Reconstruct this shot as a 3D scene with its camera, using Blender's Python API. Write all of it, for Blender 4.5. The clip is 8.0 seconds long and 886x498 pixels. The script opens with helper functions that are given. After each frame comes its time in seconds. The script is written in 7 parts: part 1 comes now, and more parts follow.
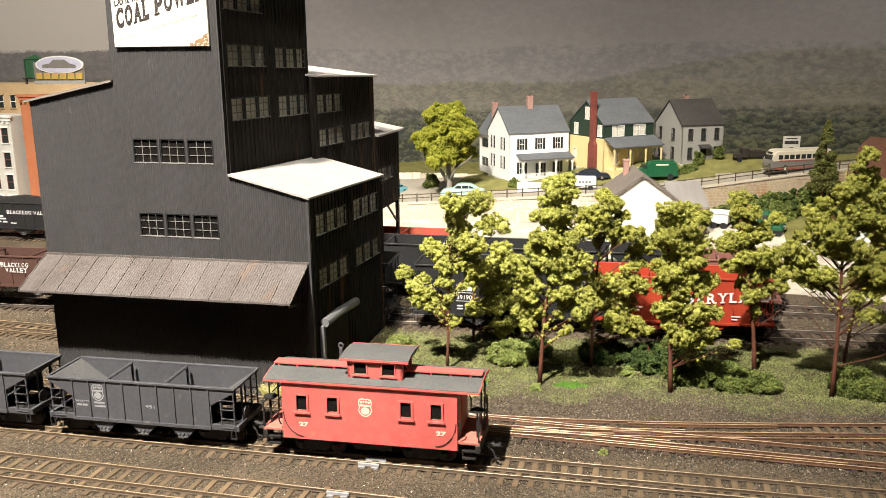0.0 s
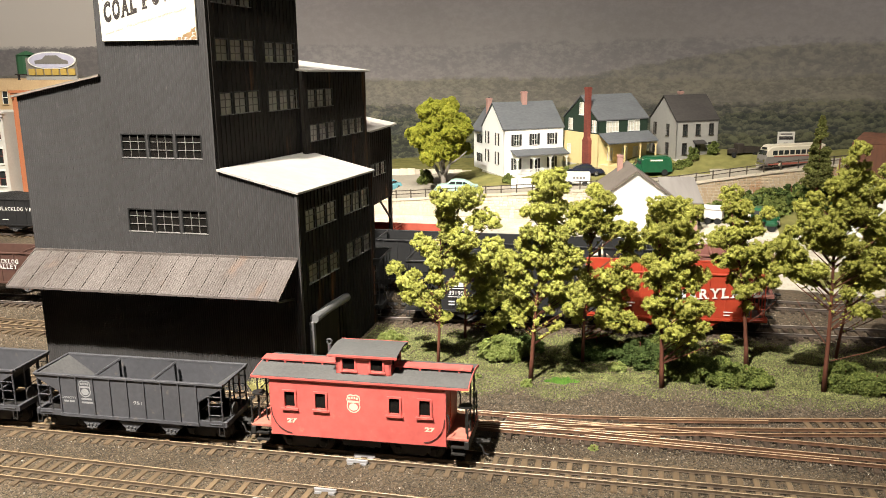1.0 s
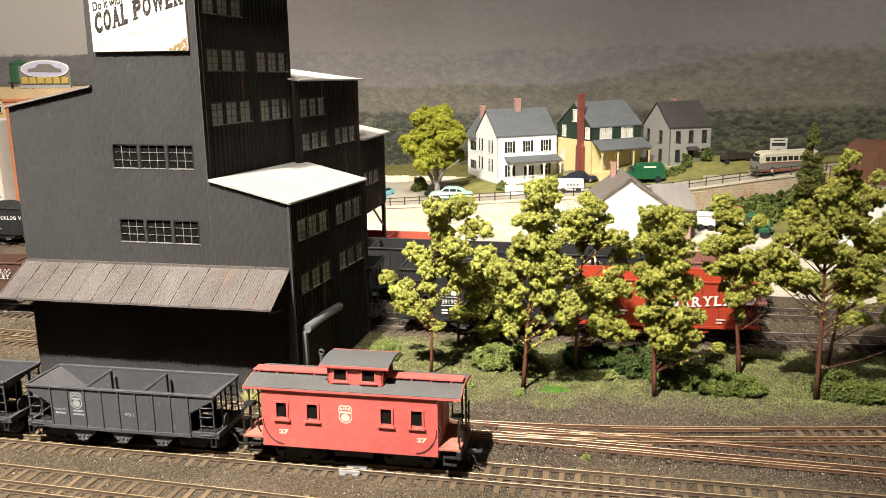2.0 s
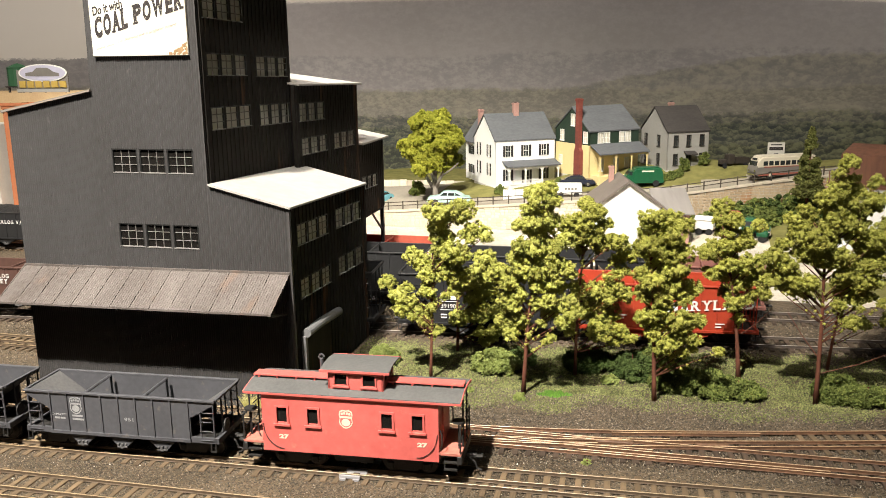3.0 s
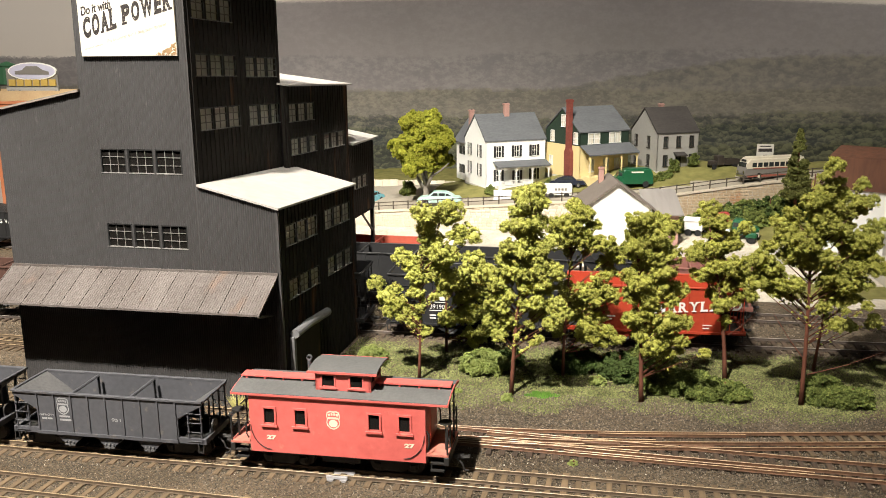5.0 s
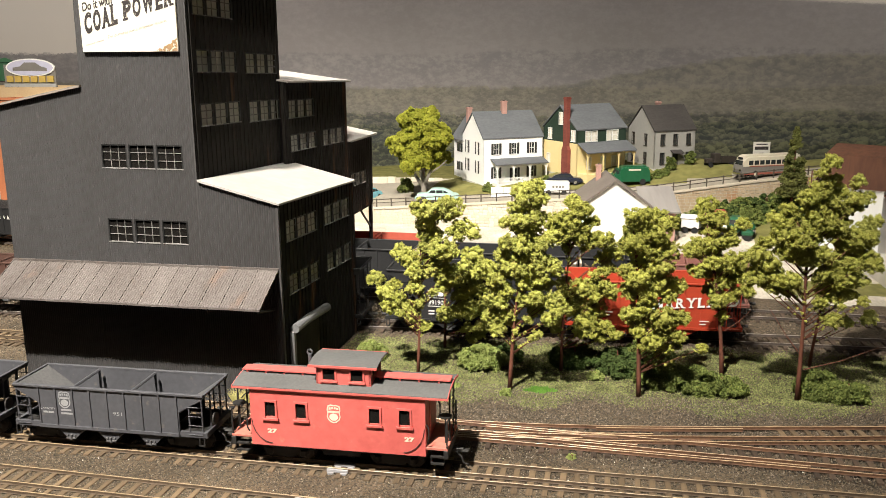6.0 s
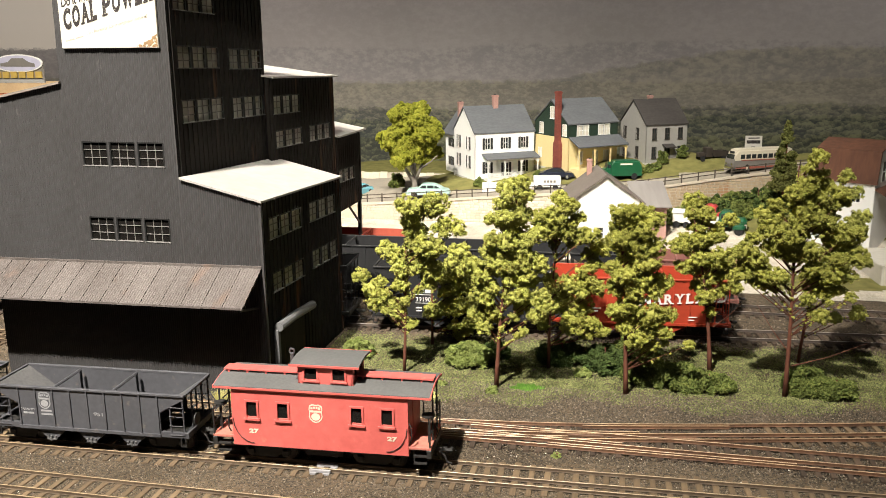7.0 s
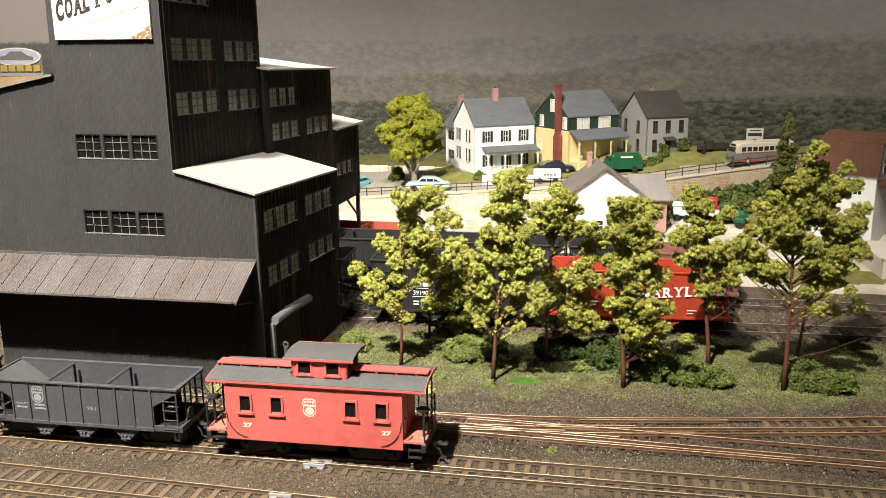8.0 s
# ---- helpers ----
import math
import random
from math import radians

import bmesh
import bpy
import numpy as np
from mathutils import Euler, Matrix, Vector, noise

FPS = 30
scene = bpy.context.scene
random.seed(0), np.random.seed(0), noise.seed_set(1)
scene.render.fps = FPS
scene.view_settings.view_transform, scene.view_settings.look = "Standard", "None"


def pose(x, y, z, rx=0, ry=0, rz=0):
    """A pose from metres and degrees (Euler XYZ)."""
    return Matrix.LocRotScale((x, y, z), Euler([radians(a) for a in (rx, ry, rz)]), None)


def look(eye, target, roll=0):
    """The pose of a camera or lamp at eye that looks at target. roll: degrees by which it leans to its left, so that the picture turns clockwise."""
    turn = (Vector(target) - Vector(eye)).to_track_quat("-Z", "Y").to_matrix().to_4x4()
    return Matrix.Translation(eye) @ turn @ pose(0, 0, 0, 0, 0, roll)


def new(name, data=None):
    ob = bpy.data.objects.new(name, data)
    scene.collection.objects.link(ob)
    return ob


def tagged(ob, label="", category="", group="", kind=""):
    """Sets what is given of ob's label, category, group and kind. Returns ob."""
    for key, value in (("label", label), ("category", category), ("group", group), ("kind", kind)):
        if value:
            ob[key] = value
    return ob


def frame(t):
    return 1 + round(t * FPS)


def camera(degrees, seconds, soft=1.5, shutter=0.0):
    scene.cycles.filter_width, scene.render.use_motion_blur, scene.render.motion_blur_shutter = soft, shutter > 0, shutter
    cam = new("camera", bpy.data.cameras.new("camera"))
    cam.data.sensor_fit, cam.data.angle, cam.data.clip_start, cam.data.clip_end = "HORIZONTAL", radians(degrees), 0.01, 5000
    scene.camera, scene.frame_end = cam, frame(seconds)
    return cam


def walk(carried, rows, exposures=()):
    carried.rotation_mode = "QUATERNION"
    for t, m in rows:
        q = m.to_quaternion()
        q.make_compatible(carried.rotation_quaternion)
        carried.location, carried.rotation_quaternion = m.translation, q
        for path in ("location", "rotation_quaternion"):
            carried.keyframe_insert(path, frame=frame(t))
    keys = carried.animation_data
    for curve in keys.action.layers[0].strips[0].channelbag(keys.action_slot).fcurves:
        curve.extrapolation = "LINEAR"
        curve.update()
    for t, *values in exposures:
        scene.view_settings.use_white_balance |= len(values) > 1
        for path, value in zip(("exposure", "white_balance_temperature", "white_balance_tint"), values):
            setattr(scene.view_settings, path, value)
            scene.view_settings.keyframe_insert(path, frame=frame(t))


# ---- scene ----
cam = camera(54.27, 8.0, soft=0.9)
PATH = [
    (0.0, look((0.02882, 0.01184, 0.18717), (-0.20837, 0.95648, -0.03954), -0.645)),
    (0.5, look((0.02996, 0.0147, 0.18321), (-0.20693, 0.95967, -0.04245), -0.616)),
    (1.0, look((0.03219, 0.01494, 0.18572), (-0.20219, 0.95942, -0.04453), -0.677)),
    (1.5, look((0.03471, 0.01571, 0.18763), (-0.19748, 0.9613, -0.0403), -0.781)),
    (3.0, look((0.03232, 0.01536, 0.18832), (-0.19397, 0.96421, -0.03188), -0.775)),
    (3.5, look((0.03409, 0.01427, 0.19023), (-0.19015, 0.96362, -0.02989), -0.724)),
    (4.0, look((0.03368, 0.01584, 0.18849), (-0.18547, 0.96643, -0.03143), -0.586)),
    (4.5, look((0.03493, 0.01604, 0.19), (-0.18334, 0.96666, -0.03064), -0.542)),
    (6.0, look((0.03346, 0.01145, 0.18892), (-0.17938, 0.96268, -0.03438), -0.332)),
    (6.5, look((0.0336, 0.01154, 0.1897), (-0.17573, 0.96303, -0.03583), -0.378)),
    (7.0, look((0.039, 0.01706, 0.18963), (-0.17032, 0.96742, -0.04058), -0.520)),
    (7.5, look((0.04069, 0.02142, 0.18774), (-0.16943, 0.97059, -0.04662), -0.577)),
    (8.0, look((0.04198, 0.02097, 0.18823), (-0.17054, 0.96898, -0.04864), -0.620)),
]
walk(cam, PATH, exposures=[(0.0, -0.03, 6280, 10), (1.5, -0.04, 6280, 10), (3.0, -0.06, 6280, 10), (4.5, -0.14, 6250, 10), (6.0, -0.15, 6230, 10), (8.0, -0.16, 6220, 10)])

# ---------------------------------------------------------------- room light
MM = 0.001
world = bpy.data.worlds.new("room_air")
world.use_nodes = True
world.node_tree.nodes["Background"].inputs[0].default_value = (0.9, 0.85, 0.8, 1)
world.node_tree.nodes["Background"].inputs[1].default_value = 0.006
scene.world = world


def spot(name, eye, target, watts, size, cone, blend, color):
    data = bpy.data.lights.new(name, "SPOT")
    data.energy, data.shadow_soft_size, data.spot_size, data.spot_blend, data.color = watts, size, radians(cone), blend, color
    ob = new(name, data)
    ob.matrix_world = look(eye, target)
    return ob


WARM = (1.0, 0.915, 0.775)
spot("layout_spot", (-0.25, -0.34, 1.25), (-0.33, 0.54, 0.0), 345, 0.022, 52, 1.0, WARM)
spot("village_spot", (-0.07, 0.10, 1.22), (-0.20, 1.02, 0.02), 109, 0.025, 50, 1.0, WARM)
# weak unseen fill, added to lift the elevator's side and the right-hand trees
spot("side_spot", (0.42, -0.20, 1.25), (0.18, 0.62, 0.02), 16, 0.03, 29, 1.0, WARM)
spot("town_spot", (-0.70, 0.45, 1.30), (-0.92, 1.36, 0.30), 74, 0.03, 50, 1.0, WARM)
spot("hill_spot", (0.62, 0.55, 1.30), (0.60, 1.38, 0.24), 72, 0.03, 50, 1.0, WARM)
room_lamp = bpy.data.lights.new("room_lamp", "AREA")
room_lamp.energy, room_lamp.size, room_lamp.color = 0.9, 0.9, (1.0, 0.90, 0.80)
new("room_lamp", room_lamp).matrix_world = look((-0.2, -0.5, 1.45), (-0.2, -0.2, 0))


# ---------------------------------------------------------------- materials
def mat(name, color, color2=None, scale=900, rough=0.7, bump=0.15, metal=0.0, stretch=(1, 1, 1), rand=0.0, spec=0.4, big=None, wear=None):
    """Two-scale procedural surface. scale: grains per metre; color2: the second tone; rand: tone change from object to object."""
    m = bpy.data.materials.new(name)
    m.use_nodes = True
    t = m.node_tree
    n, l = t.nodes, t.links
    b = n["Principled BSDF"]
    b.inputs["Roughness"].default_value = rough
    b.inputs["Metallic"].default_value = metal
    b.inputs["Specular IOR Level"].default_value = spec
    c2 = color2 or tuple(min(1, c * 0.78) for c in color)
    co = n.new("ShaderNodeTexCoord")
    mp = n.new("ShaderNodeMapping")
    mp.inputs["Scale"].default_value = stretch
    l.new(co.outputs["Object"], mp.inputs[0])
    fine = n.new("ShaderNodeTexNoise")
    fine.inputs["Scale"].default_value, fine.inputs["Detail"].default_value = scale, 4
    coarse = n.new("ShaderNodeTexNoise")
    coarse.inputs["Scale"].default_value, coarse.inputs["Detail"].default_value = big or scale / 9, 3
    l.new(mp.outputs[0], fine.inputs["Vector"])
    l.new(mp.outputs[0], coarse.inputs["Vector"])
    add = n.new("ShaderNodeMath")
    add.operation = "ADD"
    l.new(fine.outputs["Fac"], add.inputs[0])
    l.new(coarse.outputs["Fac"], add.inputs[1])
    ramp = n.new("ShaderNodeMapRange")
    ramp.inputs["From Min"].default_value, ramp.inputs["From Max"].default_value = 0.7, 1.3
    l.new(add.outputs[0], ramp.inputs["Value"])
    mix = n.new("ShaderNodeMix")
    mix.data_type = "RGBA"
    mix.inputs["A"].default_value, mix.inputs["B"].default_value = (*color, 1), (*c2, 1)
    l.new(ramp.outputs[0], mix.inputs["Factor"])
    out = mix.outputs["Result"]
    if wear:
        wn = n.new("ShaderNodeTexNoise")
        wn.inputs["Scale"].default_value, wn.inputs["Detail"].default_value = wear[1], 5
        l.new(mp.outputs[0], wn.inputs["Vector"])
        wr = n.new("ShaderNodeMapRange")
        wr.inputs["From Min"].default_value, wr.inputs["From Max"].default_value = wear[2], wear[2] + 0.12
        l.new(wn.outputs["Fac"], wr.inputs["Value"])
        wm = n.new("ShaderNodeMix")
        wm.data_type = "RGBA"
        wm.inputs["B"].default_value = (*wear[0], 1)
        l.new(out, wm.inputs["A"])
        l.new(wr.outputs[0], wm.inputs["Factor"])
        out = wm.outputs["Result"]
    if rand:
        oi = n.new("ShaderNodeObjectInfo")
        rr = n.new("ShaderNodeMapRange")
        rr.inputs["To Min"].default_value, rr.inputs["To Max"].default_value = 1 - rand, 1 + rand
        l.new(oi.outputs["Random"], rr.inputs["Value"])
        hsv = n.new("ShaderNodeHueSaturation")
        l.new(rr.outputs[0], hsv.inputs["Value"])
        l.new(out, hsv.inputs["Color"])
        out = hsv.outputs["Color"]
    l.new(out, b.inputs["Base Color"])
    if bump:
        bp = n.new("ShaderNodeBump")
        bp.inputs["Strength"].default_value, bp.inputs["Distance"].default_value = bump, 0.6 / scale
        l.new(fine.outputs["Fac"], bp.inputs["Height"])
        l.new(bp.outputs[0], b.inputs["Normal"])
    return m


def leaf_mat(name, color, color2, dark=0.6, glow=0.0):
    """Ground-foam foliage: tone from crumb to crumb by island, and broad drifts."""
    m = bpy.data.materials.new(name)
    m.use_nodes = True
    n, l = m.node_tree.nodes, m.node_tree.links
    b = n["Principled BSDF"]
    b.inputs["Roughness"].default_value = 0.95
    b.inputs["Specular IOR Level"].default_value = 0.12
    geo = n.new("ShaderNodeNewGeometry")
    mix = n.new("ShaderNodeMix")
    mix.data_type = "RGBA"
    mix.inputs["A"].default_value, mix.inputs["B"].default_value = (*color, 1), (*color2, 1)
    l.new(geo.outputs["Random Per Island"], mix.inputs["Factor"])
    co = n.new("ShaderNodeTexCoord")
    no = n.new("ShaderNodeTexNoise")
    no.inputs["Scale"].default_value, no.inputs["Detail"].default_value = 90, 4
    l.new(co.outputs["Object"], no.inputs["Vector"])
    mr = n.new("ShaderNodeMapRange")
    mr.inputs["From Min"].default_value, mr.inputs["From Max"].default_value = 0.3, 0.7
    mr.inputs["To Min"].default_value, mr.inputs["To Max"].default_value = dark, 1.15
    l.new(no.outputs["Fac"], mr.inputs["Value"])
    hsv = n.new("ShaderNodeHueSaturation")
    l.new(mr.outputs[0], hsv.inputs["Value"])
    l.new(mix.outputs["Result"], hsv.inputs["Color"])
    l.new(hsv.outputs["Color"], b.inputs["Base Color"])
    thin = n.new("ShaderNodeBsdfTranslucent")
    l.new(hsv.outputs["Color"], thin.inputs["Color"])
    both = n.new("ShaderNodeMixShader")
    both.inputs[0].default_value = glow
    l.new(b.outputs[0], both.inputs[1])
    l.new(thin.outputs[0], both.inputs[2])
    l.new(both.outputs[0], n["Material Output"].inputs["Surface"])
    return m


def glass_mat(name, color, rough=0.12, clear=0.85):
    m = bpy.data.materials.new(name)
    m.use_nodes = True
    b = m.node_tree.nodes["Principled BSDF"]
    b.inputs["Base Color"].default_value = (*color, 1)
    b.inputs["Roughness"].default_value = rough
    b.inputs["Transmission Weight"].default_value = clear
    b.inputs["IOR"].default_value = 1.16
    return m


def gravel_mat(name, stones, scale, tint=(1, 1, 1), patch=None):
    """Loose crushed stone: one tone per cell, gaps between, and drifts of dust."""
    m = bpy.data.materials.new(name)
    m.use_nodes = True
    n, l = m.node_tree.nodes, m.node_tree.links
    b = n["Principled BSDF"]
    b.inputs["Roughness"].default_value = 0.9
    b.inputs["Specular IOR Level"].default_value = 0.25
    co = n.new("ShaderNodeTexCoord")
    vo = n.new("ShaderNodeTexVoronoi")
    vo.inputs["Scale"].default_value = scale
    l.new(co.outputs["Object"], vo.inputs["Vector"])
    sep = n.new("ShaderNodeSeparateColor")
    l.new(vo.outputs["Color"], sep.inputs[0])
    ramp = n.new("ShaderNodeValToRGB")
    el = ramp.color_ramp.elements
    el[0].color, el[1].color = (*stones[0], 1), (*stones[-1], 1)
    for i, c in enumerate(stones[1:-1]):
        e = el.new((i + 1) / (len(stones) - 1))
        e.color = (*c, 1)
    l.new(sep.outputs[0], ramp.inputs["Fac"])
    no = n.new("ShaderNodeTexNoise")
    no.inputs["Scale"].default_value, no.inputs["Detail"].default_value = 22, 5
    l.new(co.outputs["Object"], no.inputs["Vector"])
    mr = n.new("ShaderNodeMapRange")
    mr.inputs["From Min"].default_value, mr.inputs["From Max"].default_value = 0.35, 0.65
    mr.inputs["To Min"].default_value, mr.inputs["To Max"].default_value = 0.75, 1.25
    l.new(no.outputs["Fac"], mr.inputs["Value"])
    hsv = n.new("ShaderNodeHueSaturation")
    l.new(mr.outputs[0], hsv.inputs["Value"])
    l.new(ramp.outputs["Color"], hsv.inputs["Color"])
    l.new(hsv.outputs["Color"], b.inputs["Base Color"])
    bp = n.new("ShaderNodeBump")
    bp.invert = True
    bp.inputs["Strength"].default_value, bp.inputs["Distance"].default_value = 0.9, 0.5 / scale
    l.new(vo.outputs["Distance"], bp.inputs["Height"])
    l.new(bp.outputs[0], b.inputs["Normal"])
    return m


M = {
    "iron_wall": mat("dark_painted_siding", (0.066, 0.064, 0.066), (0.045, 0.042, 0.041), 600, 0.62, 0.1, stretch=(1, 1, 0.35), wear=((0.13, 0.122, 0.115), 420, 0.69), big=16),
    # side and back boards: shade of the turned-away faces put into a darker colour
    "iron_side": mat("shaded_board_siding", (0.022, 0.019, 0.017), (0.013, 0.0115, 0.0105), 500, 0.8, 0.1, spec=0.15, stretch=(1, 1, 0.15), wear=((0.12, 0.058, 0.03), 70, 0.60)),
    "tin_roof": mat("pale_tin_roof", (0.40, 0.38, 0.36), (0.33, 0.31, 0.29), 160, 0.6, 0.05, big=18),
    "awning": mat("rusty_ribbed_tin", (0.138, 0.120, 0.112), (0.072, 0.058, 0.052), 900, 0.75, 0.45, stretch=(1, 0.5, 0.5), rand=0.05, wear=((0.135, 0.098, 0.08), 90, 0.60), big=45),
    "mullion": mat("grey_window_bars", (0.25, 0.24, 0.23), (0.16, 0.15, 0.145), 900, 0.6, 0.05),
    "dark_mullion": mat("dim_window_bars", (0.12, 0.115, 0.11), (0.08, 0.075, 0.07), 900, 0.6, 0.05),
    "glass": glass_mat("window_glass", (0.06, 0.055, 0.05), 0.1),
    "door_grey": mat("worn_grey_iron", (0.17, 0.17, 0.175), (0.12, 0.12, 0.122), 600, 0.6, 0.1, wear=((0.3, 0.29, 0.28), 200, 0.68)),
    "dusty_glass": glass_mat("dusty_window_glass", (0.50, 0.49, 0.45), 0.45, 0.3),
    "black": mat("black_paint", (0.018, 0.018, 0.018), (0.011, 0.011, 0.011), 900, 0.5, 0.05),
    "interior": mat("dark_interior", (0.02, 0.018, 0.016), None, 300, 0.9, 0.0),
    "dull_tin": mat("dull_tan_roofing", (0.24, 0.205, 0.175), (0.17, 0.145, 0.125), 300, 0.8, 0.1),
    "sign_face": mat("cream_sign_board", (0.66, 0.63, 0.55), (0.60, 0.55, 0.46), 200, 0.5, 0.02, big=30, wear=((0.35, 0.22, 0.10), 130, 0.72)),
    "sign_ink": mat("sign_ink", (0.05, 0.042, 0.04), (0.03, 0.028, 0.028), 700, 0.9, 0.0, spec=0.05, wear=((0.4, 0.37, 0.32), 900, 0.60)),
    "faded_ink": mat("faded_ink", (0.34, 0.30, 0.26), (0.50, 0.46, 0.4), 1200, 0.6, 0.0),
    "brown_stain": mat("brown_stain", (0.36, 0.22, 0.10), (0.14, 0.09, 0.05), 700, 0.7, 0.0),
    "rail": mat("weathered_rail_side", (0.125, 0.09, 0.056), (0.068, 0.046, 0.03), 700, 0.65, 0.05),
    "rail_top": mat("worn_rail_head", (0.36, 0.265, 0.15), (0.23, 0.16, 0.085), 500, 0.44, 0.04, metal=0.12, spec=0.7),
    "bright_rail": mat("bare_rail_side", (0.17, 0.088, 0.048), (0.07, 0.038, 0.022), 500, 0.6, 0.05),
    "bright_rail_top": mat("bright_rail_head", (0.48, 0.335, 0.19), (0.27, 0.165, 0.085), 260, 0.42, 0.04, metal=0.12, spec=0.8, big=30),
    "dark_rail": mat("dull_rail_side", (0.085, 0.065, 0.052), (0.05, 0.04, 0.034), 700, 0.65, 0.05),
    "dark_rail_top": mat("dull_rail_head", (0.36, 0.32, 0.28), (0.22, 0.19, 0.16), 700, 0.35, 0.04, metal=0.12, spec=0.7),
    "tie": mat("stained_tie", (0.155, 0.108, 0.062), (0.088, 0.060, 0.036), 1100, 0.85, 0.35, stretch=(1, 0.15, 1), rand=0.3),
    "dark_tie": mat("dark_tie", (0.082, 0.054, 0.036), (0.046, 0.032, 0.022), 1100, 0.85, 0.35, stretch=(1, 0.15, 1), rand=0.3),
    "joiner": mat("grey_rail_joiner", (0.33, 0.32, 0.33), None, 900, 0.5, 0.05),
    "hopper": mat("slate_grey_car_paint", (0.080, 0.080, 0.090), (0.058, 0.058, 0.065), 420, 0.6, 0.08, big=38, wear=((0.125, 0.112, 0.104), 240, 0.63)),
    "hopper_black": mat("black_car_paint", (0.022, 0.022, 0.023), (0.015, 0.015, 0.016), 420, 0.5, 0.06, big=45),
    "dust": mat("coal_dust_sheet", (0.105, 0.102, 0.102), (0.07, 0.068, 0.07), 700, 0.85, 0.15, big=60),
    "truck": mat("black_truck_iron", (0.03, 0.028, 0.027), (0.018, 0.017, 0.016), 800, 0.55, 0.1),
    "wheel": mat("wheel_iron", (0.06, 0.05, 0.045), (0.03, 0.026, 0.024), 800, 0.45, 0.1, metal=0.4),
    "steel": mat("bare_steel", (0.45, 0.43, 0.4), (0.3, 0.28, 0.26), 800, 0.35, 0.05, metal=0.8),
    "caboose": mat("red_caboose_paint", (0.628, 0.140, 0.122), (0.505, 0.101, 0.088), 260, 0.5, 0.05, big=28, wear=((0.62, 0.20, 0.15), 160, 0.63)),
    "caboose_roof": mat("grey_tarpaper_roof", (0.115, 0.114, 0.112), (0.085, 0.084, 0.083), 700, 0.85, 0.2, big=60),
    "deck": mat("dusty_red_deck", (0.50, 0.19, 0.14), (0.42, 0.13, 0.10), 500, 0.7, 0.1),
    "decal": mat("cream_decal", (0.75, 0.68, 0.55), (0.62, 0.55, 0.42), 900, 0.6, 0.0),
    "grey_decal": mat("worn_grey_decal", (0.36, 0.36, 0.365), (0.20, 0.20, 0.21), 1500, 0.6, 0.0),
    "white_decal": mat("white_decal", (0.75, 0.73, 0.7), (0.62, 0.6, 0.57), 900, 0.6, 0.0),
    "wm_red": mat("orange_red_car_paint", (0.37, 0.046, 0.018), (0.30, 0.035, 0.014), 300, 0.55, 0.05),
    "gon_red": mat("red_oxide_car_paint", (0.34, 0.075, 0.045), (0.27, 0.055, 0.035), 300, 0.6, 0.05),
    "brown_car": mat("brown_car_paint", (0.085, 0.042, 0.032), (0.062, 0.032, 0.025), 300, 0.6, 0.05),
    "coal": mat("loose_coal", (0.03, 0.029, 0.029), (0.012, 0.012, 0.012), 700, 0.4, 0.8),
    "bark": mat("reddish_bark", (0.17, 0.058, 0.032), (0.09, 0.034, 0.021), 900, 0.8, 0.4, stretch=(1, 1, 0.3)),
    "pale_bark": mat("pale_grey_bark", (0.26, 0.235, 0.20), (0.18, 0.155, 0.13), 700, 0.8, 0.4, stretch=(1, 1, 0.3)),
    "leaf": leaf_mat("yellow_green_foam", (0.55, 0.55, 0.145), (0.37, 0.38, 0.088), 0.70, 0.24),
    "leaf_b": leaf_mat("olive_green_foam", (0.52, 0.515, 0.125), (0.33, 0.335, 0.068), 0.68, 0.24),
    "leaf_dark": leaf_mat("dark_green_foam", (0.10, 0.135, 0.04), (0.05, 0.08, 0.022)),
    "leaf_mid": leaf_mat("mid_green_foam", (0.27, 0.31, 0.085), (0.11, 0.145, 0.038), 0.55, 0.22),
    "leaf_bush": leaf_mat("light_bush_foam", (0.38, 0.43, 0.14), (0.24, 0.29, 0.085), 0.75, 0.35),
    "leaf_maple": leaf_mat("bright_yellow_green_foam", (0.42, 0.42, 0.06), (0.30, 0.32, 0.04), 0.7, 0.3),
    "conifer": leaf_mat("conifer_green", (0.20, 0.205, 0.062), (0.11, 0.12, 0.034)),
    "turf": leaf_mat("grey_green_turf", (0.255, 0.26, 0.105), (0.075, 0.088, 0.034), 0.6),
    "turf_bright": leaf_mat("bright_green_turf", (0.17, 0.33, 0.05), (0.07, 0.17, 0.025), 0.7),
    "straw": leaf_mat("straw_tuft", (0.62, 0.56, 0.24), (0.48, 0.46, 0.16), 0.85),
    "stone": mat("buff_field_stone", (0.62, 0.56, 0.45), (0.52, 0.45, 0.34), 350, 0.85, 0.3, rand=0.2, wear=((0.40, 0.22, 0.10), 60, 0.66)),
    "rust_stone": mat("rust_stained_stone", (0.44, 0.35, 0.24), (0.33, 0.245, 0.155), 350, 0.85, 0.3, rand=0.12, stretch=(1, 1, 0.3), wear=((0.34, 0.15, 0.06), 55, 0.55)),
    "streaked_tin": mat("streaked_grey_tin", (0.27, 0.25, 0.235), (0.17, 0.155, 0.15), 120, 0.6, 0.1, stretch=(1, 0.12, 0.12), wear=((0.36, 0.34, 0.32), 60, 0.6)),
    "mortar": mat("pale_mortar", (0.50, 0.44, 0.35), None, 600, 0.9, 0.2),
    "pink_car": mat("faded_red_car_paint", (0.23, 0.10, 0.08), (0.18, 0.075, 0.06), 300, 0.65, 0.05),
    "white_wall": mat("white_clapboard", (0.84, 0.84, 0.82), (0.80, 0.80, 0.78), 300, 0.6, 0.03),
    "white_trim": mat("white_trim", (0.80, 0.79, 0.75), None, 300, 0.6, 0.02),
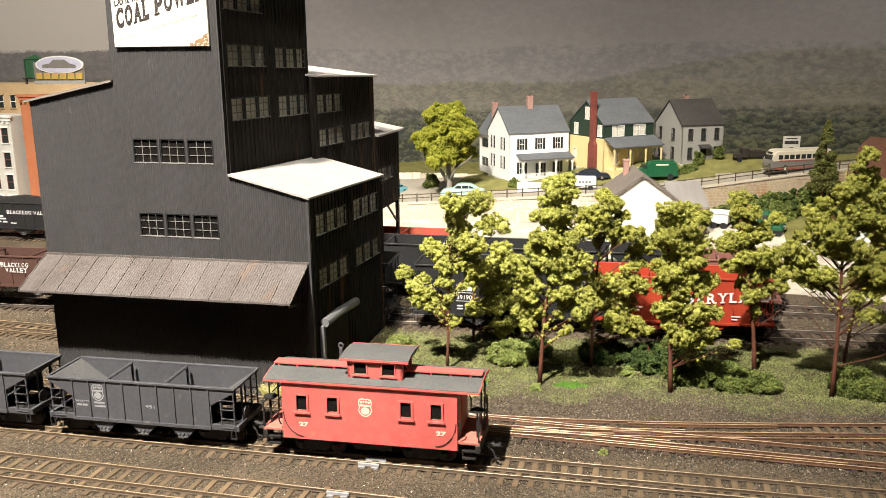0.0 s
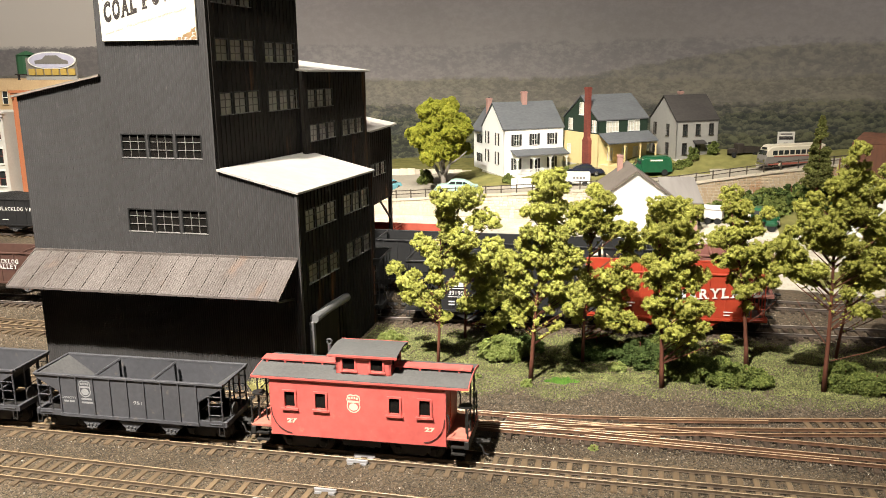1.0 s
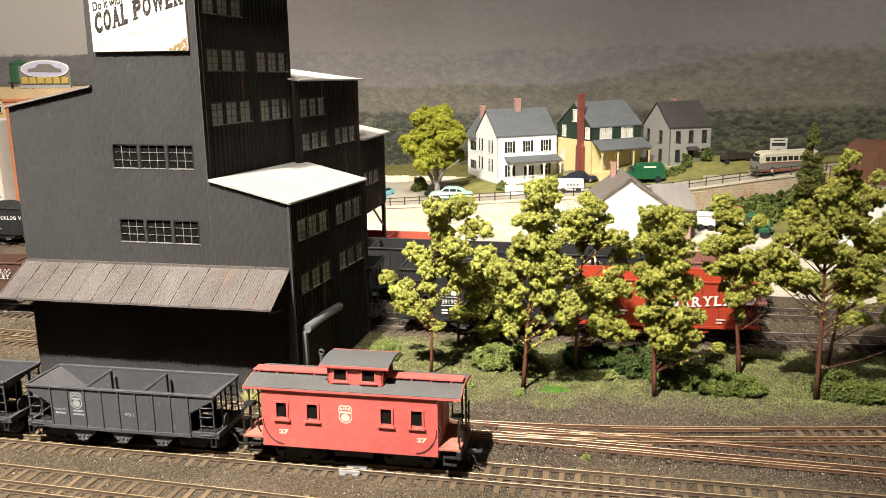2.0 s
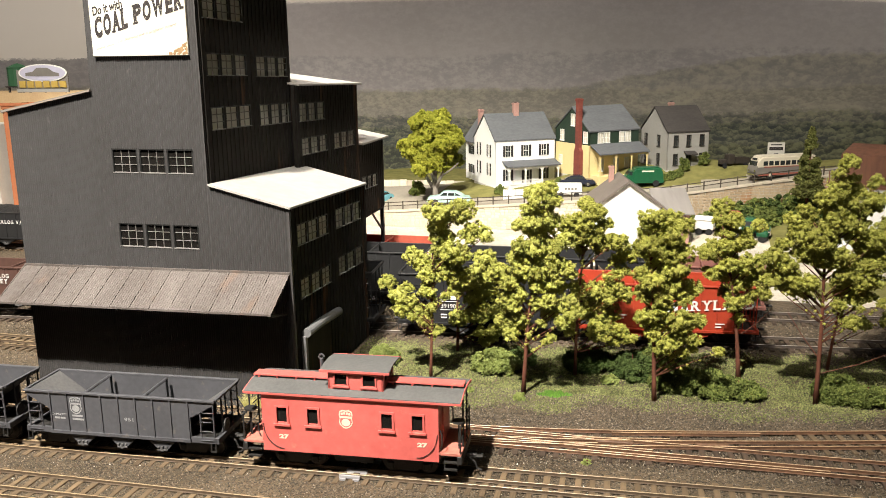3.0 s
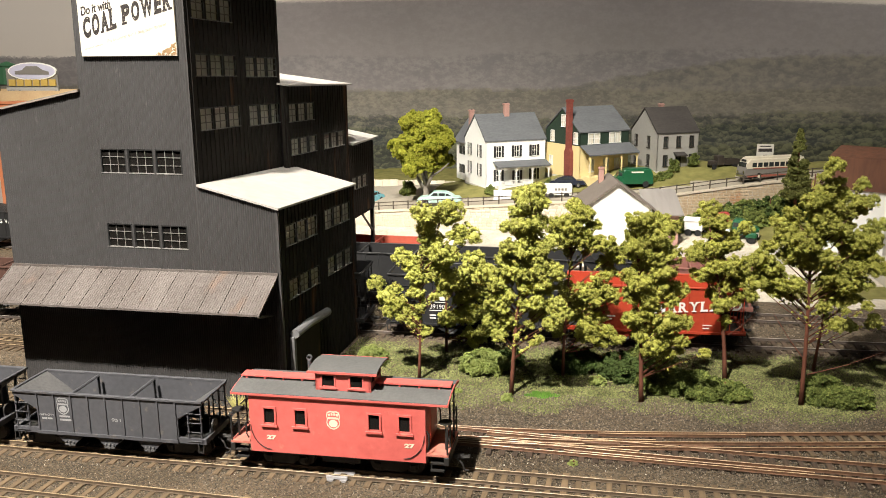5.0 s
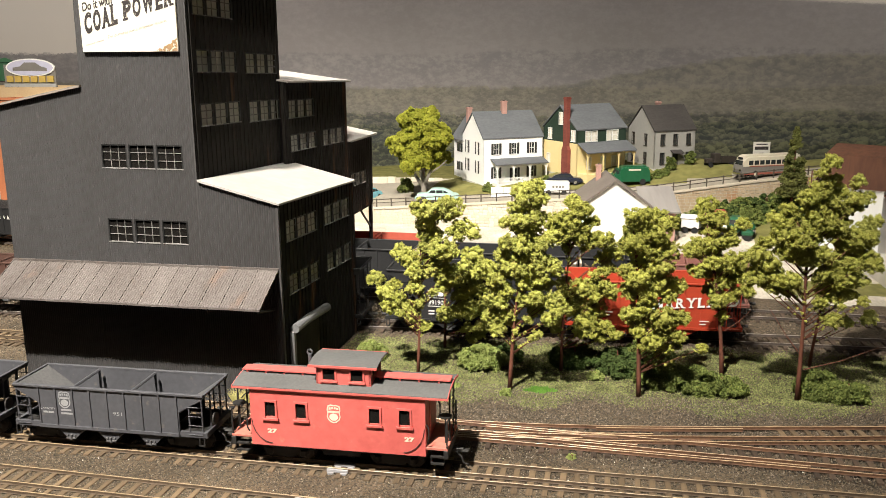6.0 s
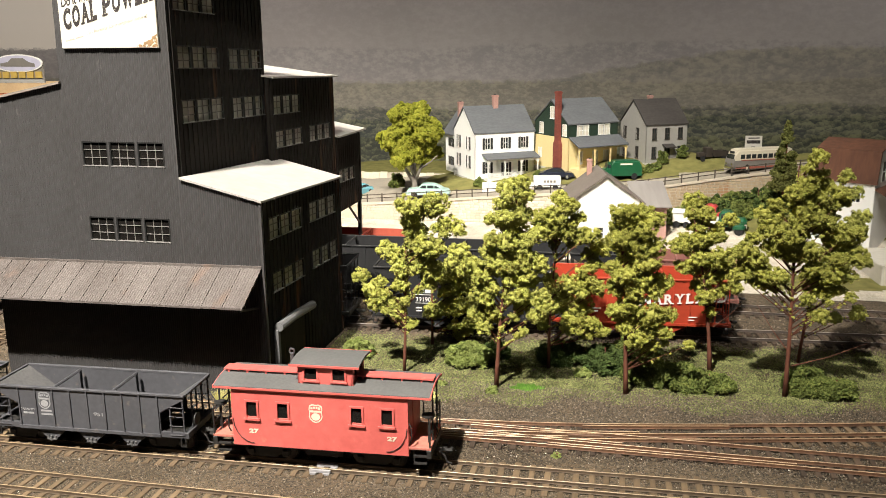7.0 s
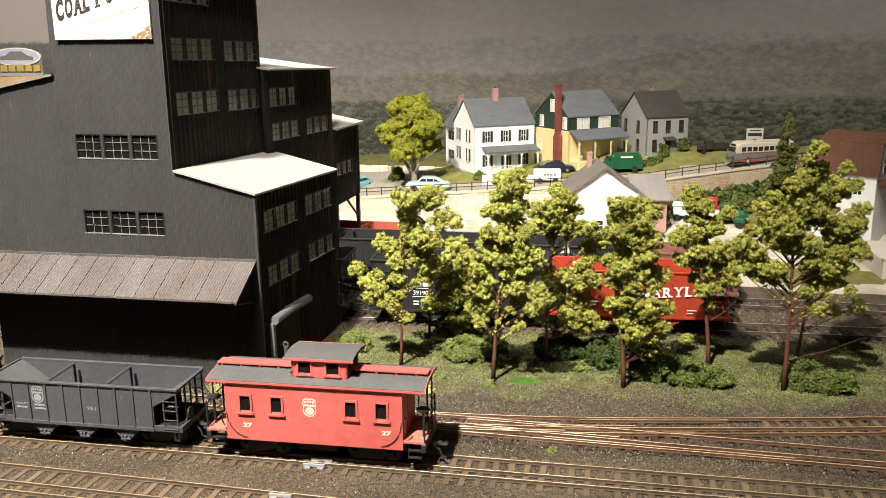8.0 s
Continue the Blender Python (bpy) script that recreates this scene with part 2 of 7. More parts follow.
    "shutter": mat("black_shutter", (0.022, 0.022, 0.022), None, 500, 0.6, 0.05),
    "slate_roof": mat("blue_grey_shingles", (0.115, 0.12, 0.128), (0.085, 0.09, 0.098), 500, 0.85, 0.15, stretch=(0.5, 1, 1)),
    "dark_roof": mat("charcoal_shingles", (0.052, 0.046, 0.042), (0.036, 0.032, 0.03), 500, 0.85, 0.15, stretch=(0.5, 1, 1)),
    "brown_grey_roof": mat("brown_grey_shingles", (0.17, 0.145, 0.125), (0.13, 0.11, 0.095), 500, 0.85, 0.15),
    "brick_red": mat("red_brick", (0.20, 0.052, 0.036), (0.14, 0.034, 0.025), 700, 0.8, 0.2, stretch=(0.4, 0.4, 1)),
    "pink_brick": mat("faded_pink_brick", (0.42, 0.25, 0.21), (0.34, 0.19, 0.16), 700, 0.8, 0.2),
    "yellow_wall": mat("cream_yellow_clapboard", (0.72, 0.59, 0.30), (0.67, 0.54, 0.27), 300, 0.65, 0.03),
    "green_wall": mat("dark_green_shingle_wall", (0.02, 0.04, 0.024), (0.014, 0.03, 0.018), 400, 0.75, 0.1),
    "gray_wall": mat("grey_clapboard", (0.33, 0.32, 0.295), (0.29, 0.28, 0.26), 300, 0.65, 0.03),
    "orange_brick": mat("orange_brick", (0.42, 0.15, 0.065), (0.34, 0.115, 0.05), 500, 0.8, 0.15),
    "tan_brick": mat("tan_brick", (0.50, 0.36, 0.20), (0.42, 0.29, 0.16), 500, 0.8, 0.15),
    "stone_wall": mat("pale_grey_masonry", (0.55, 0.53, 0.48), (0.48, 0.46, 0.42), 400, 0.8, 0.1),
    "tank_green": mat("green_tank_boards", (0.03, 0.10, 0.045), (0.02, 0.07, 0.03), 600, 0.7, 0.2, stretch=(1, 1, 0.1)),
    "mint": mat("mint_car_enamel", (0.42, 0.60, 0.55), None, 200, 0.25, 0.0, spec=0.6),
    "cyan": mat("cyan_car_enamel", (0.22, 0.55, 0.66), None, 200, 0.25, 0.0, spec=0.6),
    "navy": mat("navy_car_enamel", (0.02, 0.024, 0.04), None, 200, 0.2, 0.0, spec=0.6),
    "green_enamel": mat("green_truck_enamel", (0.012, 0.095, 0.04), None, 200, 0.3, 0.0, spec=0.6),
    "red_enamel": mat("red_truck_enamel", (0.5, 0.04, 0.05), None, 200, 0.3, 0.0, spec=0.6),
    "white_enamel": mat("white_enamel", (0.78, 0.77, 0.74), None, 200, 0.3, 0.0, spec=0.6),
    "bus_cream": mat("bus_cream_paint", (0.62, 0.57, 0.45), (0.56, 0.5, 0.4), 200, 0.4, 0.0),
    "bus_grey": mat("bus_grey_paint", (0.20, 0.185, 0.165), (0.16, 0.15, 0.135), 200, 0.35, 0.0),
    "bus_red": mat("bus_red_stripe", (0.32, 0.10, 0.07), None, 200, 0.4, 0.0),
    "dark_brown": mat("dark_brown_metal", (0.04, 0.032, 0.026), None, 300, 0.6, 0.05),
    "chrome": mat("chrome_trim", (0.7, 0.7, 0.7), None, 200, 0.15, 0.0, metal=1.0),
    "tyre": mat("black_rubber", (0.015, 0.015, 0.015), None, 300, 0.8, 0.0),
    "car_glass": mat("dark_car_glass", (0.03, 0.035, 0.035), None, 100, 0.08, 0.0, spec=0.7),
    "rust_roof": mat("rust_brown_roof", (0.15, 0.064, 0.036), (0.085, 0.038, 0.024), 220, 0.8, 0.15, stretch=(1, 1, 0.2)),
    "concrete": mat("pale_concrete", (0.62, 0.59, 0.52), (0.54, 0.51, 0.45), 160, 0.9, 0.1, big=15),
    "road_grey": mat("dusty_road", (0.33, 0.295, 0.235), (0.26, 0.23, 0.185), 260, 0.9, 0.15, big=20),
    "fence": mat("dark_fence_wood", (0.075, 0.06, 0.045), (0.05, 0.04, 0.03), 700, 0.8, 0.2),
    "sign_blue": mat("lavender_sign_face", (0.50, 0.49, 0.60), (0.40, 0.39, 0.50), 100, 0.5, 0.0),
    "sign_yellow": mat("yellow_sign_paint", (0.48, 0.33, 0.08), None, 200, 0.5, 0.0),
    "plaster": mat("room_paint", (0.30, 0.28, 0.25), (0.27, 0.25, 0.22), 8, 0.9, 0.02),
    "fascia": mat("fascia_board", (0.06, 0.055, 0.05), None, 40, 0.7, 0.02),
    "carpet": mat("room_carpet", (0.16, 0.14, 0.12), None, 300, 0.95, 0.3),
}


# ---------------------------------------------------------------- geometry helpers, all in millimetres
def thing(name, x=0, y=0, z=0, rz=0, label="", category="", group="", kind=""):
    ob = new(name)
    ob.empty_display_size = 0.01
    ob.matrix_basis = pose(x * MM, y * MM, z * MM, 0, 0, rz)
    return tagged(ob, label, category, group, kind)


def part(name, bm, material, parent=None, label="", kind="", smooth=False, category=""):
    bmesh.ops.scale(bm, vec=(MM, MM, MM), verts=bm.verts)
    me = bpy.data.meshes.new(name)
    bm.to_mesh(me)
    bm.free()
    me.materials.append(M[material])
    if smooth:
        for p in me.polygons:
            p.use_smooth = True
    ob = new(name, me)
    ob.parent = parent
    return tagged(ob, label, category, "", kind)


def raw_part(name, verts, faces, material, parent=None, label="", kind="", category="", smooth=False):
    me = bpy.data.meshes.new(name)
    me.from_pydata((np.asarray(verts) * MM).tolist(), [], faces)
    me.materials.append(M[material])
    if smooth:
        me.polygons.foreach_set("use_smooth", [True] * len(me.polygons))
    ob = new(name, me)
    ob.parent = parent
    return tagged(ob, label, category, "", kind)


def box(bm, x0, y0, z0, x1, y1, z1, bevel=0.0):
    vs = [bm.verts.new(p) for p in ((x0, y0, z0), (x1, y0, z0), (x1, y1, z0), (x0, y1, z0), (x0, y0, z1), (x1, y0, z1), (x1, y1, z1), (x0, y1, z1))]
    fs = [bm.faces.new([vs[i] for i in q]) for q in ((0, 3, 2, 1), (4, 5, 6, 7), (0, 1, 5, 4), (1, 2, 6, 5), (2, 3, 7, 6), (3, 0, 4, 7))]
    if bevel:
        edges = list({e for f in fs for e in f.edges})
        bmesh.ops.bevel(bm, geom=edges, offset=bevel, segments=1, affect="EDGES")
    return bm


def boxes(*rows, bevel=0.0):
    bm = bmesh.new()
    for r in rows:
        box(bm, *r, bevel=bevel)
    return bm


def tube(bm, points, radii, sides=8, cap=True):
    """A round bar along points (mm)."""
    pts = [Vector(p) for p in points]
    if isinstance(radii, (int, float)):
        radii = [radii] * len(pts)
    rings = []
    for i, p in enumerate(pts):
        d = (pts[min(i + 1, len(pts) - 1)] - pts[max(i - 1, 0)]).normalized()
        up = Vector((0, 0, 1)) if abs(d.z) < 0.9 else Vector((1, 0, 0))
        a = d.cross(up).normalized()
        b = d.cross(a).normalized()
        rings.append([bm.verts.new(p + (a * math.cos(2 * math.pi * k / sides) + b * math.sin(2 * math.pi * k / sides)) * radii[i]) for k in range(sides)])
    for r, s in zip(rings, rings[1:]):
        for k in range(sides):
            bm.faces.new((r[k], r[(k + 1) % sides], s[(k + 1) % sides], s[k]))
    if cap:
        bm.faces.new(rings[0][::-1])
        bm.faces.new(rings[-1])
    return bm


def prism(bm, poly, axis, a, b):
    """A polygon of (u, v) swept along an axis from a to b; u, v are the other two axes in order."""
    def at(u, v, w):
        return {"x": (w, u, v), "y": (u, w, v), "z": (u, v, w)}[axis]
    lo = [bm.verts.new(at(u, v, a)) for u, v in poly]
    hi = [bm.verts.new(at(u, v, b)) for u, v in poly]
    k = len(poly)
    bm.faces.new(lo)
    bm.faces.new(hi[::-1])
    for i in range(k):
        bm.faces.new((lo[i], hi[i], hi[(i + 1) % k], lo[(i + 1) % k]))
    bmesh.ops.recalc_face_normals(bm, faces=bm.faces)
    return bm


def text_mesh(body, height, depth=0.15, shear=0.0, width=None, bold=0.0):
    """Lettering as a mesh in the x-z plane (mm), its lower left corner at the origin, facing -y."""
    cu = bpy.data.curves.new("lettering", "FONT")
    cu.body, cu.size, cu.extrude, cu.shear, cu.offset = body, 1.0, 0.0, shear, bold
    ob = new("lettering", cu)
    bpy.context.view_layer.update()
    me = bpy.data.meshes.new_from_object(ob.evaluated_get(bpy.context.evaluated_depsgraph_get()))
    bpy.data.objects.remove(ob)
    bm = bmesh.new()
    bm.from_mesh(me)
    bpy.data.meshes.remove(me)
    for f in bm.faces:
        f.smooth = False
    xs = [v.co.x for v in bm.verts]
    ys = [v.co.y for v in bm.verts]
    k = height / (max(ys) - min(ys))
    kx = width / (max(xs) - min(xs)) if width else k
    x0, y0 = min(xs), min(ys)
    for v in bm.verts:
        v.co = Vector(((v.co.x - x0) * kx, 0, (v.co.y - y0) * k))
    ret = bmesh.ops.extrude_face_region(bm, geom=list(bm.faces))
    for e in ret["geom"]:
        if isinstance(e, bmesh.types.BMVert):
            e.co.y -= depth
    bmesh.ops.recalc_face_normals(bm, faces=bm.faces)
    return bm


def moved(bm, x, y, z, rx=0, ry=0, rz=0):
    bmesh.ops.transform(bm, matrix=pose(x, y, z, rx, ry, rz), verts=bm.verts)
    return bm


def wall_mesh(bm, width, top, openings, rib=0.0, pitch=1.0, thick=2.0, low=0.0):
    """A wall in the x-z plane facing -y, from x 0 to width and z low to top(x), with openings (x0, z0, x1, z1) cut through it.
    rib: depth of the ribs of its siding, one each pitch."""
    cuts = {0.0, width / 2, width}
    for o in openings:
        cuts |= {o[0], o[2]}
    if rib:
        cuts |= {i * pitch / 2 for i in range(1, int(width / pitch * 2))}
    cuts = sorted(cuts)
    cuts = [c for i, c in enumerate(cuts) if i == 0 or c - cuts[i - 1] > 0.02]

    def off(x):
        return -rib * (0.5 + 0.5 * math.cos(2 * math.pi * x / pitch)) if rib else 0.0

    for a, b in zip(cuts, cuts[1:]):
        mid = (a + b) / 2
        holes = sorted((o[1], o[3]) for o in openings if o[0] < mid < o[2])
        z, spans = low, []
        for h0, h1 in holes:
            spans.append((z, h0))
            z = h1
        spans.append((z, None))
        for s0, s1 in spans:
            za, zb = (s1, s1) if s1 is not None else (top(a), top(b))
            front = [bm.verts.new(p) for p in ((a, off(a), s0), (b, off(b), s0), (b, off(b), zb), (a, off(a), za))]
            back = [bm.verts.new(p) for p in ((a, thick, s0), (b, thick, s0), (b, thick, zb), (a, thick, za))]
            bm.faces.new(front)
            bm.faces.new(back[::-1])
            bm.faces.new((front[0], back[0], back[1], front[1]))
            bm.faces.new((front[3], front[2], back[2], back[3]))
            if a == 0.0 or any(abs(a - o[2]) < 0.02 for o in openings):
                bm.faces.new((front[0], front[3], back[3], back[0]))
            if b == width or any(abs(b - o[0]) < 0.02 for o in openings):
                bm.faces.new((front[1], back[1], back[2], front[2]))
    bmesh.ops.remove_doubles(bm, verts=bm.verts, dist=0.004)
    return bm


def crumbs(rng, centers, radii, count, size, squash=1.0, shell=0.55, up=0.35):
    """Foam crumbs: small uneven four-sided chips strewn through balls. Returns vertices and faces."""
    base = np.array([(0.94, 0, -0.33), (-0.47, 0.82, -0.33), (-0.47, -0.82, -0.33), (0, 0, 1)], float) * 1.3
    tri = np.array([(0, 1, 3), (1, 2, 3), (2, 0, 3)])
    centers, radii = np.asarray(centers, float), np.asarray(radii, float)
    weights = radii ** 2 / (radii ** 2).sum()
    pick = rng.choice(len(centers), count, p=weights)
    d = rng.normal(size=(count, 3))
    d[:, 2] += up
    d /= np.linalg.norm(d, axis=1)[:, None]
    r = radii[pick] * (shell + (1.08 - shell) * rng.random(count) ** 0.6)
    c = centers[pick] + d * r[:, None] * np.array((1, 1, squash))
    s = size * (0.6 + 0.8 * rng.random((count, 1, 1)))
    v = base[None] * (0.6 + 0.8 * rng.random((count, 4, 1)))
    q = rng.normal(size=(count, 4))
    q /= np.linalg.norm(q, axis=1)[:, None]
    w, x, y, z = q.T
    rot = np.array([[1 - 2 * (y * y + z * z), 2 * (x * y - z * w), 2 * (x * z + y * w)],
                    [2 * (x * y + z * w), 1 - 2 * (x * x + z * z), 2 * (y * z - x * w)],
                    [2 * (x * z - y * w), 2 * (y * z + x * w), 1 - 2 * (x * x + y * y)]]).transpose(2, 0, 1)
    v = np.einsum("nij,nkj->nki", rot, v) * s + c[:, None, :]
    f = (tri[None] + 4 * np.arange(count)[:, None, None]).reshape(-1, 3)
    return v.reshape(-1, 3), f.tolist()


# ---------------------------------------------------------------- ground, backdrop and room
def smooth(a, b, v):
    k = min(1.0, max(0.0, (v - a) / (b - a)))
    return k * k * (3 - 2 * k)


def wall_y(x):
    """The line of the retaining wall's face."""
    return 930 + 32 * smooth(0, 190, x) + 4 * smooth(-250, 0, x)


def road_z(x):
    x = max(-300.0, min(x, 330.0))
    return 36.0 + 0.075 * x + 0.055 * max(0.0, min(x, 230.0) - 55)


def ground_z(x, y):
    z = 0.0
    if x > -420:
        edge = wall_y(x) + 3
        side = smooth(-420, -340, x)
        back = smooth(105, 150, x)
        if y > edge:
            z = (road_z(x) + max(0, min(y, 1000 + 34 * smooth(-95, -35, x)) - edge - 28) * (0.13 + 0.13 * smooth(-225, -165, x) + 0.04 * smooth(-95, -35, x) - 0.15 * smooth(128, 165, x))) * side * (1 - 0.75 * smooth(1085 - 40 * back, 1200 - 80 * back, y))
        elif x > 30:
            z = 0.125 * min(x - 30, 190) * smooth(830, 935, y)
    return z


GRAVEL = gravel_mat("cinder_ballast", [(0.030, 0.024, 0.016), (0.064, 0.050, 0.034), (0.094, 0.074, 0.051), (0.088, 0.060, 0.035), (0.155, 0.123, 0.088)], 1300)
M["gravel"] = GRAVEL
M["lime"] = gravel_mat("pale_limestone_dirt", [(0.40, 0.36, 0.29), (0.50, 0.45, 0.37), (0.58, 0.53, 0.45)], 900)
M["lawn"] = leaf_mat("lawn_green", (0.20, 0.185, 0.065), (0.16, 0.155, 0.05), 0.7)


def ground_sheet():
    xs = np.concatenate([np.arange(-1600, -420, 20), np.arange(-420, 540, 6), np.arange(540, 1501, 20)])
    ys = np.concatenate([np.arange(150, 560, 6), np.arange(560, 680, 8), np.arange(680, 800, 4), np.arange(800, 920, 8), np.arange(920, 985, 3), np.arange(985, 1451, 12)])
    verts, faces, kinds = [], [], []
    for y in ys:
        for x in xs:
            n = noise.noise(Vector((x * 0.03, y * 0.03, 0))) * 0.5 + noise.noise(Vector((x * 0.15, y * 0.15, 3))) * 0.25
            full = 0.62 * (smooth(396, 388, y) if x > -95 else smooth(436, 428, y)) if -700 < x < 500 else 0.0
            verts.append((x, y, ground_z(x, y) + n * (0.45 if full else 1.0) - 0.1 + full))
    w = len(xs)
    for j in range(len(ys) - 1):
        for i in range(w - 1):
            faces.append((j * w + i, j * w + i + 1, (j + 1) * w + i + 1, (j + 1) * w + i))
            x, y = (xs[i] + xs[i + 1]) / 2, (ys[j] + ys[j + 1]) / 2
            wob = noise.noise(Vector((x * 0.02, y * 0.02, 7))) * 12
            if -420 < x and y > wall_y(x) + 3:
                kinds.append(3 if y < wall_y(x) + 42 + wob * 0.3 or (-340 < x < -212 and y < 1200) else 2)
            elif y > 930 - 150 + wob and x < 150:
                kinds.append(1)
            elif y > 690 + wob and x > 60:
                kinds.append(2 if y > 872 + wob or (x > 150 + wob and 716 + wob < y < 762 - wob) else 1)
            else:
                kinds.append(0)
    ob = raw_part("ground", verts, faces, "gravel", None, "dark cinder ballast ground of a model railway layout", "structure", "ground", True)
    for k in ("lime", "lawn", "road_grey"):
        ob.data.materials.append(M[k])
    ob.data.polygons.foreach_set("material_index", kinds)
    return ob


ground_sheet()


def backdrop_material():
    """Printed panorama: hazy wooded ridges under a dull warm sky."""
    m = bpy.data.materials.new("printed_hills")
    m.use_nodes = True
    n, l = m.node_tree.nodes, m.node_tree.links
    b = n["Principled BSDF"]
    b.inputs["Roughness"].default_value = 0.7
    b.inputs["Specular IOR Level"].default_value = 0.2
    co = n.new("ShaderNodeTexCoord")
    sep = n.new("ShaderNodeSeparateXYZ")
    l.new(co.outputs["Object"], sep.inputs[0])

    def math_node(op, a, c, d=None):
        k = n.new("ShaderNodeMath")
        k.operation = op
        for i, v in enumerate((a, c, d)):
            if v is None:
                continue
            if isinstance(v, (int, float)):
                k.inputs[i].default_value = v
            else:
                l.new(v, k.inputs[i])
        return k.outputs[0]

    def noise_node(scale, detail, stretch, seed, rough=0.55):
        mp = n.new("ShaderNodeMapping")
        mp.inputs["Scale"].default_value, mp.inputs["Location"].default_value = stretch, (seed, seed * 0.7, 0)
        l.new(co.outputs["Object"], mp.inputs[0])
        k = n.new("ShaderNodeTexNoise")
        k.inputs["Scale"].default_value, k.inputs["Detail"].default_value, k.inputs["Roughness"].default_value = scale, detail, rough
        l.new(mp.outputs[0], k.inputs["Vector"])
        return k.outputs["Fac"]

    def range_node(v, a, c, d=0.0, e=1.0):
        k = n.new("ShaderNodeMapRange")
        k.interpolation_type = "SMOOTHSTEP"
        l.new(v, k.inputs["Value"])
        for key, val in zip(("From Min", "From Max", "To Min", "To Max"), (a, c, d, e)):
            k.inputs[key].default_value = val
        return k.outputs[0]

    def blend(fac, a, c):
        k = n.new("ShaderNodeMix")
        k.data_type = "RGBA"
        l.new(fac, k.inputs["Factor"])
        for key, v in (("A", a), ("B", c)):
            if isinstance(v, tuple):
                k.inputs[key].default_value = (*v, 1)
            else:
                l.new(v, k.inputs[key])
        return k.outputs["Result"]

    def crown_node(scale, seed):
        """Rounded tree crowns as printed: light above, dark below in every cell."""
        off = n.new("ShaderNodeVectorMath")
        off.operation = "MULTIPLY_ADD"
        warp = n.new("ShaderNodeTexNoise")
        warp.inputs["Scale"].default_value, warp.inputs["Detail"].default_value = scale * 1.7, 3
        l.new(co.outputs["Object"], warp.inputs["Vector"])
        l.new(warp.outputs["Color"], off.inputs[0])
        off.inputs[1].default_value = (0.7 / scale, 0, 0.7 / scale)
        l.new(co.outputs["Object"], off.inputs[2])
        mp = n.new("ShaderNodeMapping")
        mp.inputs["Scale"].default_value, mp.inputs["Location"].default_value = (1, 0, 1.35), (seed, 0, seed)
        l.new(off.outputs[0], mp.inputs[0])
        vo = n.new("ShaderNodeTexVoronoi")
        vo.inputs["Scale"].default_value = scale
        l.new(mp.outputs[0], vo.inputs["Vector"])
        sub = n.new("ShaderNodeVectorMath")
        sub.operation = "SUBTRACT"
        l.new(mp.outputs[0], sub.inputs[0])
        l.new(vo.outputs["Position"], sub.inputs[1])
        part_of = n.new("ShaderNodeSeparateXYZ")
        l.new(sub.outputs[0], part_of.inputs[0])
        lift = range_node(part_of.outputs["Z"], -0.6 / scale, 0.6 / scale)
        tint = n.new("ShaderNodeSeparateColor")
        l.new(vo.outputs["Color"], tint.inputs[0])
        return math_node("MULTIPLY_ADD", tint.outputs[0], 0.35, math_node("MULTIPLY", lift, 0.65))

    x, z = sep.outputs["X"], sep.outputs["Z"]
    color = blend(range_node(z, 0.1, 0.5), (0.66, 0.61, 0.57), (0.63, 0.585, 0.555))
    drift = noise_node(9, 5, (1, 1, 2.2), 2.0, 0.6)
    grain = noise_node(260, 5, (1, 1, 0.8), 8.0, 0.7)
    groves = noise_node(75, 7, (1, 1, 1.4), 5.0, 0.65)
    ridges = (
        ((0.150, 0.272, 0.026), (-1.15, -0.55), 0.004, 3.0, (0.295, 0.272, 0.282), (0.255, 0.235, 0.245), 230, 0.002, 0.25, 0.10),
        ((0.186, 0.190, 0.0), (-0.60, 0.60), 0.010, 3.2, (0.290, 0.270, 0.270), (0.215, 0.200, 0.212), 150, 0.005, 0.35, 0.10),
        ((0.118, 0.180, 0.0), (-0.28, 0.26), 0.010, 2.6, (0.250, 0.232, 0.202), (0.158, 0.149, 0.146), 100, 0.006, 0.40, 0.09),
        ((0.134, 0.136, 0.0), (-0.50, 0.45), 0.018, 3.0, (0.250, 0.232, 0.190), (0.158, 0.146, 0.132), 150, 0.006, 0.30, 0.08),
        ((0.090, 0.100, 0.0), (-0.30, 0.30), 0.014, 4.0, (0.185, 0.177, 0.130), (0.066, 0.068, 0.066), 120, 0.008, 0.16, 0.05),
        ((0.070, 0.082, 0.0), (-0.50, 0.35), 0.014, 5.0, (0.148, 0.150, 0.100), (0.036, 0.042, 0.042), 98, 0.009, 0.10, 0.05),
        ((0.040, 0.052, 0.0), (-0.50, 0.35), 0.012, 5.0, (0.150, 0.152, 0.092), (0.034, 0.038, 0.032), 88, 0.009, 0.05, 0.05),
    )
    for i, (heights, span, amp, freq, light, dark, size, edge, haze, deep) in enumerate(ridges):
        base = range_node(x, span[0], span[1], heights[0], heights[1])
        base = math_node("SUBTRACT", base, range_node(x, -0.1, 0.55, 0.0, heights[2]))
        crowns = crown_node(size, 0.37 * i)
        wave = math_node("MULTIPLY_ADD", math_node("SUBTRACT", noise_node(freq, 4, (1, 1, 0.15), 11.0 + 5 * i), 0.5), amp * 2, base)
        line = math_node("MULTIPLY_ADD", math_node("SUBTRACT", crowns, 0.5), edge, wave)
        below = math_node("SUBTRACT", line, z)
        mask = range_node(below, -0.0030, 0.0030)
        weight = 0.08 + 0.03 * i
        mixed = math_node("MULTIPLY_ADD", crowns, weight, math_node("MULTIPLY_ADD", groves, 0.84 - weight, math_node("MULTIPLY_ADD", grain, 0.3, math_node("MULTIPLY", drift, 0.4))))
        tone = blend(range_node(mixed, 0.64, 0.94), dark, light)
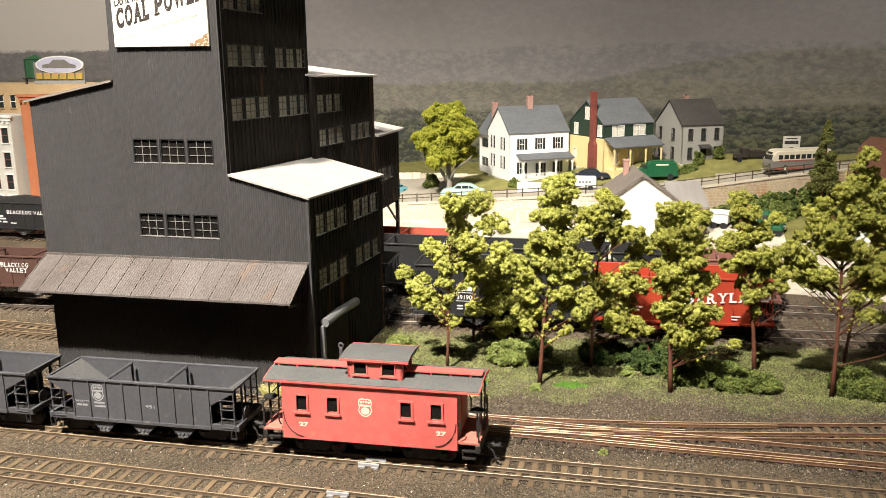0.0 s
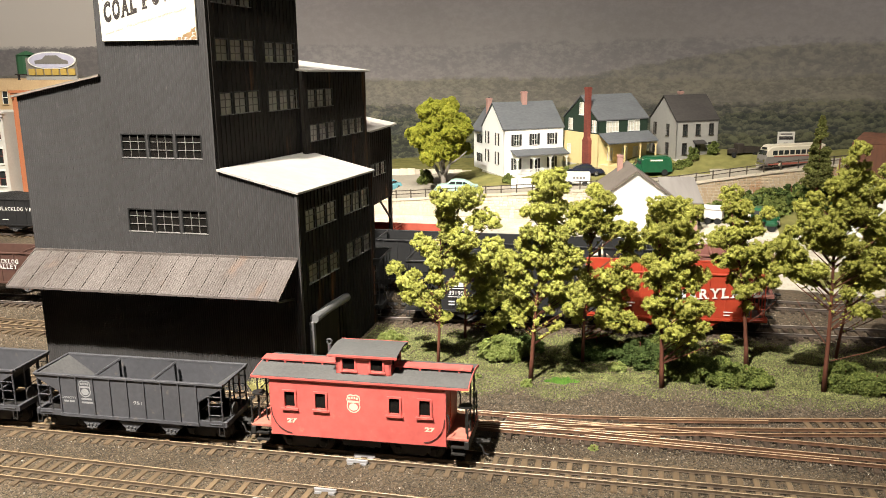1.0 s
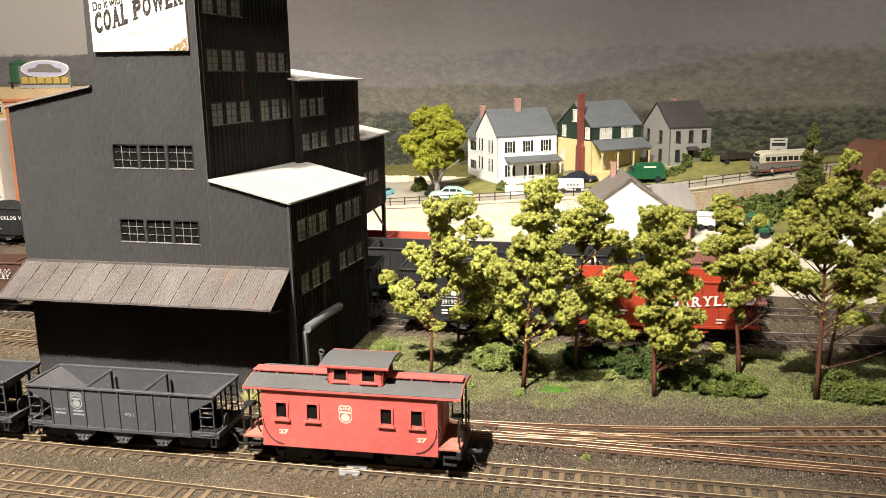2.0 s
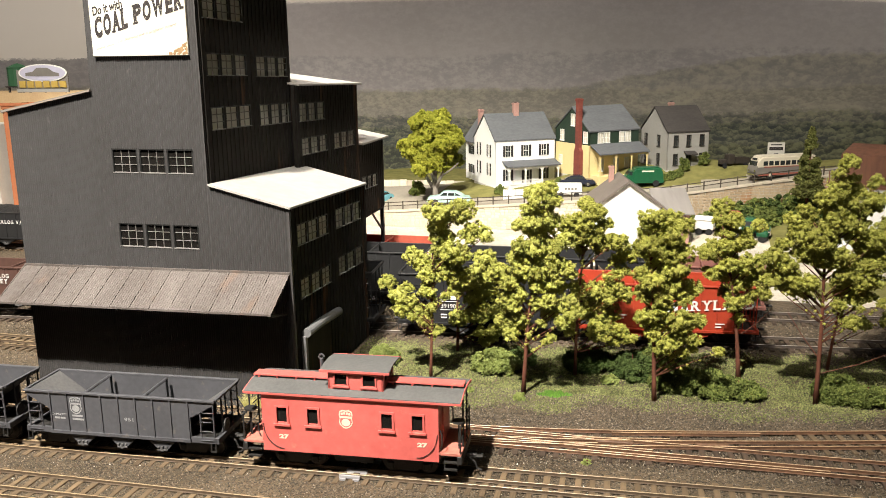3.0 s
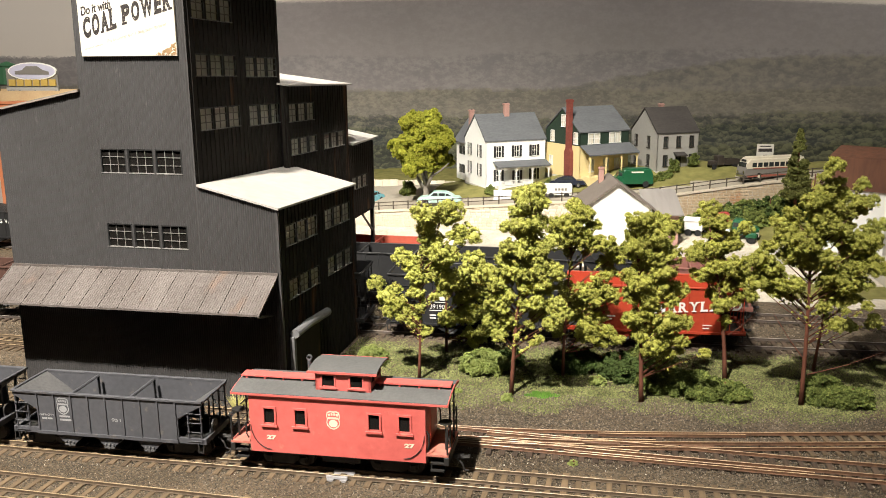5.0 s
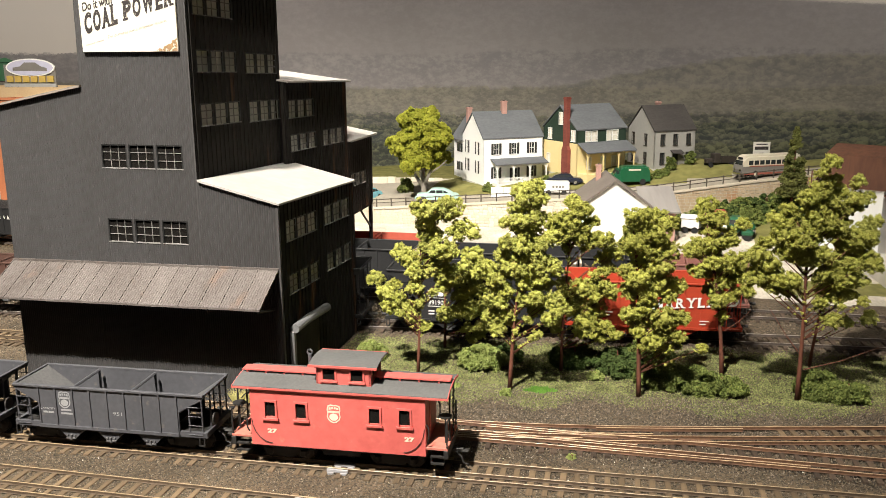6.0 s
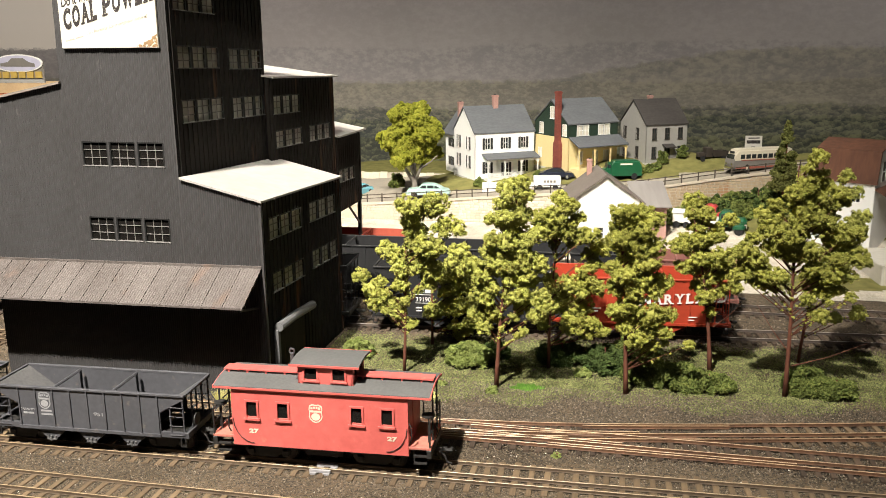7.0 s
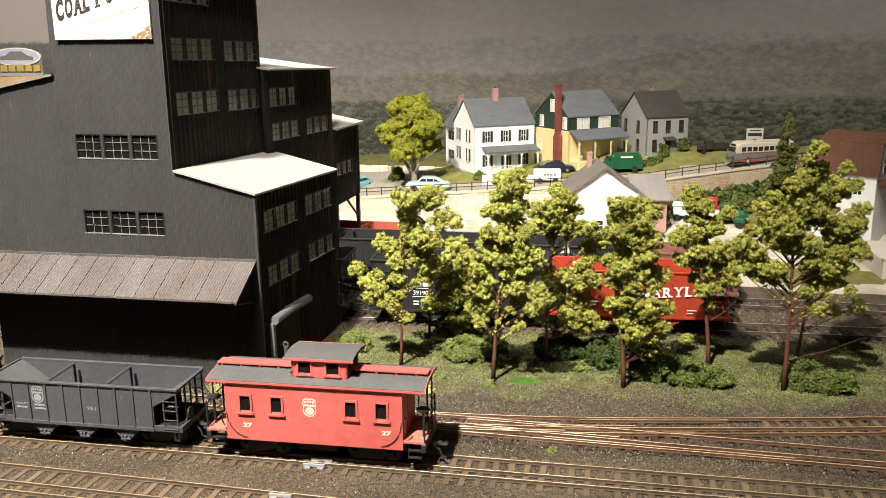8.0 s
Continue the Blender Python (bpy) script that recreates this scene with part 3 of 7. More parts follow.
        tone = blend(range_node(below, 0.0, deep, 0.0, haze), tone, (0.268, 0.248, 0.234))
        color = blend(mask, color, tone)
    l.new(color, b.inputs["Base Color"])
    return m


M["hills"] = backdrop_material()


def backdrop_sheet():
    verts, faces = [], []
    path = [(-1590, 300)] + [(-1590 + 260 * (1 - math.cos(a)), 1130 + 260 * math.sin(a)) for a in (0, 0.4, 0.8, 1.2, 1.57)]
    path += [(-1000, 1390), (-400, 1390), (200, 1390), (700, 1390)] + [(1200 + 260 * math.sin(a), 1130 + 260 * math.cos(a)) for a in (0, 0.4, 0.8, 1.2, 1.57)] + [(1460, 300)]
    for x, y in path:
        verts += [(x, y, -20), (x, y, 620), (x * 1.002, y + 6, 620), (x * 1.002, y + 6, -20)]
    for i in range(len(path) - 1):
        a, c = 4 * i, 4 * i + 4
        faces += [(a, a + 1, c + 1, c), (a + 1, a + 2, c + 2, c + 1), (a + 2, a + 3, c + 3, c + 2)]
    return raw_part("backdrop", verts, faces, "hills", None, "printed panorama of hazy wooded hills behind the layout", "structure", "backdrop")


backdrop_sheet()

part("fascia", boxes((-1600, 140, -160, 1500, 150, 2)), "fascia", None, "dark fascia board along the layout edge", "structure", category="trim")
part("floor", boxes((-2300, -1500, -1120, 2300, 1700, -1100)), "carpet", None, "carpeted floor of the layout room", "structure", category="floor")
part("ceiling", boxes((-2300, -1500, 1550, 2300, 1700, 1570)), "plaster", None, "painted ceiling of the layout room", "structure", category="ceiling")
for nm, r in (("wall_north", (-2300, 1700, -1100, 2300, 1720, 1550)), ("wall_south", (-2300, -1520, -1100, 2300, -1500, 1550)),
              ("wall_west", (-2320, -1500, -1100, -2300, 1700, 1550)), ("wall_east", (2300, -1500, -1100, 2320, 1700, 1550))):
    part(nm, boxes(r), "plaster", None, "plain painted wall of the layout room", "structure", category="wall")


# ---------------------------------------------------------------- tracks
def rail_mesh(points, foot=0.62, head=0.6, height=1.75, base=1.1):
    """A rail swept along points (x, y): foot, web and head."""
    prof = [(-foot, 0), (foot, 0), (foot, 0.2), (0.2, 0.38), (0.2, height - 0.72), (head / 2, height - 0.6), (head / 2, height - 0.12), (head / 2 - 0.12, height),
            (-head / 2 + 0.12, height), (-head / 2, height - 0.12), (-head / 2, height - 0.6), (-0.2, height - 0.72), (-0.2, 0.38), (-foot, 0.2)]
    prof = [(u * 0.8 if abs(u) == foot else u, v) for u, v in prof]
    k, verts, faces = len(prof), [], []
    for i, p in enumerate(points):
        a, b = points[max(0, i - 1)], points[min(len(points) - 1, i + 1)]
        d = Vector((b[0] - a[0], b[1] - a[1])).normalized()
        for u, v in prof:
            verts.append((p[0] - d.y * u, p[1] + d.x * u, base + v))
    for i in range(len(points) - 1):
        for j in range(k):
            faces.append((i * k + j, i * k + (j + 1) % k, (i + 1) * k + (j + 1) % k, (i + 1) * k + j))
    faces += [tuple(range(k))[::-1], tuple(range((len(points) - 1) * k, len(points) * k))]
    return verts, faces


def rail_part(name, vf, key, parent):
    """A rail with weathered sides and a worn bright head."""
    ob = raw_part(name, vf[0], vf[1], key, parent)
    ob.data.materials.append(M[key + "_top"])
    tops = [1 if len(f.vertices) == 4 and f.index % 14 in (6, 7, 8) else 0 for f in ob.data.polygons]
    ob.data.polygons.foreach_set("material_index", tops)
    return ob


TIE = bmesh.new()
box(TIE, -1.35, -14.5, -0.9, 1.35, 14.5, 1.15, bevel=0.2)
bmesh.ops.scale(TIE, vec=(MM, MM, MM), verts=TIE.verts)
TIE_MESHES = {}
for key in ("tie", "dark_tie"):
    TIE_MESHES[key] = bpy.data.meshes.new("tie")
    TIE.to_mesh(TIE_MESHES[key])
    TIE_MESHES[key].materials.append(M[key])


def lay_ties(parent, line, x0, x1, spacing, kind, length=1.0, rng=None, skew=1.0):
    x = x0
    while x < x1:
        y, y2 = line(x), line(x + 1)
        ob = new("tie", TIE_MESHES[kind])
        ang = math.degrees(math.atan(y2 - y)) + rng.uniform(-1.6, 1.6) * skew
        ob.matrix_basis = pose(x * MM, (y + rng.uniform(-0.6, 0.6)) * MM, rng.uniform(-0.12, 0.06) * MM, 0, 0, ang) @ Matrix.Diagonal((rng.uniform(0.9, 1.1), length * rng.uniform(0.97, 1.03), 1, 1))
        ob.parent = parent
        x += spacing * rng.uniform(0.94, 1.06)


def sample(line, x0, x1, step=12):
    k = max(2, int((x1 - x0) / step))
    return [(x0 + (x1 - x0) * i / k, line(x0 + (x1 - x0) * i / k)) for i in range(k + 1)]


def track(name, lines, x0, x1, rail_mat, tie_kind, label, spacing=6.6, length=1.0, center=None, seed=1, group="layout tracks"):
    t = thing(name, 0, 0, 0, 0, label, "track", group)
    for ln in lines:
        v, f = rail_mesh(sample(ln, x0, x1))
        rail_part("rail", (v, f), rail_mat, t)
    lay_ties(t, center or (lambda x: sum(q(x) for q in (lines[0], lines[-1])) / 2), x0, x1, spacing, tie_kind, length, random.Random(seed))
    return t


def line_b(o):
    return lambda x: 374.3 + o + 0.030 * (x + 62)


def line_c(o):
    return lambda x: 328.0 + o + 0.004 * (x + 150)


train_track = track("dual_gauge_track", [line_b(0), line_b(-11.2), line_b(-17.3)], -560, 420, "rail", "tie", "weathered three-rail dual gauge track on brown ties in cinder ballast", seed=2)
track("dual_gauge_track", [line_c(0), line_c(-13.6), line_c(-20.6)], -480, 360, "rail", "tie", "weathered three-rail dual gauge track along the layout edge", seed=3, spacing=7.2)

# the siding before the elevator, with its dual gauge turnout


def line_a(o):
    return lambda x: 416.2 + o + 0.024 * min(x + 150, 60)


def curve_a(o, spread=0.0):
    """The diverging route: it leaves the siding and bends away from the layout edge."""
    def f(x):
        base = line_a(o)(x)
        k = max(0.0, x + 105)
        return base + 0.00062 * k * k + (0 if k < 150 else -0.00062 * (k - 150) ** 2 * 0.72)
    return f


siding = thing("turnout_track", 0, 0, 0, 0, "dual gauge siding and turnout with bright bare rails beside the elevator", "track", "layout tracks")
for o, mat_key, xs in ((0, "rail", (-560, -80)), (-11.2, "rail", (-560, -80)), (-17.2, "rail", (-560, -80))):
    rail_part("rail", rail_mesh(sample(line_a(o), *xs)), mat_key, siding)
for o, xs in ((0, (-79, 420)), (-11.4, (-79, 420)), (-17.4, (-60, 420))):
    rail_part("rail", rail_mesh(sample(curve_a(o), *xs)), "bright_rail", siding)
for o, xs in ((0, (-60, 420)), (-11.2, (-79, 420)), (-17.2, (-79, 420))):
    rail_part("rail", rail_mesh(sample(line_a(o), *xs)), "bright_rail", siding)
for f, o, xs in ((curve_a, -2.4, (20, 92)), (line_a, -15.0, (5, 75)), (curve_a, -9.0, (0, 48)), (line_a, -8.8, (-30, 40)), (line_a, -2.4, (-35, 12)), (curve_a, -15.2, (-52, 14)), (line_a, -14.9, (72, 118))):
    rail_part("guard_rail", rail_mesh(sample(f(o), *xs)), "bright_rail", siding)
part("frog_casting", moved(boxes((-9, -1.0, 1.1, 9, 1.0, 2.7), bevel=0.3), 22, 415.0, 0, 0, 0, 3), "bright_rail", siding)
part("frog_casting", moved(boxes((-8, -1.0, 1.1, 8, 1.0, 2.7), bevel=0.3), 68, 421.0, 0, 0, 0, 4), "bright_rail", siding)
lay_ties(siding, lambda x: line_a(-8.6)(x), -560, -95, 6.6, "tie", 1.0, random.Random(5))
lay_ties(siding, lambda x: line_a(-8.3)(x) + 3 * smooth(-95, 60, x) + 5.0 * smooth(0, 130, x), -95, 118, 6.3, "dark_tie", 1.1, random.Random(6))
lay_ties(siding, line_a(-8.6), 120, 420, 6.6, "dark_tie", 0.95, random.Random(7))
lay_ties(siding, curve_a(-8.6), 112, 420, 6.6, "tie", 0.95, random.Random(8))


def line_d(o):
    return lambda x: 569 + o + 0.071 * (x + 139)


def line_e(o):
    return lambda x: 646.5 + o + 0.02 * (x - 150)


def line_f(o):
    return lambda x: 712 + o + 0.0 * x


def line_g(o):
    return lambda x: 757 + o + 0.02 * (x + 600)


def line_h(o):
    return lambda x: 494 + o - 0.02 * (x + 400)


track("standard_gauge_track", [line_d(8.6), line_d(-8.6)], -700, 460, "dark_rail", "dark_tie", "dark standard gauge track behind the row of trees", seed=11)
track("standard_gauge_track", [line_e(8.6), line_e(-8.6)], -320, 460, "dark_rail", "dark_tie", "standard gauge yard track with dark ties", seed=12)
track("standard_gauge_track", [line_f(8.6), line_f(-8.6)], -320, 120, "dark_rail", "dark_tie", "standard gauge yard track under the red gondola", seed=13)
track("standard_gauge_track", [line_g(8.6), line_g(-8.6)], -900, -330, "dark_rail", "tie", "yard track before the town street", seed=14)
track("standard_gauge_track", [line_h(8.6), line_h(-2), line_h(-8.6)], -700, -322, "rail", "tie", "brown siding track ending at the elevator", seed=15)


# ---------------------------------------------------------------- the elevator
def window_unit(parent, x, z, w, h, cols, rows, bar, y=0.0, depth=1.4, bars="mullion", blind=None, glazing="glass"):
    """A steel sash in a wall that faces -y: frame, bars and pane."""
    bm = boxes((x, y - 0.25, z, x + 0.7, y + depth, z + h), (x + w - 0.7, y - 0.25, z, x + w, y + depth, z + h), (x + 0.7, y - 0.25, z + h - 0.7, x + w - 0.7, y + depth, z + h))
    win = part("window", bm, "black", parent)
    part("sill", boxes((x - 0.1, y - 0.55, z - 0.2, x + w + 0.1, y + depth, z + 0.25)), bars, win)
    for i in range(1, cols):
        u = x + 0.5 + (w - 1.0) * i / cols
        part("bar", boxes((u - bar / 2, y + 0.25, z + 0.3, u + bar / 2, y + 0.6, z + h - 0.5)), bars, win)
    for j in range(1, rows):
        v = z + h * j / rows
        part("bar", boxes((x + 0.5, y + 0.2, v - bar / 2, x + w - 0.5, y + 0.55, v + bar / 2)), bars, win)
    pane = part("pane", boxes((x + 0.4, y + 0.7, z + 0.2, x + w - 0.4, y + 0.85, z + h - 0.3)), glazing, win)
    pane.visible_shadow = False
    if blind:
        part("blind", boxes((x + 0.6, y + 1.25, z + h * (1 - blind), x + w - 0.6, y + 1.4, z + h - 0.6)), "sign_face", win, "yellowed paper blind")
    return win


elev = thing("coal_elevator", 0, 0, 0, 0, "tall dark grey corrugated coal elevator with pale tin roofs", "building")
FX0, FX1, FY = -312.5, -149.5, 430.0
TX0, TX1 = -258.5, -194.5
wins_front = []
for z0 in (127.8, 86.8):
    for i in range(3):
        wins_front.append((-250.2 + 16.5 * i - FX0, z0, -250.2 + 16.5 * i + 15.3 - FX0, z0 + 13.0))


def front_top(x):
    X = x + FX0
    if X < TX0:
        return 160.3 + (X - FX0) * 0.2
    if X < TX1:
        return 239.0
    return 121.6 - (X - TX1) * 0.25


bm = bmesh.new()
wall_mesh(bm, TX0 - FX0, front_top, [], 0.6, 1.3)
wall_mesh_b = bmesh.new()
wall_mesh(wall_mesh_b, TX1 - TX0, lambda x: 239.0, [(o[0] - (TX0 - FX0), o[1], o[2] - (TX0 - FX0), o[3]) for o in wins_front], 0.6, 1.3)
wall_mesh_c = bmesh.new()
wall_mesh(wall_mesh_c, FX1 - TX1, lambda x: 121.6 - x * 0.25, [], 0.6, 1.3)
part("front_siding", moved(bm, FX0, FY, 0), "iron_wall", elev)
part("front_siding", moved(wall_mesh_b, TX0, FY, 0), "iron_wall", elev)
part("front_siding", moved(wall_mesh_c, TX1, FY, 0), "iron_wall", elev)


def placed(ob, m):
    ob.matrix_basis = m
    return ob



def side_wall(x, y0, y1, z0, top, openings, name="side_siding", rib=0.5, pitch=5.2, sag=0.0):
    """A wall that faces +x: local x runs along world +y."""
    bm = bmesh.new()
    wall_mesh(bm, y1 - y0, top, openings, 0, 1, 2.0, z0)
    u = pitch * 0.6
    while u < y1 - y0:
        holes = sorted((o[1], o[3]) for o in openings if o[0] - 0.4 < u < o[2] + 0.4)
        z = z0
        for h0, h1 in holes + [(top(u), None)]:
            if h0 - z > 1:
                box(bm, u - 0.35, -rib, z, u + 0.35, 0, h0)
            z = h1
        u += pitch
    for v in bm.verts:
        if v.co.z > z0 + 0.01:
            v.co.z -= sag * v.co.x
    # iron_side also carries this face's shade in its colour
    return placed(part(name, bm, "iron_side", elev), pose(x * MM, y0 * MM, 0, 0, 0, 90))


def side_windows(x, y0, rows, bars="dark_mullion", blinds=(), sag=0.0):
    for i, (u, z, w, h) in enumerate(rows):
        wn = window_unit(elev, u, z, w, h, 2, 3, 0.55, bars=bars, blind=0.55 if i in blinds else None, glazing="dusty_glass")
        for ob in (wn, *wn.children):
            for v in ob.data.vertices:
                v.co.z -= sag * v.co.x
        wn.matrix_basis = pose(x * MM, y0 * MM, 0, 0, 0, 90)


def trio(u, z, w, h, gap=1.6):
    k = (w - 2 * gap) / 3
    return [(u + i * (k + gap), z, k, h) for i in range(3)]


def holes_of(rows):
    return [(u, z, u + w, z + h) for u, z, w, h in rows]


# front windows
for o in wins_front:
    window_unit(elev, o[0], o[1], o[2] - o[0], o[3] - o[1], 3, 3, 0.27).matrix_basis = pose(FX0 * MM, FY * MM, 0)
part("floor_slab", boxes((FX0 + 3, FY + 40, 2, FX1 - 3, 552, 4)), "interior", elev)

# low wing
low_rows = trio(9.5, 88.6, 46.0, 11.8) + trio(69, 89.0, 46.0, 12.0) + trio(11, 58.6, 46.0, 11.2) + trio(71, 59.6, 45.5, 11.4)
side_wall(FX1, FY, 557, 0, lambda u: 110.2, holes_of(low_rows), sag=0.045)
side_windows(FX1, FY, low_rows, "mullion", (1, 4, 5), 0.045)
bm = bmesh.new()
prism(bm, [(TX1 + 0.9, 121.7), (FX1 + 1.6, 110.3), (FX1 + 1.6, 111.4), (TX1 + 0.9, 122.8)], "y", FY - 2.0, 556)
for v in bm.verts:
    v.co.z -= 0.045 * max(0, v.co.y - FY)
part("roof", bm, "tin_roof", elev, "pale weathered tin roof")
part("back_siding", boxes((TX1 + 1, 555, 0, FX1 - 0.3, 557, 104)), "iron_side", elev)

# tower
tw = trio(7.5, 179.0, 47, 11.8) + trio(67, 178.4, 45, 12.0) + trio(8.5, 150.3, 48, 12.2) + trio(68.5, 149.4, 45.5, 12.6) + trio(6.5, 208.6, 46, 12.4)
side_wall(TX1, FY, 547, 118, lambda u: 238.5 - u * 0.11, holes_of(tw), sag=0.025)
side_windows(TX1, FY, tw, "mullion", (6, 7, 8), 0.025)
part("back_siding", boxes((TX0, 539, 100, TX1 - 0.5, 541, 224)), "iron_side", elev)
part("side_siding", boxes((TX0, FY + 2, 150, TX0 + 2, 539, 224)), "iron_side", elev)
bm = bmesh.new()
prism(bm, [(FY - 4, 239.6), (545, 224.6), (545, 226.0), (FY - 4, 241.2)], "x", TX0 - 4, TX1 + 4)
part("roof", bm, "tin_roof", elev, "pale weathered tin roof")

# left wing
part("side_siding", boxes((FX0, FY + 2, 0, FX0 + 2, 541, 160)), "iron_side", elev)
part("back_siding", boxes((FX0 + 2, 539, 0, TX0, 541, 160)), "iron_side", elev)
bm = bmesh.new()
prism(bm, [(FX0 - 3, 159.9), (TX0 - 0.2, 171.2), (TX0 - 0.2, 172.4), (FX0 - 3, 161.1)], "y", FY - 2.5, 545)
part("roof", bm, "dull_tin", elev, "pale weathered tin roof")

# middle and rear blocks behind the tower
mid = trio(7, 146.4, 45.5, 12.2) + trio(8.5, 124.3, 46.5, 11.4) + trio(69.5, 124.0, 44, 11.6)
side_wall(TX1 + 4.5, 541, 665, 60, lambda u: 170.0, holes_of(mid), sag=0.03)
side_windows(TX1 + 4.5, 541, mid, "mullion", (0, 1, 2), 0.03)
part("back_siding", boxes((TX0, 663, 60, TX1 + 4, 665, 166)), "iron_side", elev)
bm = bmesh.new()
prism(bm, [(TX0 - 3, 179.4), (TX1 + 8, 169.6), (TX1 + 8, 170.8), (TX0 - 3, 180.8)], "y", 541.5, 668)
for v in bm.verts:
    v.co.z -= 0.03 * (v.co.y - 541)
part("roof", bm, "tin_roof", elev, "pale weathered tin roof")
rear = trio(5.5, 82.2, 39, 10.4)
side_wall(TX1 + 4.5, 665.3, 730, 60, lambda u: 118.5, holes_of(rear), sag=0.03)
side_windows(TX1 + 4.5, 665.3, rear, "mullion", (0, 2), 0.03)
part("back_siding", boxes((TX0, 728, 60, TX1 + 4, 730, 120)), "iron_side", elev)
part("floor_slab", boxes((TX0, 560, 58, TX1 + 4, 730, 60)), "iron_side", elev)
bm = bmesh.new()
prism(bm, [(TX0 - 3, 133.4), (TX1 + 8, 118.8), (TX1 + 8, 120.2), (TX0 - 3, 134.8)], "y", 665.5, 735)
part("roof", bm, "tin_roof", elev, "pale weathered tin roof")
for px, py in ((TX1 + 3, 727), (TX0 + 3, 727), (TX1 + 3, 672), (TX0 + 3, 672)):
    part("post", boxes((px - 1.5, py - 1.5, -0.5, px + 1.5, py + 1.5, 58), bevel=0.2), "black", elev)
bm = bmesh.new()
tube(bm, [(TX1 + 3, 727, 38), (TX1 + 3, 700, 57)], 1.0, 6)
part("brace", bm, "black", elev)

# awning of ribbed tin panels
for i in range(14):
    xa = FX0 - 0.5 + i * 11.62
    prof = [(0, 0.5), (0.5, 0.5), (0.55, 0)]
    for k in range(1, 8):
        prof += [(k * 1.45, 0), (k * 1.45 + 0.15, 0.2), (k * 1.45 + 0.45, 0.2), (k * 1.45 + 0.6, 0)]
    prof += [(11.62, 0), (11.62, -1.0), (0, -1.0)]
    bm = bmesh.new()
    sag = 0.011 * (FX1 - xa)
    lo = [bm.verts.new((xa + u, 403.4 + 0.08 * ((i * 7) % 5), 60.6 - sag + 0.011 * u + v)) for u, v in prof]
    hi = [bm.verts.new((xa + u, FY - 0.6, 75.4 - sag + 0.011 * u + v)) for u, v in prof]
    for k in range(len(prof)):
        q = (k + 1) % len(prof)
        bm.faces.new((lo[k], lo[q], hi[q], hi[k]))
    bm.faces.new(lo[::-1])
    bm.faces.new(hi)
    bmesh.ops.recalc_face_normals(bm, faces=bm.faces)
    part("awning_panel", bm, "awning", elev)
bm = boxes((FX0 - 0.5, FY - 1.4, 75.0, FX1 - 0.5, FY + 0.2, 76.2))
for v in bm.verts:
    v.co.z -= 0.011 * (FX1 - v.co.x)
part("awning_flashing", bm, "awning", elev)
for xa in (FX0 + 3, -232, FX1 - 4):
    bm = bmesh.new()
    tube(bm, [(xa, FY - 0.3, 53), (xa, 406, 58.2)], 0.8, 6)
    part("awning_brace", bm, "black", elev)

# freight door with its hood on the low wing
door = part("freight_door", boxes((FX1 + 0.6, 441, 1, FX1 + 2.2, 478, 38), bevel=0.2), "iron_side", elev, "dark sliding freight door")
part("door_jamb", boxes((FX1 + 0.6, 437.2, 0, FX1 + 3.2, 440.4, 38), bevel=0.3), "door_grey", elev, "grey worn door post")
bm = bmesh.new()
tube(bm, [(FX1 + 3.2, 438.5, 39.6), (FX1 + 3.2, 460, 39.4), (FX1 + 3.2, 490, 37.2)], 2.6, 12)
part("door_hood", bm, "door_grey", elev, "rounded grey hood over the door track")
part("corner_board", boxes((FX1 - 0.7, FY - 0.8, 0, FX1 + 0.7, FY + 1.4, 109), bevel=0.15), "iron_wall", elev)
part("foundation", boxes((FX0, FY - 1.2, -1, FX1, FY - 0.3, 1.2)), "iron_wall", elev)

# billboard on the tower
SLABS = {"A": ((-0.1, 0.34, 0), (0.66, 1.1, 0)), "L": ((-0.1, 0.5, 1), (-0.1, 0.3, 0)), "P": ((-0.1, 0.55, 0), (-0.1, 0.3, 1)),
         "W": ((-0.06, 0.3, 1), (0.38, 0.62, 1), (0.7, 1.06, 1)), "E": ((-0.1, 0.3, 1), (-0.1, 0.3, 0)), "R": ((-0.1, 0.44, 0), (0.66, 1.12, 0), (-0.1, 0.3, 1)),
         "M": ((-0.06, 0.32, 0), (0.68, 1.06, 0)), "Y": ((0.22, 0.78, 0), (-0.1, 0.36, 1), (0.64, 1.1, 1)), "N": ((-0.1, 0.36, 0), (-0.1, 0.25, 1), (0.62, 1.1, 1)), "D": ((-0.1, 0.3, 0), (-0.1, 0.3, 1))}
WIDE = {"W": 1.45, "M": 1.3, "L": 0.82, "E": 0.86}


def slab_word(word, height, width, gap=0.2, depth=0.12, bold=0.05, slope=0.0, thick=0.11):
    """A word in bold letters with slab feet, its lower left corner at the origin; slope: rise of its line."""
    full = sum(WIDE.get(c, 1.0) for c in word) + gap * (len(word) - 1)
    k, u = width / full, 0.0
    out = bmesh.new()
    for c in word:
        w = WIDE.get(c, 1.0) * k
        lt = moved(text_mesh(c, height, depth, width=w, bold=bold), u, 0, 0)
        for a, b, top in SLABS.get(c, ()):
            z0 = height * (1 - thick) if top else 0.0
            box(lt, u + a * w, -depth - 0.02, z0, u + b * w, 0, z0 + height * thick)
        me = bpy.data.meshes.new("letter")
        lt.to_mesh(me)
        lt.free()
        out.from_mesh(me)
        bpy.data.meshes.remove(me)
        u += w + gap * k
    for v in out.verts:
        v.co.z += slope * v.co.x
    return out


def sloped(bm, slope):
    for v in bm.verts:
        v.co.z += slope * v.co.x
    return bm


board = thing("billboard", -254.3, FY - 2.2, 189.3, 0, "weathered cream billboard reading coal power on the tower", "sign")
part("panel", boxes((0, 0, 0, 55.4, 1.5, 42.5), bevel=0.2), "sign_face", board)
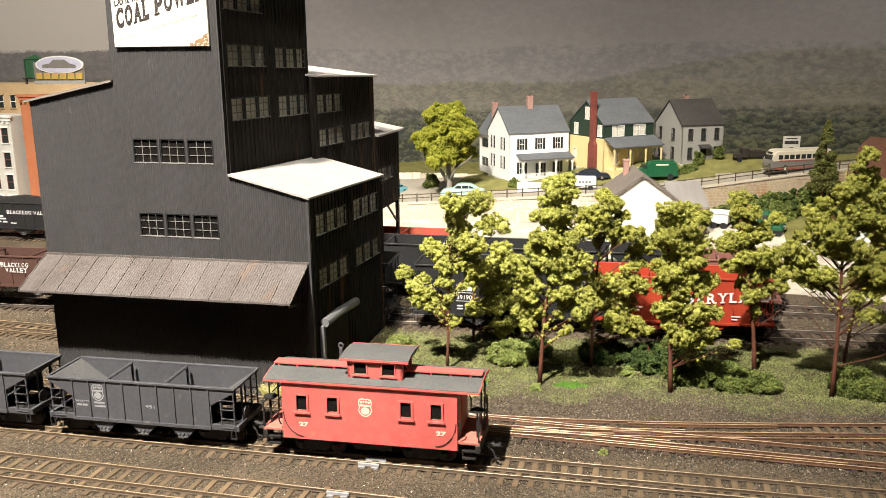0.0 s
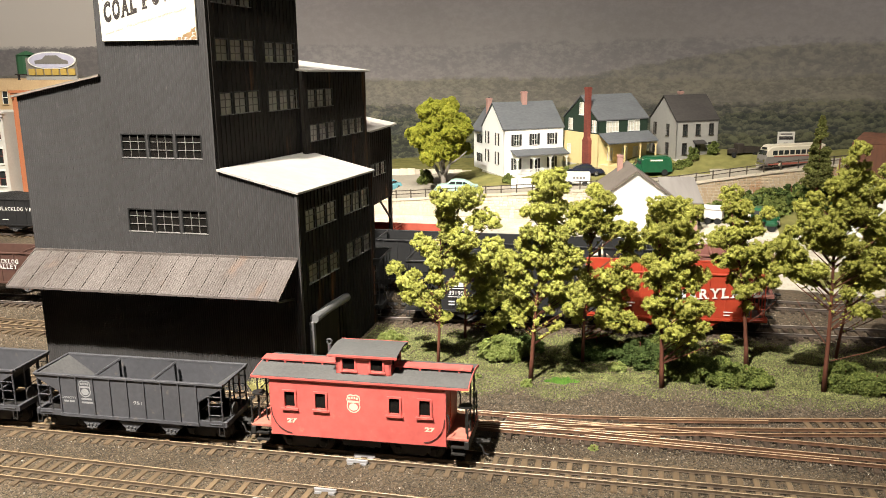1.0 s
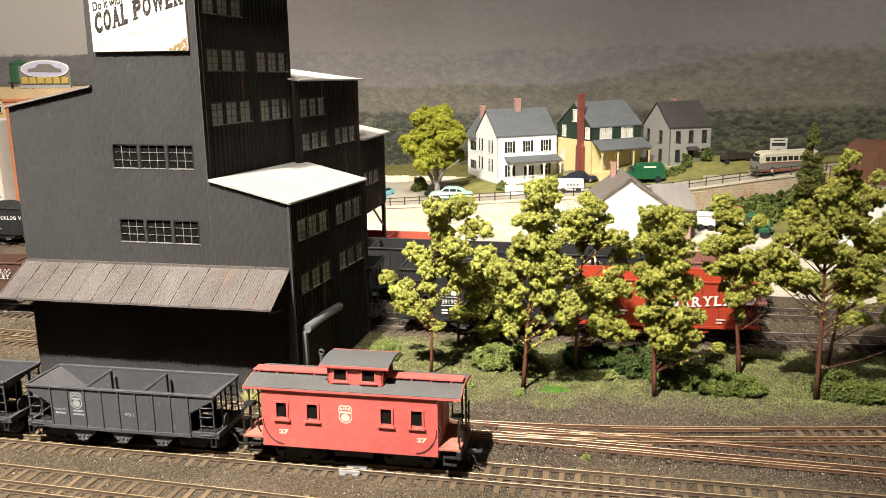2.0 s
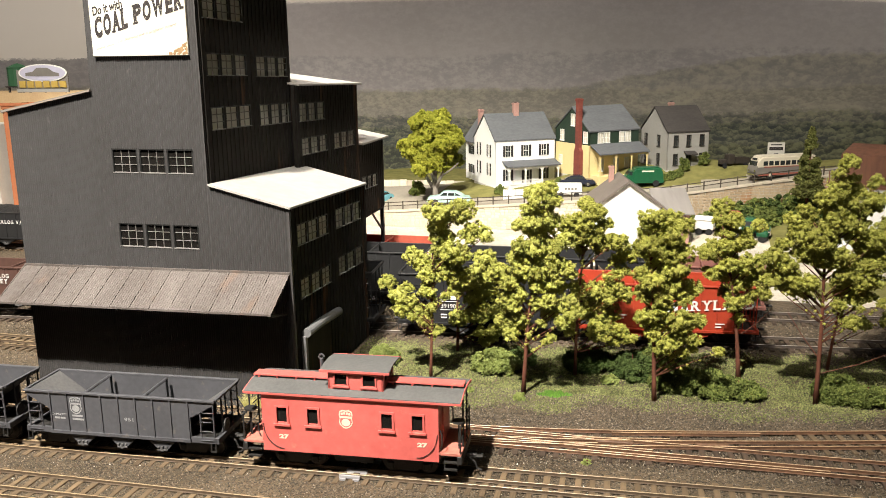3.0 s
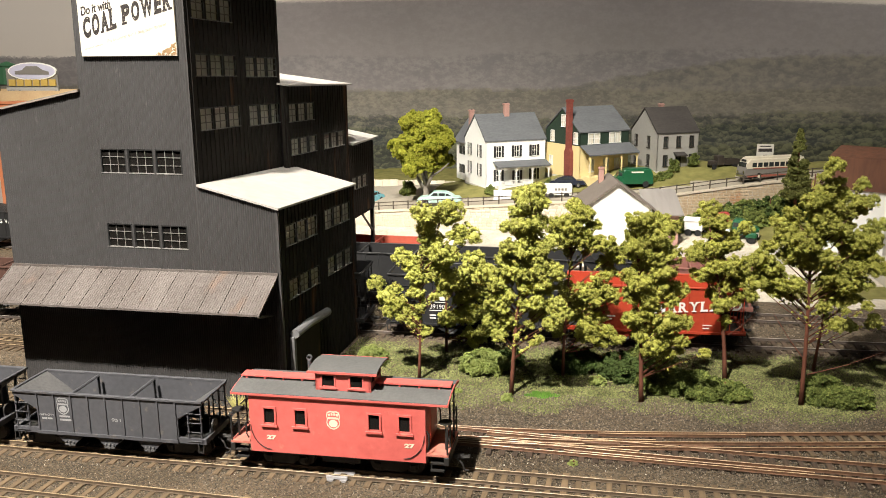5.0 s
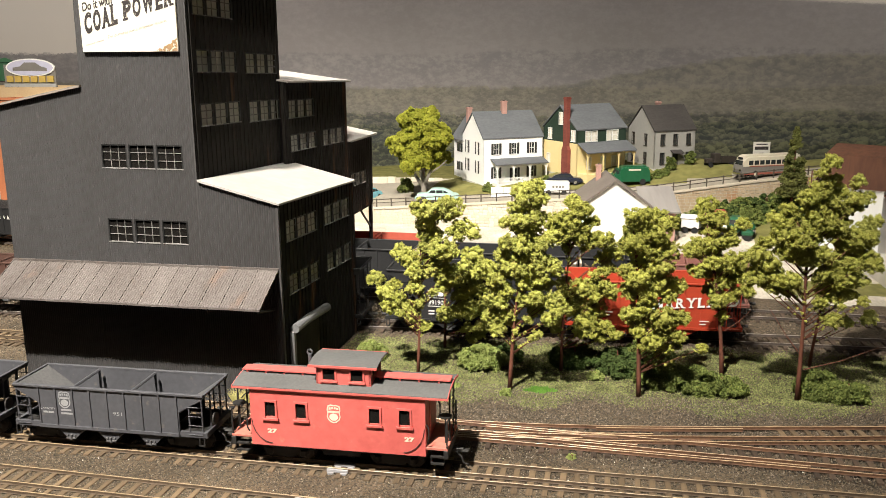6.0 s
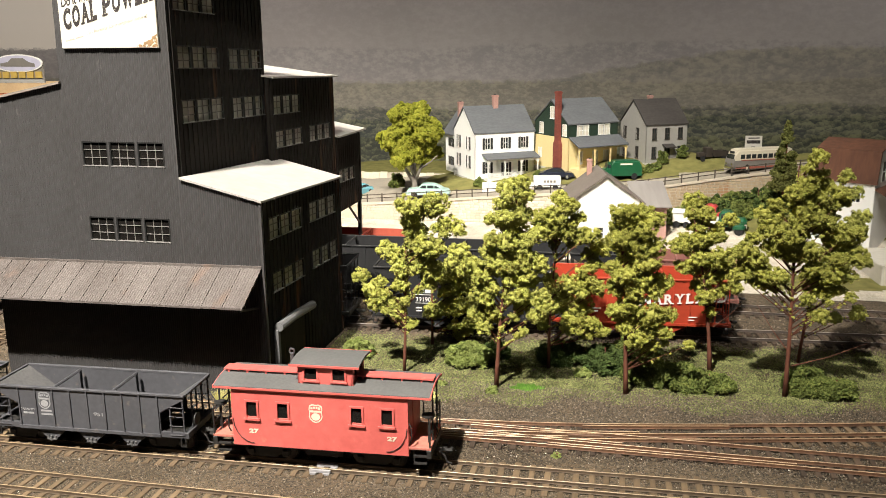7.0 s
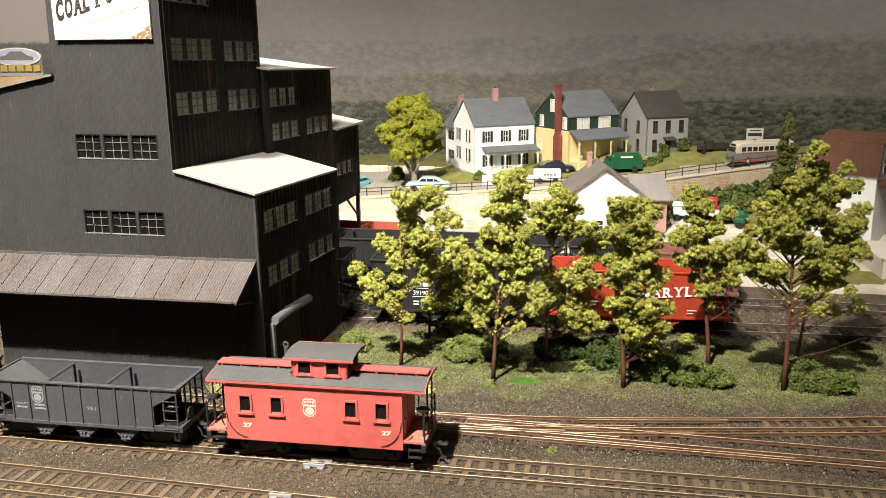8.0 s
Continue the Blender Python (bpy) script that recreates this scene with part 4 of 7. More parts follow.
part("lettering", moved(sloped(text_mesh("Do it with", 4.6, 0.12, width=17.5, bold=0.025), 0.21), 2.2, -0.02, 20.6), "sign_ink", board, "dark slanted words do it with")
part("lettering", moved(slab_word("COAL", 10.6, 19.6, slope=0.27), 2.6, -0.02, 9.0), "sign_ink", board, "bold dark word coal with slab feet")
part("lettering", moved(slab_word("POWER", 9.8, 28.4, slope=0.26), 25.8, -0.02, 15.8), "sign_ink", board, "bold dark word power with slab feet")
rng = random.Random(31)
for x, w in ((2.6, 5.2), (8.8, 4.4)):
    part("script_bar", moved(sloped(boxes((0, -0.1, 0, w, 0, 0.7)), 0.24), x, 0, 3.4 + (x - 2.6) * 0.24), "faded_ink", board)
part("lettering", moved(sloped(text_mesh("I'm burning for a brighter future!", 2.4, 0.1, shear=0.25, width=35), 0.24), 15.6, -0.02, 6.2), "faded_ink", board, "thin faded script line")
bm = bmesh.new()
for _ in range(70):
    a, b = rng.random(), rng.random()
    cx, cz = 55 - 12 * a * (1 - 0.6 * b), 0.6 + 6.0 * b * (1 - a * 0.6)
    r = rng.uniform(0.3, 0.9)
    ring = [(cx + r * math.cos(k * 1.05 + a) * rng.uniform(0.7, 1.2), cz + r * math.sin(k * 1.05 + a) * rng.uniform(0.7, 1.2)) for k in range(6)]
    ring = [(min(55.2, u), max(0.2, v)) for u, v in ring]
    vs = [bm.verts.new((u, -0.05 - 0.001 * _, v)) for u, v in ring]
    bm.faces.new(vs)
part("stain", bm, "brown_stain", board, "brown stain at the corner of the board")


# ---------------------------------------------------------------- rolling stock
def wheel_truck(parent, x, width, base=9.5, radius=4.6, z0=3.0, mat_key="truck"):
    """A four-wheel truck: axles, wheels, side frames with journal boxes, bolster."""
    tr = part("truck", boxes((x - 2, -width * 0.42, z0 + 3.2, x + 2, width * 0.42, z0 + 6.0)), mat_key, parent)
    for s in (-1, 1):
        y = s * width * 0.42
        bm = bmesh.new()
        prism(bm, [(x - base - 2, z0 + 3.6), (x - base - 2, z0 + 6), (x - 4, z0 + 7.2), (x + 4, z0 + 7.2), (x + base + 2, z0 + 6), (x + base + 2, z0 + 3.6), (x + base - 3, z0 + 3.6), (x + 4, z0 + 2.0), (x - 4, z0 + 2.0), (x - base + 3, z0 + 3.6)], "y", y - 0.8, y + 0.8)
        part("side_frame", bm, mat_key, tr)
        for d in (-1, 1):
            part("journal_box", boxes((x + d * base - 1.5, y + s * 0.6 - 1.0, z0 + 2.9, x + d * base + 1.5, y + s * 0.6 + 1.0, z0 + 5.9), bevel=0.3), mat_key, tr)
    for d in (-1, 1):
        bm = bmesh.new()
        tube(bm, [(x + d * base, -width * 0.30, z0 + radius), (x + d * base, width * 0.30, z0 + radius)], 0.8, 8)
        part("axle", bm, "wheel", tr)
        for s in (-1, 1):
            bm = bmesh.new()
            y = s * width * 0.27
            tube(bm, [(x + d * base, y - 0.9, z0 + radius), (x + d * base, y + 0.9, z0 + radius)], radius, 20)
            tube(bm, [(x + d * base, y - s * 1.5, z0 + radius), (x + d * base, y - s * 0.8, z0 + radius)], radius + 0.7, 20)
            part("wheel", bm, "wheel", tr)


def coupler(parent, x, s, z=9.0):
    bm = boxes((min(x, x + s * 5), -0.9, z - 0.9, max(x, x + s * 5), 0.9, z + 0.9), bevel=0.2)
    tube(bm, [(x + s * 4.5, -1.2, z), (x + s * 7, -0.6, z), (x + s * 7.2, 1.3, z)], [0.9, 1.1, 0.8], 6)
    part("coupler", bm, "truck", parent)
    bm = bmesh.new()
    tube(bm, [(x + s * 2, -2.6, z), (x + s * 4.5, -2.8, z - 2), (x + s * 5.5, -2.8, z - 5), (x + s * 7.5, -2.4, z - 5.8)], 0.45, 6)
    part("air_hose", bm, "truck", parent)


def hopper_car(x, y, rz, label, paint="hopper", inner="hopper", length=97.5, low=13.2, top=33.7, width=27.6, bays=3, ribs=8, inset=12.5, load=None, group="coal cars", z=0.0, slope_z=None, gauge=1.0):
    """An open steel hopper car: ribbed side sheets, slope sheets, top rail, bays, end posts, ladders, trucks."""
    car = thing("hopper_car", x, y, z, rz, label, "train car", group)
    L, W, e = length / 2, width / 2, length / 2 - inset
    sz = slope_z or low + (top - low) * 0.55
    for s in (-1, 1):
        bm = bmesh.new()
        prism(bm, [(-L, top), (L, top), (L, top - 2.2), (e, sz), (e, low), (-e, low), (-e, sz), (-L, top - 2.2)], "y", s * W - s * 0.8, s * W)
        part("side_sheet", bm, paint, car)
        for i in range(ribs + 1):
            u = -e + 0.7 + (2 * e - 1.4) * i / ribs
            part("side_rib", boxes((u - 0.32, min(s * W, s * (W + 0.7)), low, u + 0.32, max(s * W, s * (W + 0.7)), top - 1.0)), paint, car)
        part("side_sill", boxes((-e, min(s * W, s * (W + 1.0)), low - 0.8, e, max(s * W, s * (W + 1.0)), low + 0.6)), paint, car)
        part("top_rail", boxes((-L - 0.3, min(s * (W - 0.9), s * (W + 0.8)), top - 1.0, L + 0.3, max(s * (W - 0.9), s * (W + 0.8)), top + 0.1), bevel=0.15), paint, car)
        part("end_sill_step", boxes((-L, min(s * W, s * (W - 1.5)), low - 1, -e, max(s * W, s * (W - 1.5)), low + 1.6)), paint, car)
        part("end_sill_step", boxes((e, min(s * W, s * (W - 1.5)), low - 1, L, max(s * W, s * (W - 1.5)), low + 1.6)), paint, car)
        for d in (-1, 1):
            xa = d * (L - 1)
            for px in (xa, d * (e + 5)):
                bm = bmesh.new()
                zt = top - 1.5 if px == xa else sz + (top - 2.2 - sz) * 5 / inset
                tube(bm, [(px, s * (W - 0.4), low - 1), (px, s * (W - 0.4), zt)], 0.42, 5)
                part("end_post", bm, paint, car)
            for k in range(4):
                zz = low + 0.5 + k * (top - low - 5) / 3.4
                bm = bmesh.new()
                tube(bm, [(d * (e + 4.8), s * (W + 0.3), zz), (xa, s * (W + 0.3), zz)], 0.24, 5)
                part("ladder_rung", bm, paint, car)
            part("stirrup_step", boxes((xa - 2.2, s * (W - 0.4) - 0.4, low - 5.5, xa + 0.6, s * (W - 0.4) + 0.4, low - 4.9), (xa - 2.2, s * (W - 0.4) - 0.3, low - 5.5, xa - 1.7, s * (W - 0.4) + 0.3, low), (xa + 0.1, s * (W - 0.4) - 0.3, low - 5.5, xa + 0.6, s * (W - 0.4) + 0.3, low)), "truck", car)
    for d in (-1, 1):
        bm = bmesh.new()
        prism(bm, [(d * (L - 0.5), top - 0.5), (d * (L - 0.5), top - 1.8), (d * (e - 14), low + 0.5), (d * (e - 14), low + 1.8)], "y", -W + 0.9, W - 0.9)
        part("slope_sheet", bm, "dust" if inner == "hopper" else inner, car)
        part("top_rail", boxes((d * L - 0.7, -W + 0.9, top - 1.0, d * L + 0.7, W - 0.9, top + 0.1), bevel=0.15), paint, car)
        part("end_sill", boxes((d * L - 1.2, -W, low - 1.2, d * L + 1.2, W, low + 1.8), bevel=0.2), paint, car)
        part("end_platform", boxes((min(d * L, d * e), -W + 2, low - 0.6, max(d * L, d * e), W - 2, low + 0.4)), "truck", car)
        for py in (-5.5, 5.5):
            bm = bmesh.new()
            tube(bm, [(d * (L - 0.5), py, low), (d * (L - 0.5), py, top - 1)], 0.5, 5)
            part("end_post", bm, paint, car)
        coupler(car, d * L, d, low - 2.2)
        wheel_truck(car, d * (e + 0.5), width * 0.72, 7.5, 4.2)
    bm = bmesh.new()
    tube(bm, [(L + 1.6, -6, low + 6), (L + 2.3, -6, low + 6)], 3.0, 14)
    part("brake_wheel", bm, "truck", car)
    for i in range(bays):
        u = (i - (bays - 1) / 2) * (2 * e * 0.86 / bays)
        k = 8.5 if bays > 2 else 15
        bm = bmesh.new()
        prism(bm, [(u - k, low), (u + k, low), (u + 2.4, low - 6), (u - 2.4, low - 6)], "y", -W + 0.6, W - 0.6)
        bay = part("bay", bm, paint, car)
        part("bay_door_latch", boxes((u - 2.6, -W - 0.1, low - 6.6, u + 2.6, -W + 0.8, low - 5.7), (u - 0.5, -W - 0.4, low - 6.9, u + 0.5, -W + 0.8, low - 4.2), (u - 2.4, -W - 0.2, low - 5.4, u - 1.5, -W + 0.8, low - 4.4), (u + 1.5, -W - 0.2, low - 5.4, u + 2.4, -W + 0.8, low - 4.4), bevel=0.12), "dust", bay)
    if load:
        verts, faces = [], []
        nx, ny = 44, 14
        for j in range(ny + 1):
            for i in range(nx + 1):
                u, v = i / nx, j / ny
                hump = math.sin(math.pi * v) * (0.55 + 0.45 * abs(math.sin(u * math.pi * 2.5))) * min(1, 7 * u, 7 * (1 - u))
                verts.append((-L + 1.5 + (2 * L - 3) * u, -W + 1 + (2 * W - 2) * v, top - 1.5 + 6.5 * hump + noise.noise(Vector((u * 40, v * 14, x))) * 0.9))
        for j in range(ny):
            for i in range(nx):
                faces.append((j * (nx + 1) + i, j * (nx + 1) + i + 1, (j + 1) * (nx + 1) + i + 1, (j + 1) * (nx + 1) + i))
        raw_part("coal_load", verts, faces, "coal", car, "heaped coal load", smooth=True)
    else:
        for u in (-0.18 * length, 0.13 * length):
            bm = bmesh.new()
            tube(bm, [(u, -W + 1, top - 0.6), (u, W - 4, top - 0.2)], 0.75, 6)
            tube(bm, [(u, W - 4, top - 0.2), (u, W - 4, low + 6)], 0.6, 6)
            part("cross_brace", bm, paint, car)
    return car


def bars_on(parent, rows, material, y, name="lettering_bar"):
    """Worn unreadable lettering as plain bars: rows of x, z, width, height."""
    for x, z, w, h in rows:
        part(name, boxes((x, y - 0.08, z, x + w, y, z + h)), material, parent)


def shield(parent, x, z, size, material, y):
    """A worn herald: a round-shouldered shield outline, a worn band above and a disc below, as plain shapes."""
    ground_key = "caboose" if material == "decal" else "hopper_black" if material == "white_decal" else "hopper"

    def outline(k):
        rows = [(-0.42, 0.56), (-0.2, 0.66), (0, 0.62), (0.2, 0.66), (0.42, 0.56), (0.47, 0.3), (0.42, 0.05), (0.47, -0.2), (0.40, -0.42), (0.2, -0.6), (0, -0.66), (-0.2, -0.6), (-0.40, -0.42), (-0.47, -0.2), (-0.42, 0.05), (-0.47, 0.3)]
        return [(x + size * u * k, z + size * v * k) for u, v in rows]

    bm = bmesh.new()
    prism(bm, outline(1.0), "y", y - 0.06, y)
    em = part("herald", bm, material, parent)
    bm = bmesh.new()
    prism(bm, outline(0.86), "y", y - 0.10, y - 0.07)
    part("herald_field", bm, ground_key, em)
    bm = bmesh.new()
    prism(bm, [(x + size * 0.30 * math.cos(a), z - size * 0.22 + size * 0.26 * math.sin(a)) for a in [2 * math.pi * k / 16 for k in range(16)]], "y", y - 0.14, y - 0.11)
    part("herald_disc", bm, material, em)
    for u, v, w, h in ((-0.33, 0.30, 0.14, 0.16), (-0.15, 0.34, 0.12, 0.16), (0.03, 0.34, 0.12, 0.16), (0.19, 0.30, 0.14, 0.16), (-0.37, 0.08, 0.74, 0.14)):
        part("herald_bar", boxes((x + size * u, y - 0.14, z + size * v, x + size * (u + w), y - 0.11, z + size * (v + h))), material, em)


BY = 368.6
BANG = math.degrees(math.atan(0.030))


def on_b(x):
    return BY + 0.030 * (x + 62)


h1 = hopper_car(-207.4, on_b(-207.4) + 1.2, BANG + 0.9, "slate grey coal hopper with worn round herald, coupled to a caboose", group="coal train")
shield(h1, -22.3, 26.8, 6.6, "grey_decal", -13.85)
part("lettering", moved(text_mesh("CAPACITY", 1.0, 0.1, width=8.2), -35.6, -13.80, 21.4), "grey_decal", h1, "small worn grey word on the car side")
bars_on(h1, [(-34, 19.6, 2.6, 0.9), (-31, 19.6, 2.6, 0.9), (-24.6, 21.2, 5.5, 0.9), (-24.6, 19.4, 6.6, 0.9)], "grey_decal", -13.85)
part("car_number", moved(text_mesh("951", 1.7, 0.1, width=4.6), 2.6, -13.80, 20.6), "grey_decal", h1, "worn grey car number")
h2 = hopper_car(-317, on_b(-317) + 0.4, BANG + 0.6, "slate grey steel coal hopper with faded white lettering", group="coal train")
bars_on(h2, [(-36, 29.0, 6.5, 1.6), (-28, 28.6, 8.5, 1.6), (-18, 28.2, 5.5, 1.6), (-34, 21.6, 6, 0.9), (-33, 19.8, 5, 0.9), (-22, 21.4, 5.0, 0.9), (-22, 19.6, 6, 0.9)], "white_decal", -13.85)
part("car_number", moved(text_mesh("1060", 1.8, 0.1, width=5.6), 2.5, -13.80, 21.0), "white_decal", h2, "white car number")
h3 = hopper_car(-427, on_b(-427), BANG, "glossy black steel coal hopper with white herald", "hopper_black", "hopper_black", group="coal train")
shield(h3, 8, 26.4, 7.6, "white_decal", -13.85)
bars_on(h3, [(2, 20.4, 5, 0.9), (10, 20.2, 6, 0.9)], "white_decal", -13.85)


def caboose_car(x, y, rz):
    c = thing("caboose", x, y, 0, rz, "bright red wooden caboose with grey roof and cupola behind coal hoppers", "train car", "coal train")
    L, W, z0, z1 = 40.8, 13.6, 12.4, 41.0
    wins = [(-33.6, 26.6), (-19.0, 26.6), (15.2, 26.6), (29.0, 26.6)]
    for s in (-1, 1):
        bm = bmesh.new()
        wall_mesh(bm, 2 * L, lambda u: z1, [(u + L, z, u + L + 4.8, z + 7.2) for u, z in wins], 0, 1, 1.0, z0)
        side = part("side_wall", moved(bm, -L, -W, 0) if s < 0 else moved(bm, L, W, 0, 0, 0, 180), "caboose", c)
        for u, z in wins:
            uu = u if s < 0 else -u - 4.8
            ya, yb = (-W - 0.6, -W + 0.6) if s < 0 else (W - 0.6, W + 0.6)
            win = part("window", boxes((uu - 0.9, ya, z - 0.9, uu, yb, z + 8.1), (uu + 4.8, ya, z - 0.9, uu + 5.7, yb, z + 8.1), (uu, ya, z + 7.2, uu + 4.8, yb, z + 8.1)), "caboose", c)
            part("sill", boxes((uu - 1.5, min(ya, yb) - (0.5 if s < 0 else 0), z - 1.5, uu + 6.3, max(ya, yb) + (0.5 if s > 0 else 0), z - 0.6)), "caboose", win)
            pane = part("pane", boxes((uu, -s * 0 + s * (W - 0.6) - 0.1, z, uu + 4.8, s * (W - 0.6) + 0.1, z + 7.2)), "glass", win)
            pane.visible_shadow = False
    for d in (-1, 1):
        part("end_wall", boxes((min(d * L, d * (L - 1)), -W + 1, z0, max(d * L, d * (L - 1)), W - 1, z1)), "caboose", c)
        part("end_door", boxes((min(d * L, d * (L + 0.4)), -3.8, 17, max(d * L, d * (L + 0.4)), 3.8, 38), bevel=0.1), "caboose", c)
        part("deck", boxes((min(d * L, d * (L + 10)), -W + 0.4, 15.4, max(d * L, d * (L + 10)), W - 0.4, 16.8), bevel=0.2), "deck", c, "dusty pinkish red platform deck")
        part("end_beam", boxes((min(d * (L + 8), d * (L + 10.2)), -W + 0.2, 11.6, max(d * (L + 8), d * (L + 10.2)), W - 0.2, 15.4), bevel=0.2), "truck", c)
        for s in (-1, 1):
            st = part("step", boxes((d * (L + 5) - 3, s * (W - 2.5) - 2, 8.4, d * (L + 5) + 3, s * (W - 2.5) + 2, 9.0), (d * (L + 5) - 3, s * (W - 2.5) - 2, 11.8, d * (L + 5) + 3, s * (W - 2.5) + 2, 12.4), (d * (L + 5) - 3.2, s * (W - 2.5) - 0.3, 8.4, d * (L + 5) - 2.8, s * (W - 2.5) + 0.3, 15.4), (d * (L + 5) + 2.8, s * (W - 2.5) - 0.3, 8.4, d * (L + 5) + 3.2, s * (W - 2.5) + 0.3, 15.4)), "truck", c)
            bm = bmesh.new()
            tube(bm, [(d * (L + 0.8), s * (W + 0.3), 19), (d * (L + 1.6), s * (W + 0.6), 21), (d * (L + 1.6), s * (W + 0.6), 26), (d * (L + 0.6), s * (W + 0.2), 28)], 0.32, 6)
            part("grab_iron", bm, "truck", c)
            bm = bmesh.new()
            pts = [(d * (L - 0.5 - 9.5 * (1 - math.cos(a))), -W - 0.35 if s < 0 else W + 0.35, 25.5 - 11.6 * math.sin(a)) for a in (0, 0.3, 0.6, 0.9, 1.2, 1.4, 1.57)]
            tube(bm, pts, 0.17, 6)
            part("curved_grab_iron", bm, "truck", c, "dark curved handrail iron")
            for yy in (s * (W - 0.8), s * 5.2):
                bm = bmesh.new()
                tube(bm, [(d * (L + 9.5), yy, 16.5), (d * (L + 9.5), yy, 29 if abs(yy) > 6 else 41.5)], 0.42, 6)
                part("railing_post", bm, "truck", c)
            for zz in (22.5, 28.6):
                bm = bmesh.new()
                tube(bm, [(d * (L + 9.5), s * (W - 0.8), zz), (d * (L + 9.5), s * 5.2, zz)], 0.36, 6)
                part("railing_bar", bm, "truck", c)
        for k in range(7):
            bm = bmesh.new()
            tube(bm, [(d * (L + 10.0), 5.2, 17 + 4 * k), (d * (L + 10.0), -0.5, 17 + 4 * k)], 0.3, 5)
            part("ladder_rung", bm, "truck", c)
        bm = bmesh.new()
        tube(bm, [(d * (L + 8), -7.5, 16.5), (d * (L + 8), -7.5, 29.6)], 0.4, 6)
        tube(bm, [(d * (L + 8), -7.5, 29.4), (d * (L + 8), -7.5, 30.1)], 3.0, 16)
        part("brake_wheel", bm, "truck", c)
        coupler(c, d * (L + 10), d, 10.4)
        wheel_truck(c, d * 26, 20, 8.2, 4.2)
    part("underframe", boxes((-L, -W + 3.5, 10.2, L, W - 3.5, 12.4), (-9, -W + 6, 6.5, 9, W - 6, 10.2)), "truck", c)
    arc = [(-14.7 + 29.4 * i / 14, 41.2 + 2.5 * math.cos((i / 14 - 0.5) * math.pi * 0.92) - 0.3) for i in range(15)]
    bm = bmesh.new()
    prism(bm, arc + [(u, v - 0.9) for u, v in arc[::-1]], "x", -L - 7.8, L + 10.0)
    part("roof", bm, "caboose_roof", c, "grey tarpaper roof", smooth=False)
    for s in (-1, 1):
        part("fascia_board", boxes((-L - 8, min(s * 14.5, s * 14.95), 40.0, L + 10.2, max(s * 14.5, s * 14.95), 40.95)), "caboose", c)
    for d in (-1, 1):
        bm = bmesh.new()
        a0, a1 = (-L - 8.2, -L - 7.6) if d < 0 else (L + 9.8, L + 10.4)
        prism(bm, [(u, v - 1.3) for u, v in arc] + [(u, v - 0.1) for u, v in arc[::-1]], "x", a0, a1)
        part("end_fascia", bm, "caboose", c)
    for d in (-1, 1):
        x0, x1 = (-L - 7.4, -10.2) if d < 0 else (15.6, L + 9.6)
        rb = part("running_board", boxes((x0, -3.2, 44.4, x1, 3.2, 45.0)), "caboose", c, "red roof walk")
        k = x0 + 2
        while k < x1:
            part("walk_block", boxes((k, -3.0, 43.0, k + 0.8, 3.0, 44.4)), "caboose", rb)
            k += 9
    # cupola
    for s in (-1, 1):
        bm = bmesh.new()
        wall_mesh(bm, 25.6, lambda u: 51.2, [(3.2, 44.4, 8.8, 49.6), (16.2, 44.4, 21.8, 49.6)], 0, 1, 1.0, 40.0)
        side = part("cupola_wall", moved(bm, -10.2, -9.4, 0) if s < 0 else moved(bm, 15.4, 9.4, 0, 0, 0, 180), "caboose", c)
        for u in ((-7.0, 6.0) if s < 0 else (-6.4, 6.6)):
            y = s * 9.4
            win = part("window", boxes((u - 0.7, y - 0.5, 43.8, u, y + 0.5, 50.3), (u + 5.6, y - 0.5, 43.8, u + 6.3, y + 0.5, 50.3), (u, y - 0.5, 49.6, u + 5.6, y + 0.5, 50.3), (u - 1.2, y - 0.9, 43.4, u + 6.8, y + 0.9, 44.1)), "caboose", c)
            pane = part("pane", boxes((u, y - s * 0.5 - 0.1, 44.4, u + 5.6, y - s * 0.5 + 0.1, 49.6)), "glass", win)
            pane.visible_shadow = False
    for d, xa in ((-1, -10.2), (1, 15.4)):
        bm = bmesh.new()
        wall_mesh(bm, 18.8, lambda u: 51.6 + 1.0 * math.sin(math.pi * u / 18.8), [(2.6, 45.4, 7.4, 50.0), (11.4, 45.4, 16.2, 50.0)], 2e-4, 3.0, 1.0, 40.0)
        part("cupola_wall", moved(bm, xa, 9.4, 0, 0, 0, -90) if d < 0 else moved(bm, xa, -9.4, 0, 0, 0, 90), "caboose", c)
        for u in (-6.8, 2.0):
            pane = part("pane", boxes((xa - d * 0.6 - 0.1, u, 45.4, xa - d * 0.6 + 0.1, u + 4.8, 50.0)), "glass", c)
            pane.visible_shadow = False
    arc2 = [(-10.8 + 21.6 * i / 14, 51.8 + 1.4 * math.cos((i / 14 - 0.5) * math.pi * 0.9) - 0.3) for i in range(15)]
    bm = bmesh.new()
    prism(bm, arc2 + [(u, v - 0.8) for u, v in arc2[::-1]], "x", -13.4, 18.4)
    part("cupola_roof", bm, "caboose_roof", c, "grey tarpaper cupola roof")
    for s in (-1, 1):
        part("fascia_board", boxes((-13.6, min(s * 10.82, s * 11.2), 50.8, 18.6, max(s * 10.82, s * 11.2), 51.8)), "caboose", c)
    bm = bmesh.new()
    tube(bm, [(-18, 6, 42), (-18, 6, 50.5)], 0.9, 10)
    ring = [(-18 + 1.15 * math.cos(a), 6, 51.6 + 1.15 * math.sin(a)) for a in [2 * math.pi * k / 12 for k in range(13)]]
    tube(bm, ring, 0.5, 7)
    part("smoke_jack", bm, "hopper", c, "grey stove chimney with cap")
    shield(c, -1.2, 30.0, 6.8, "decal", -W - 0.12)
    for u, z in ((-33.0, 18.6), (31.2, 19.0)):
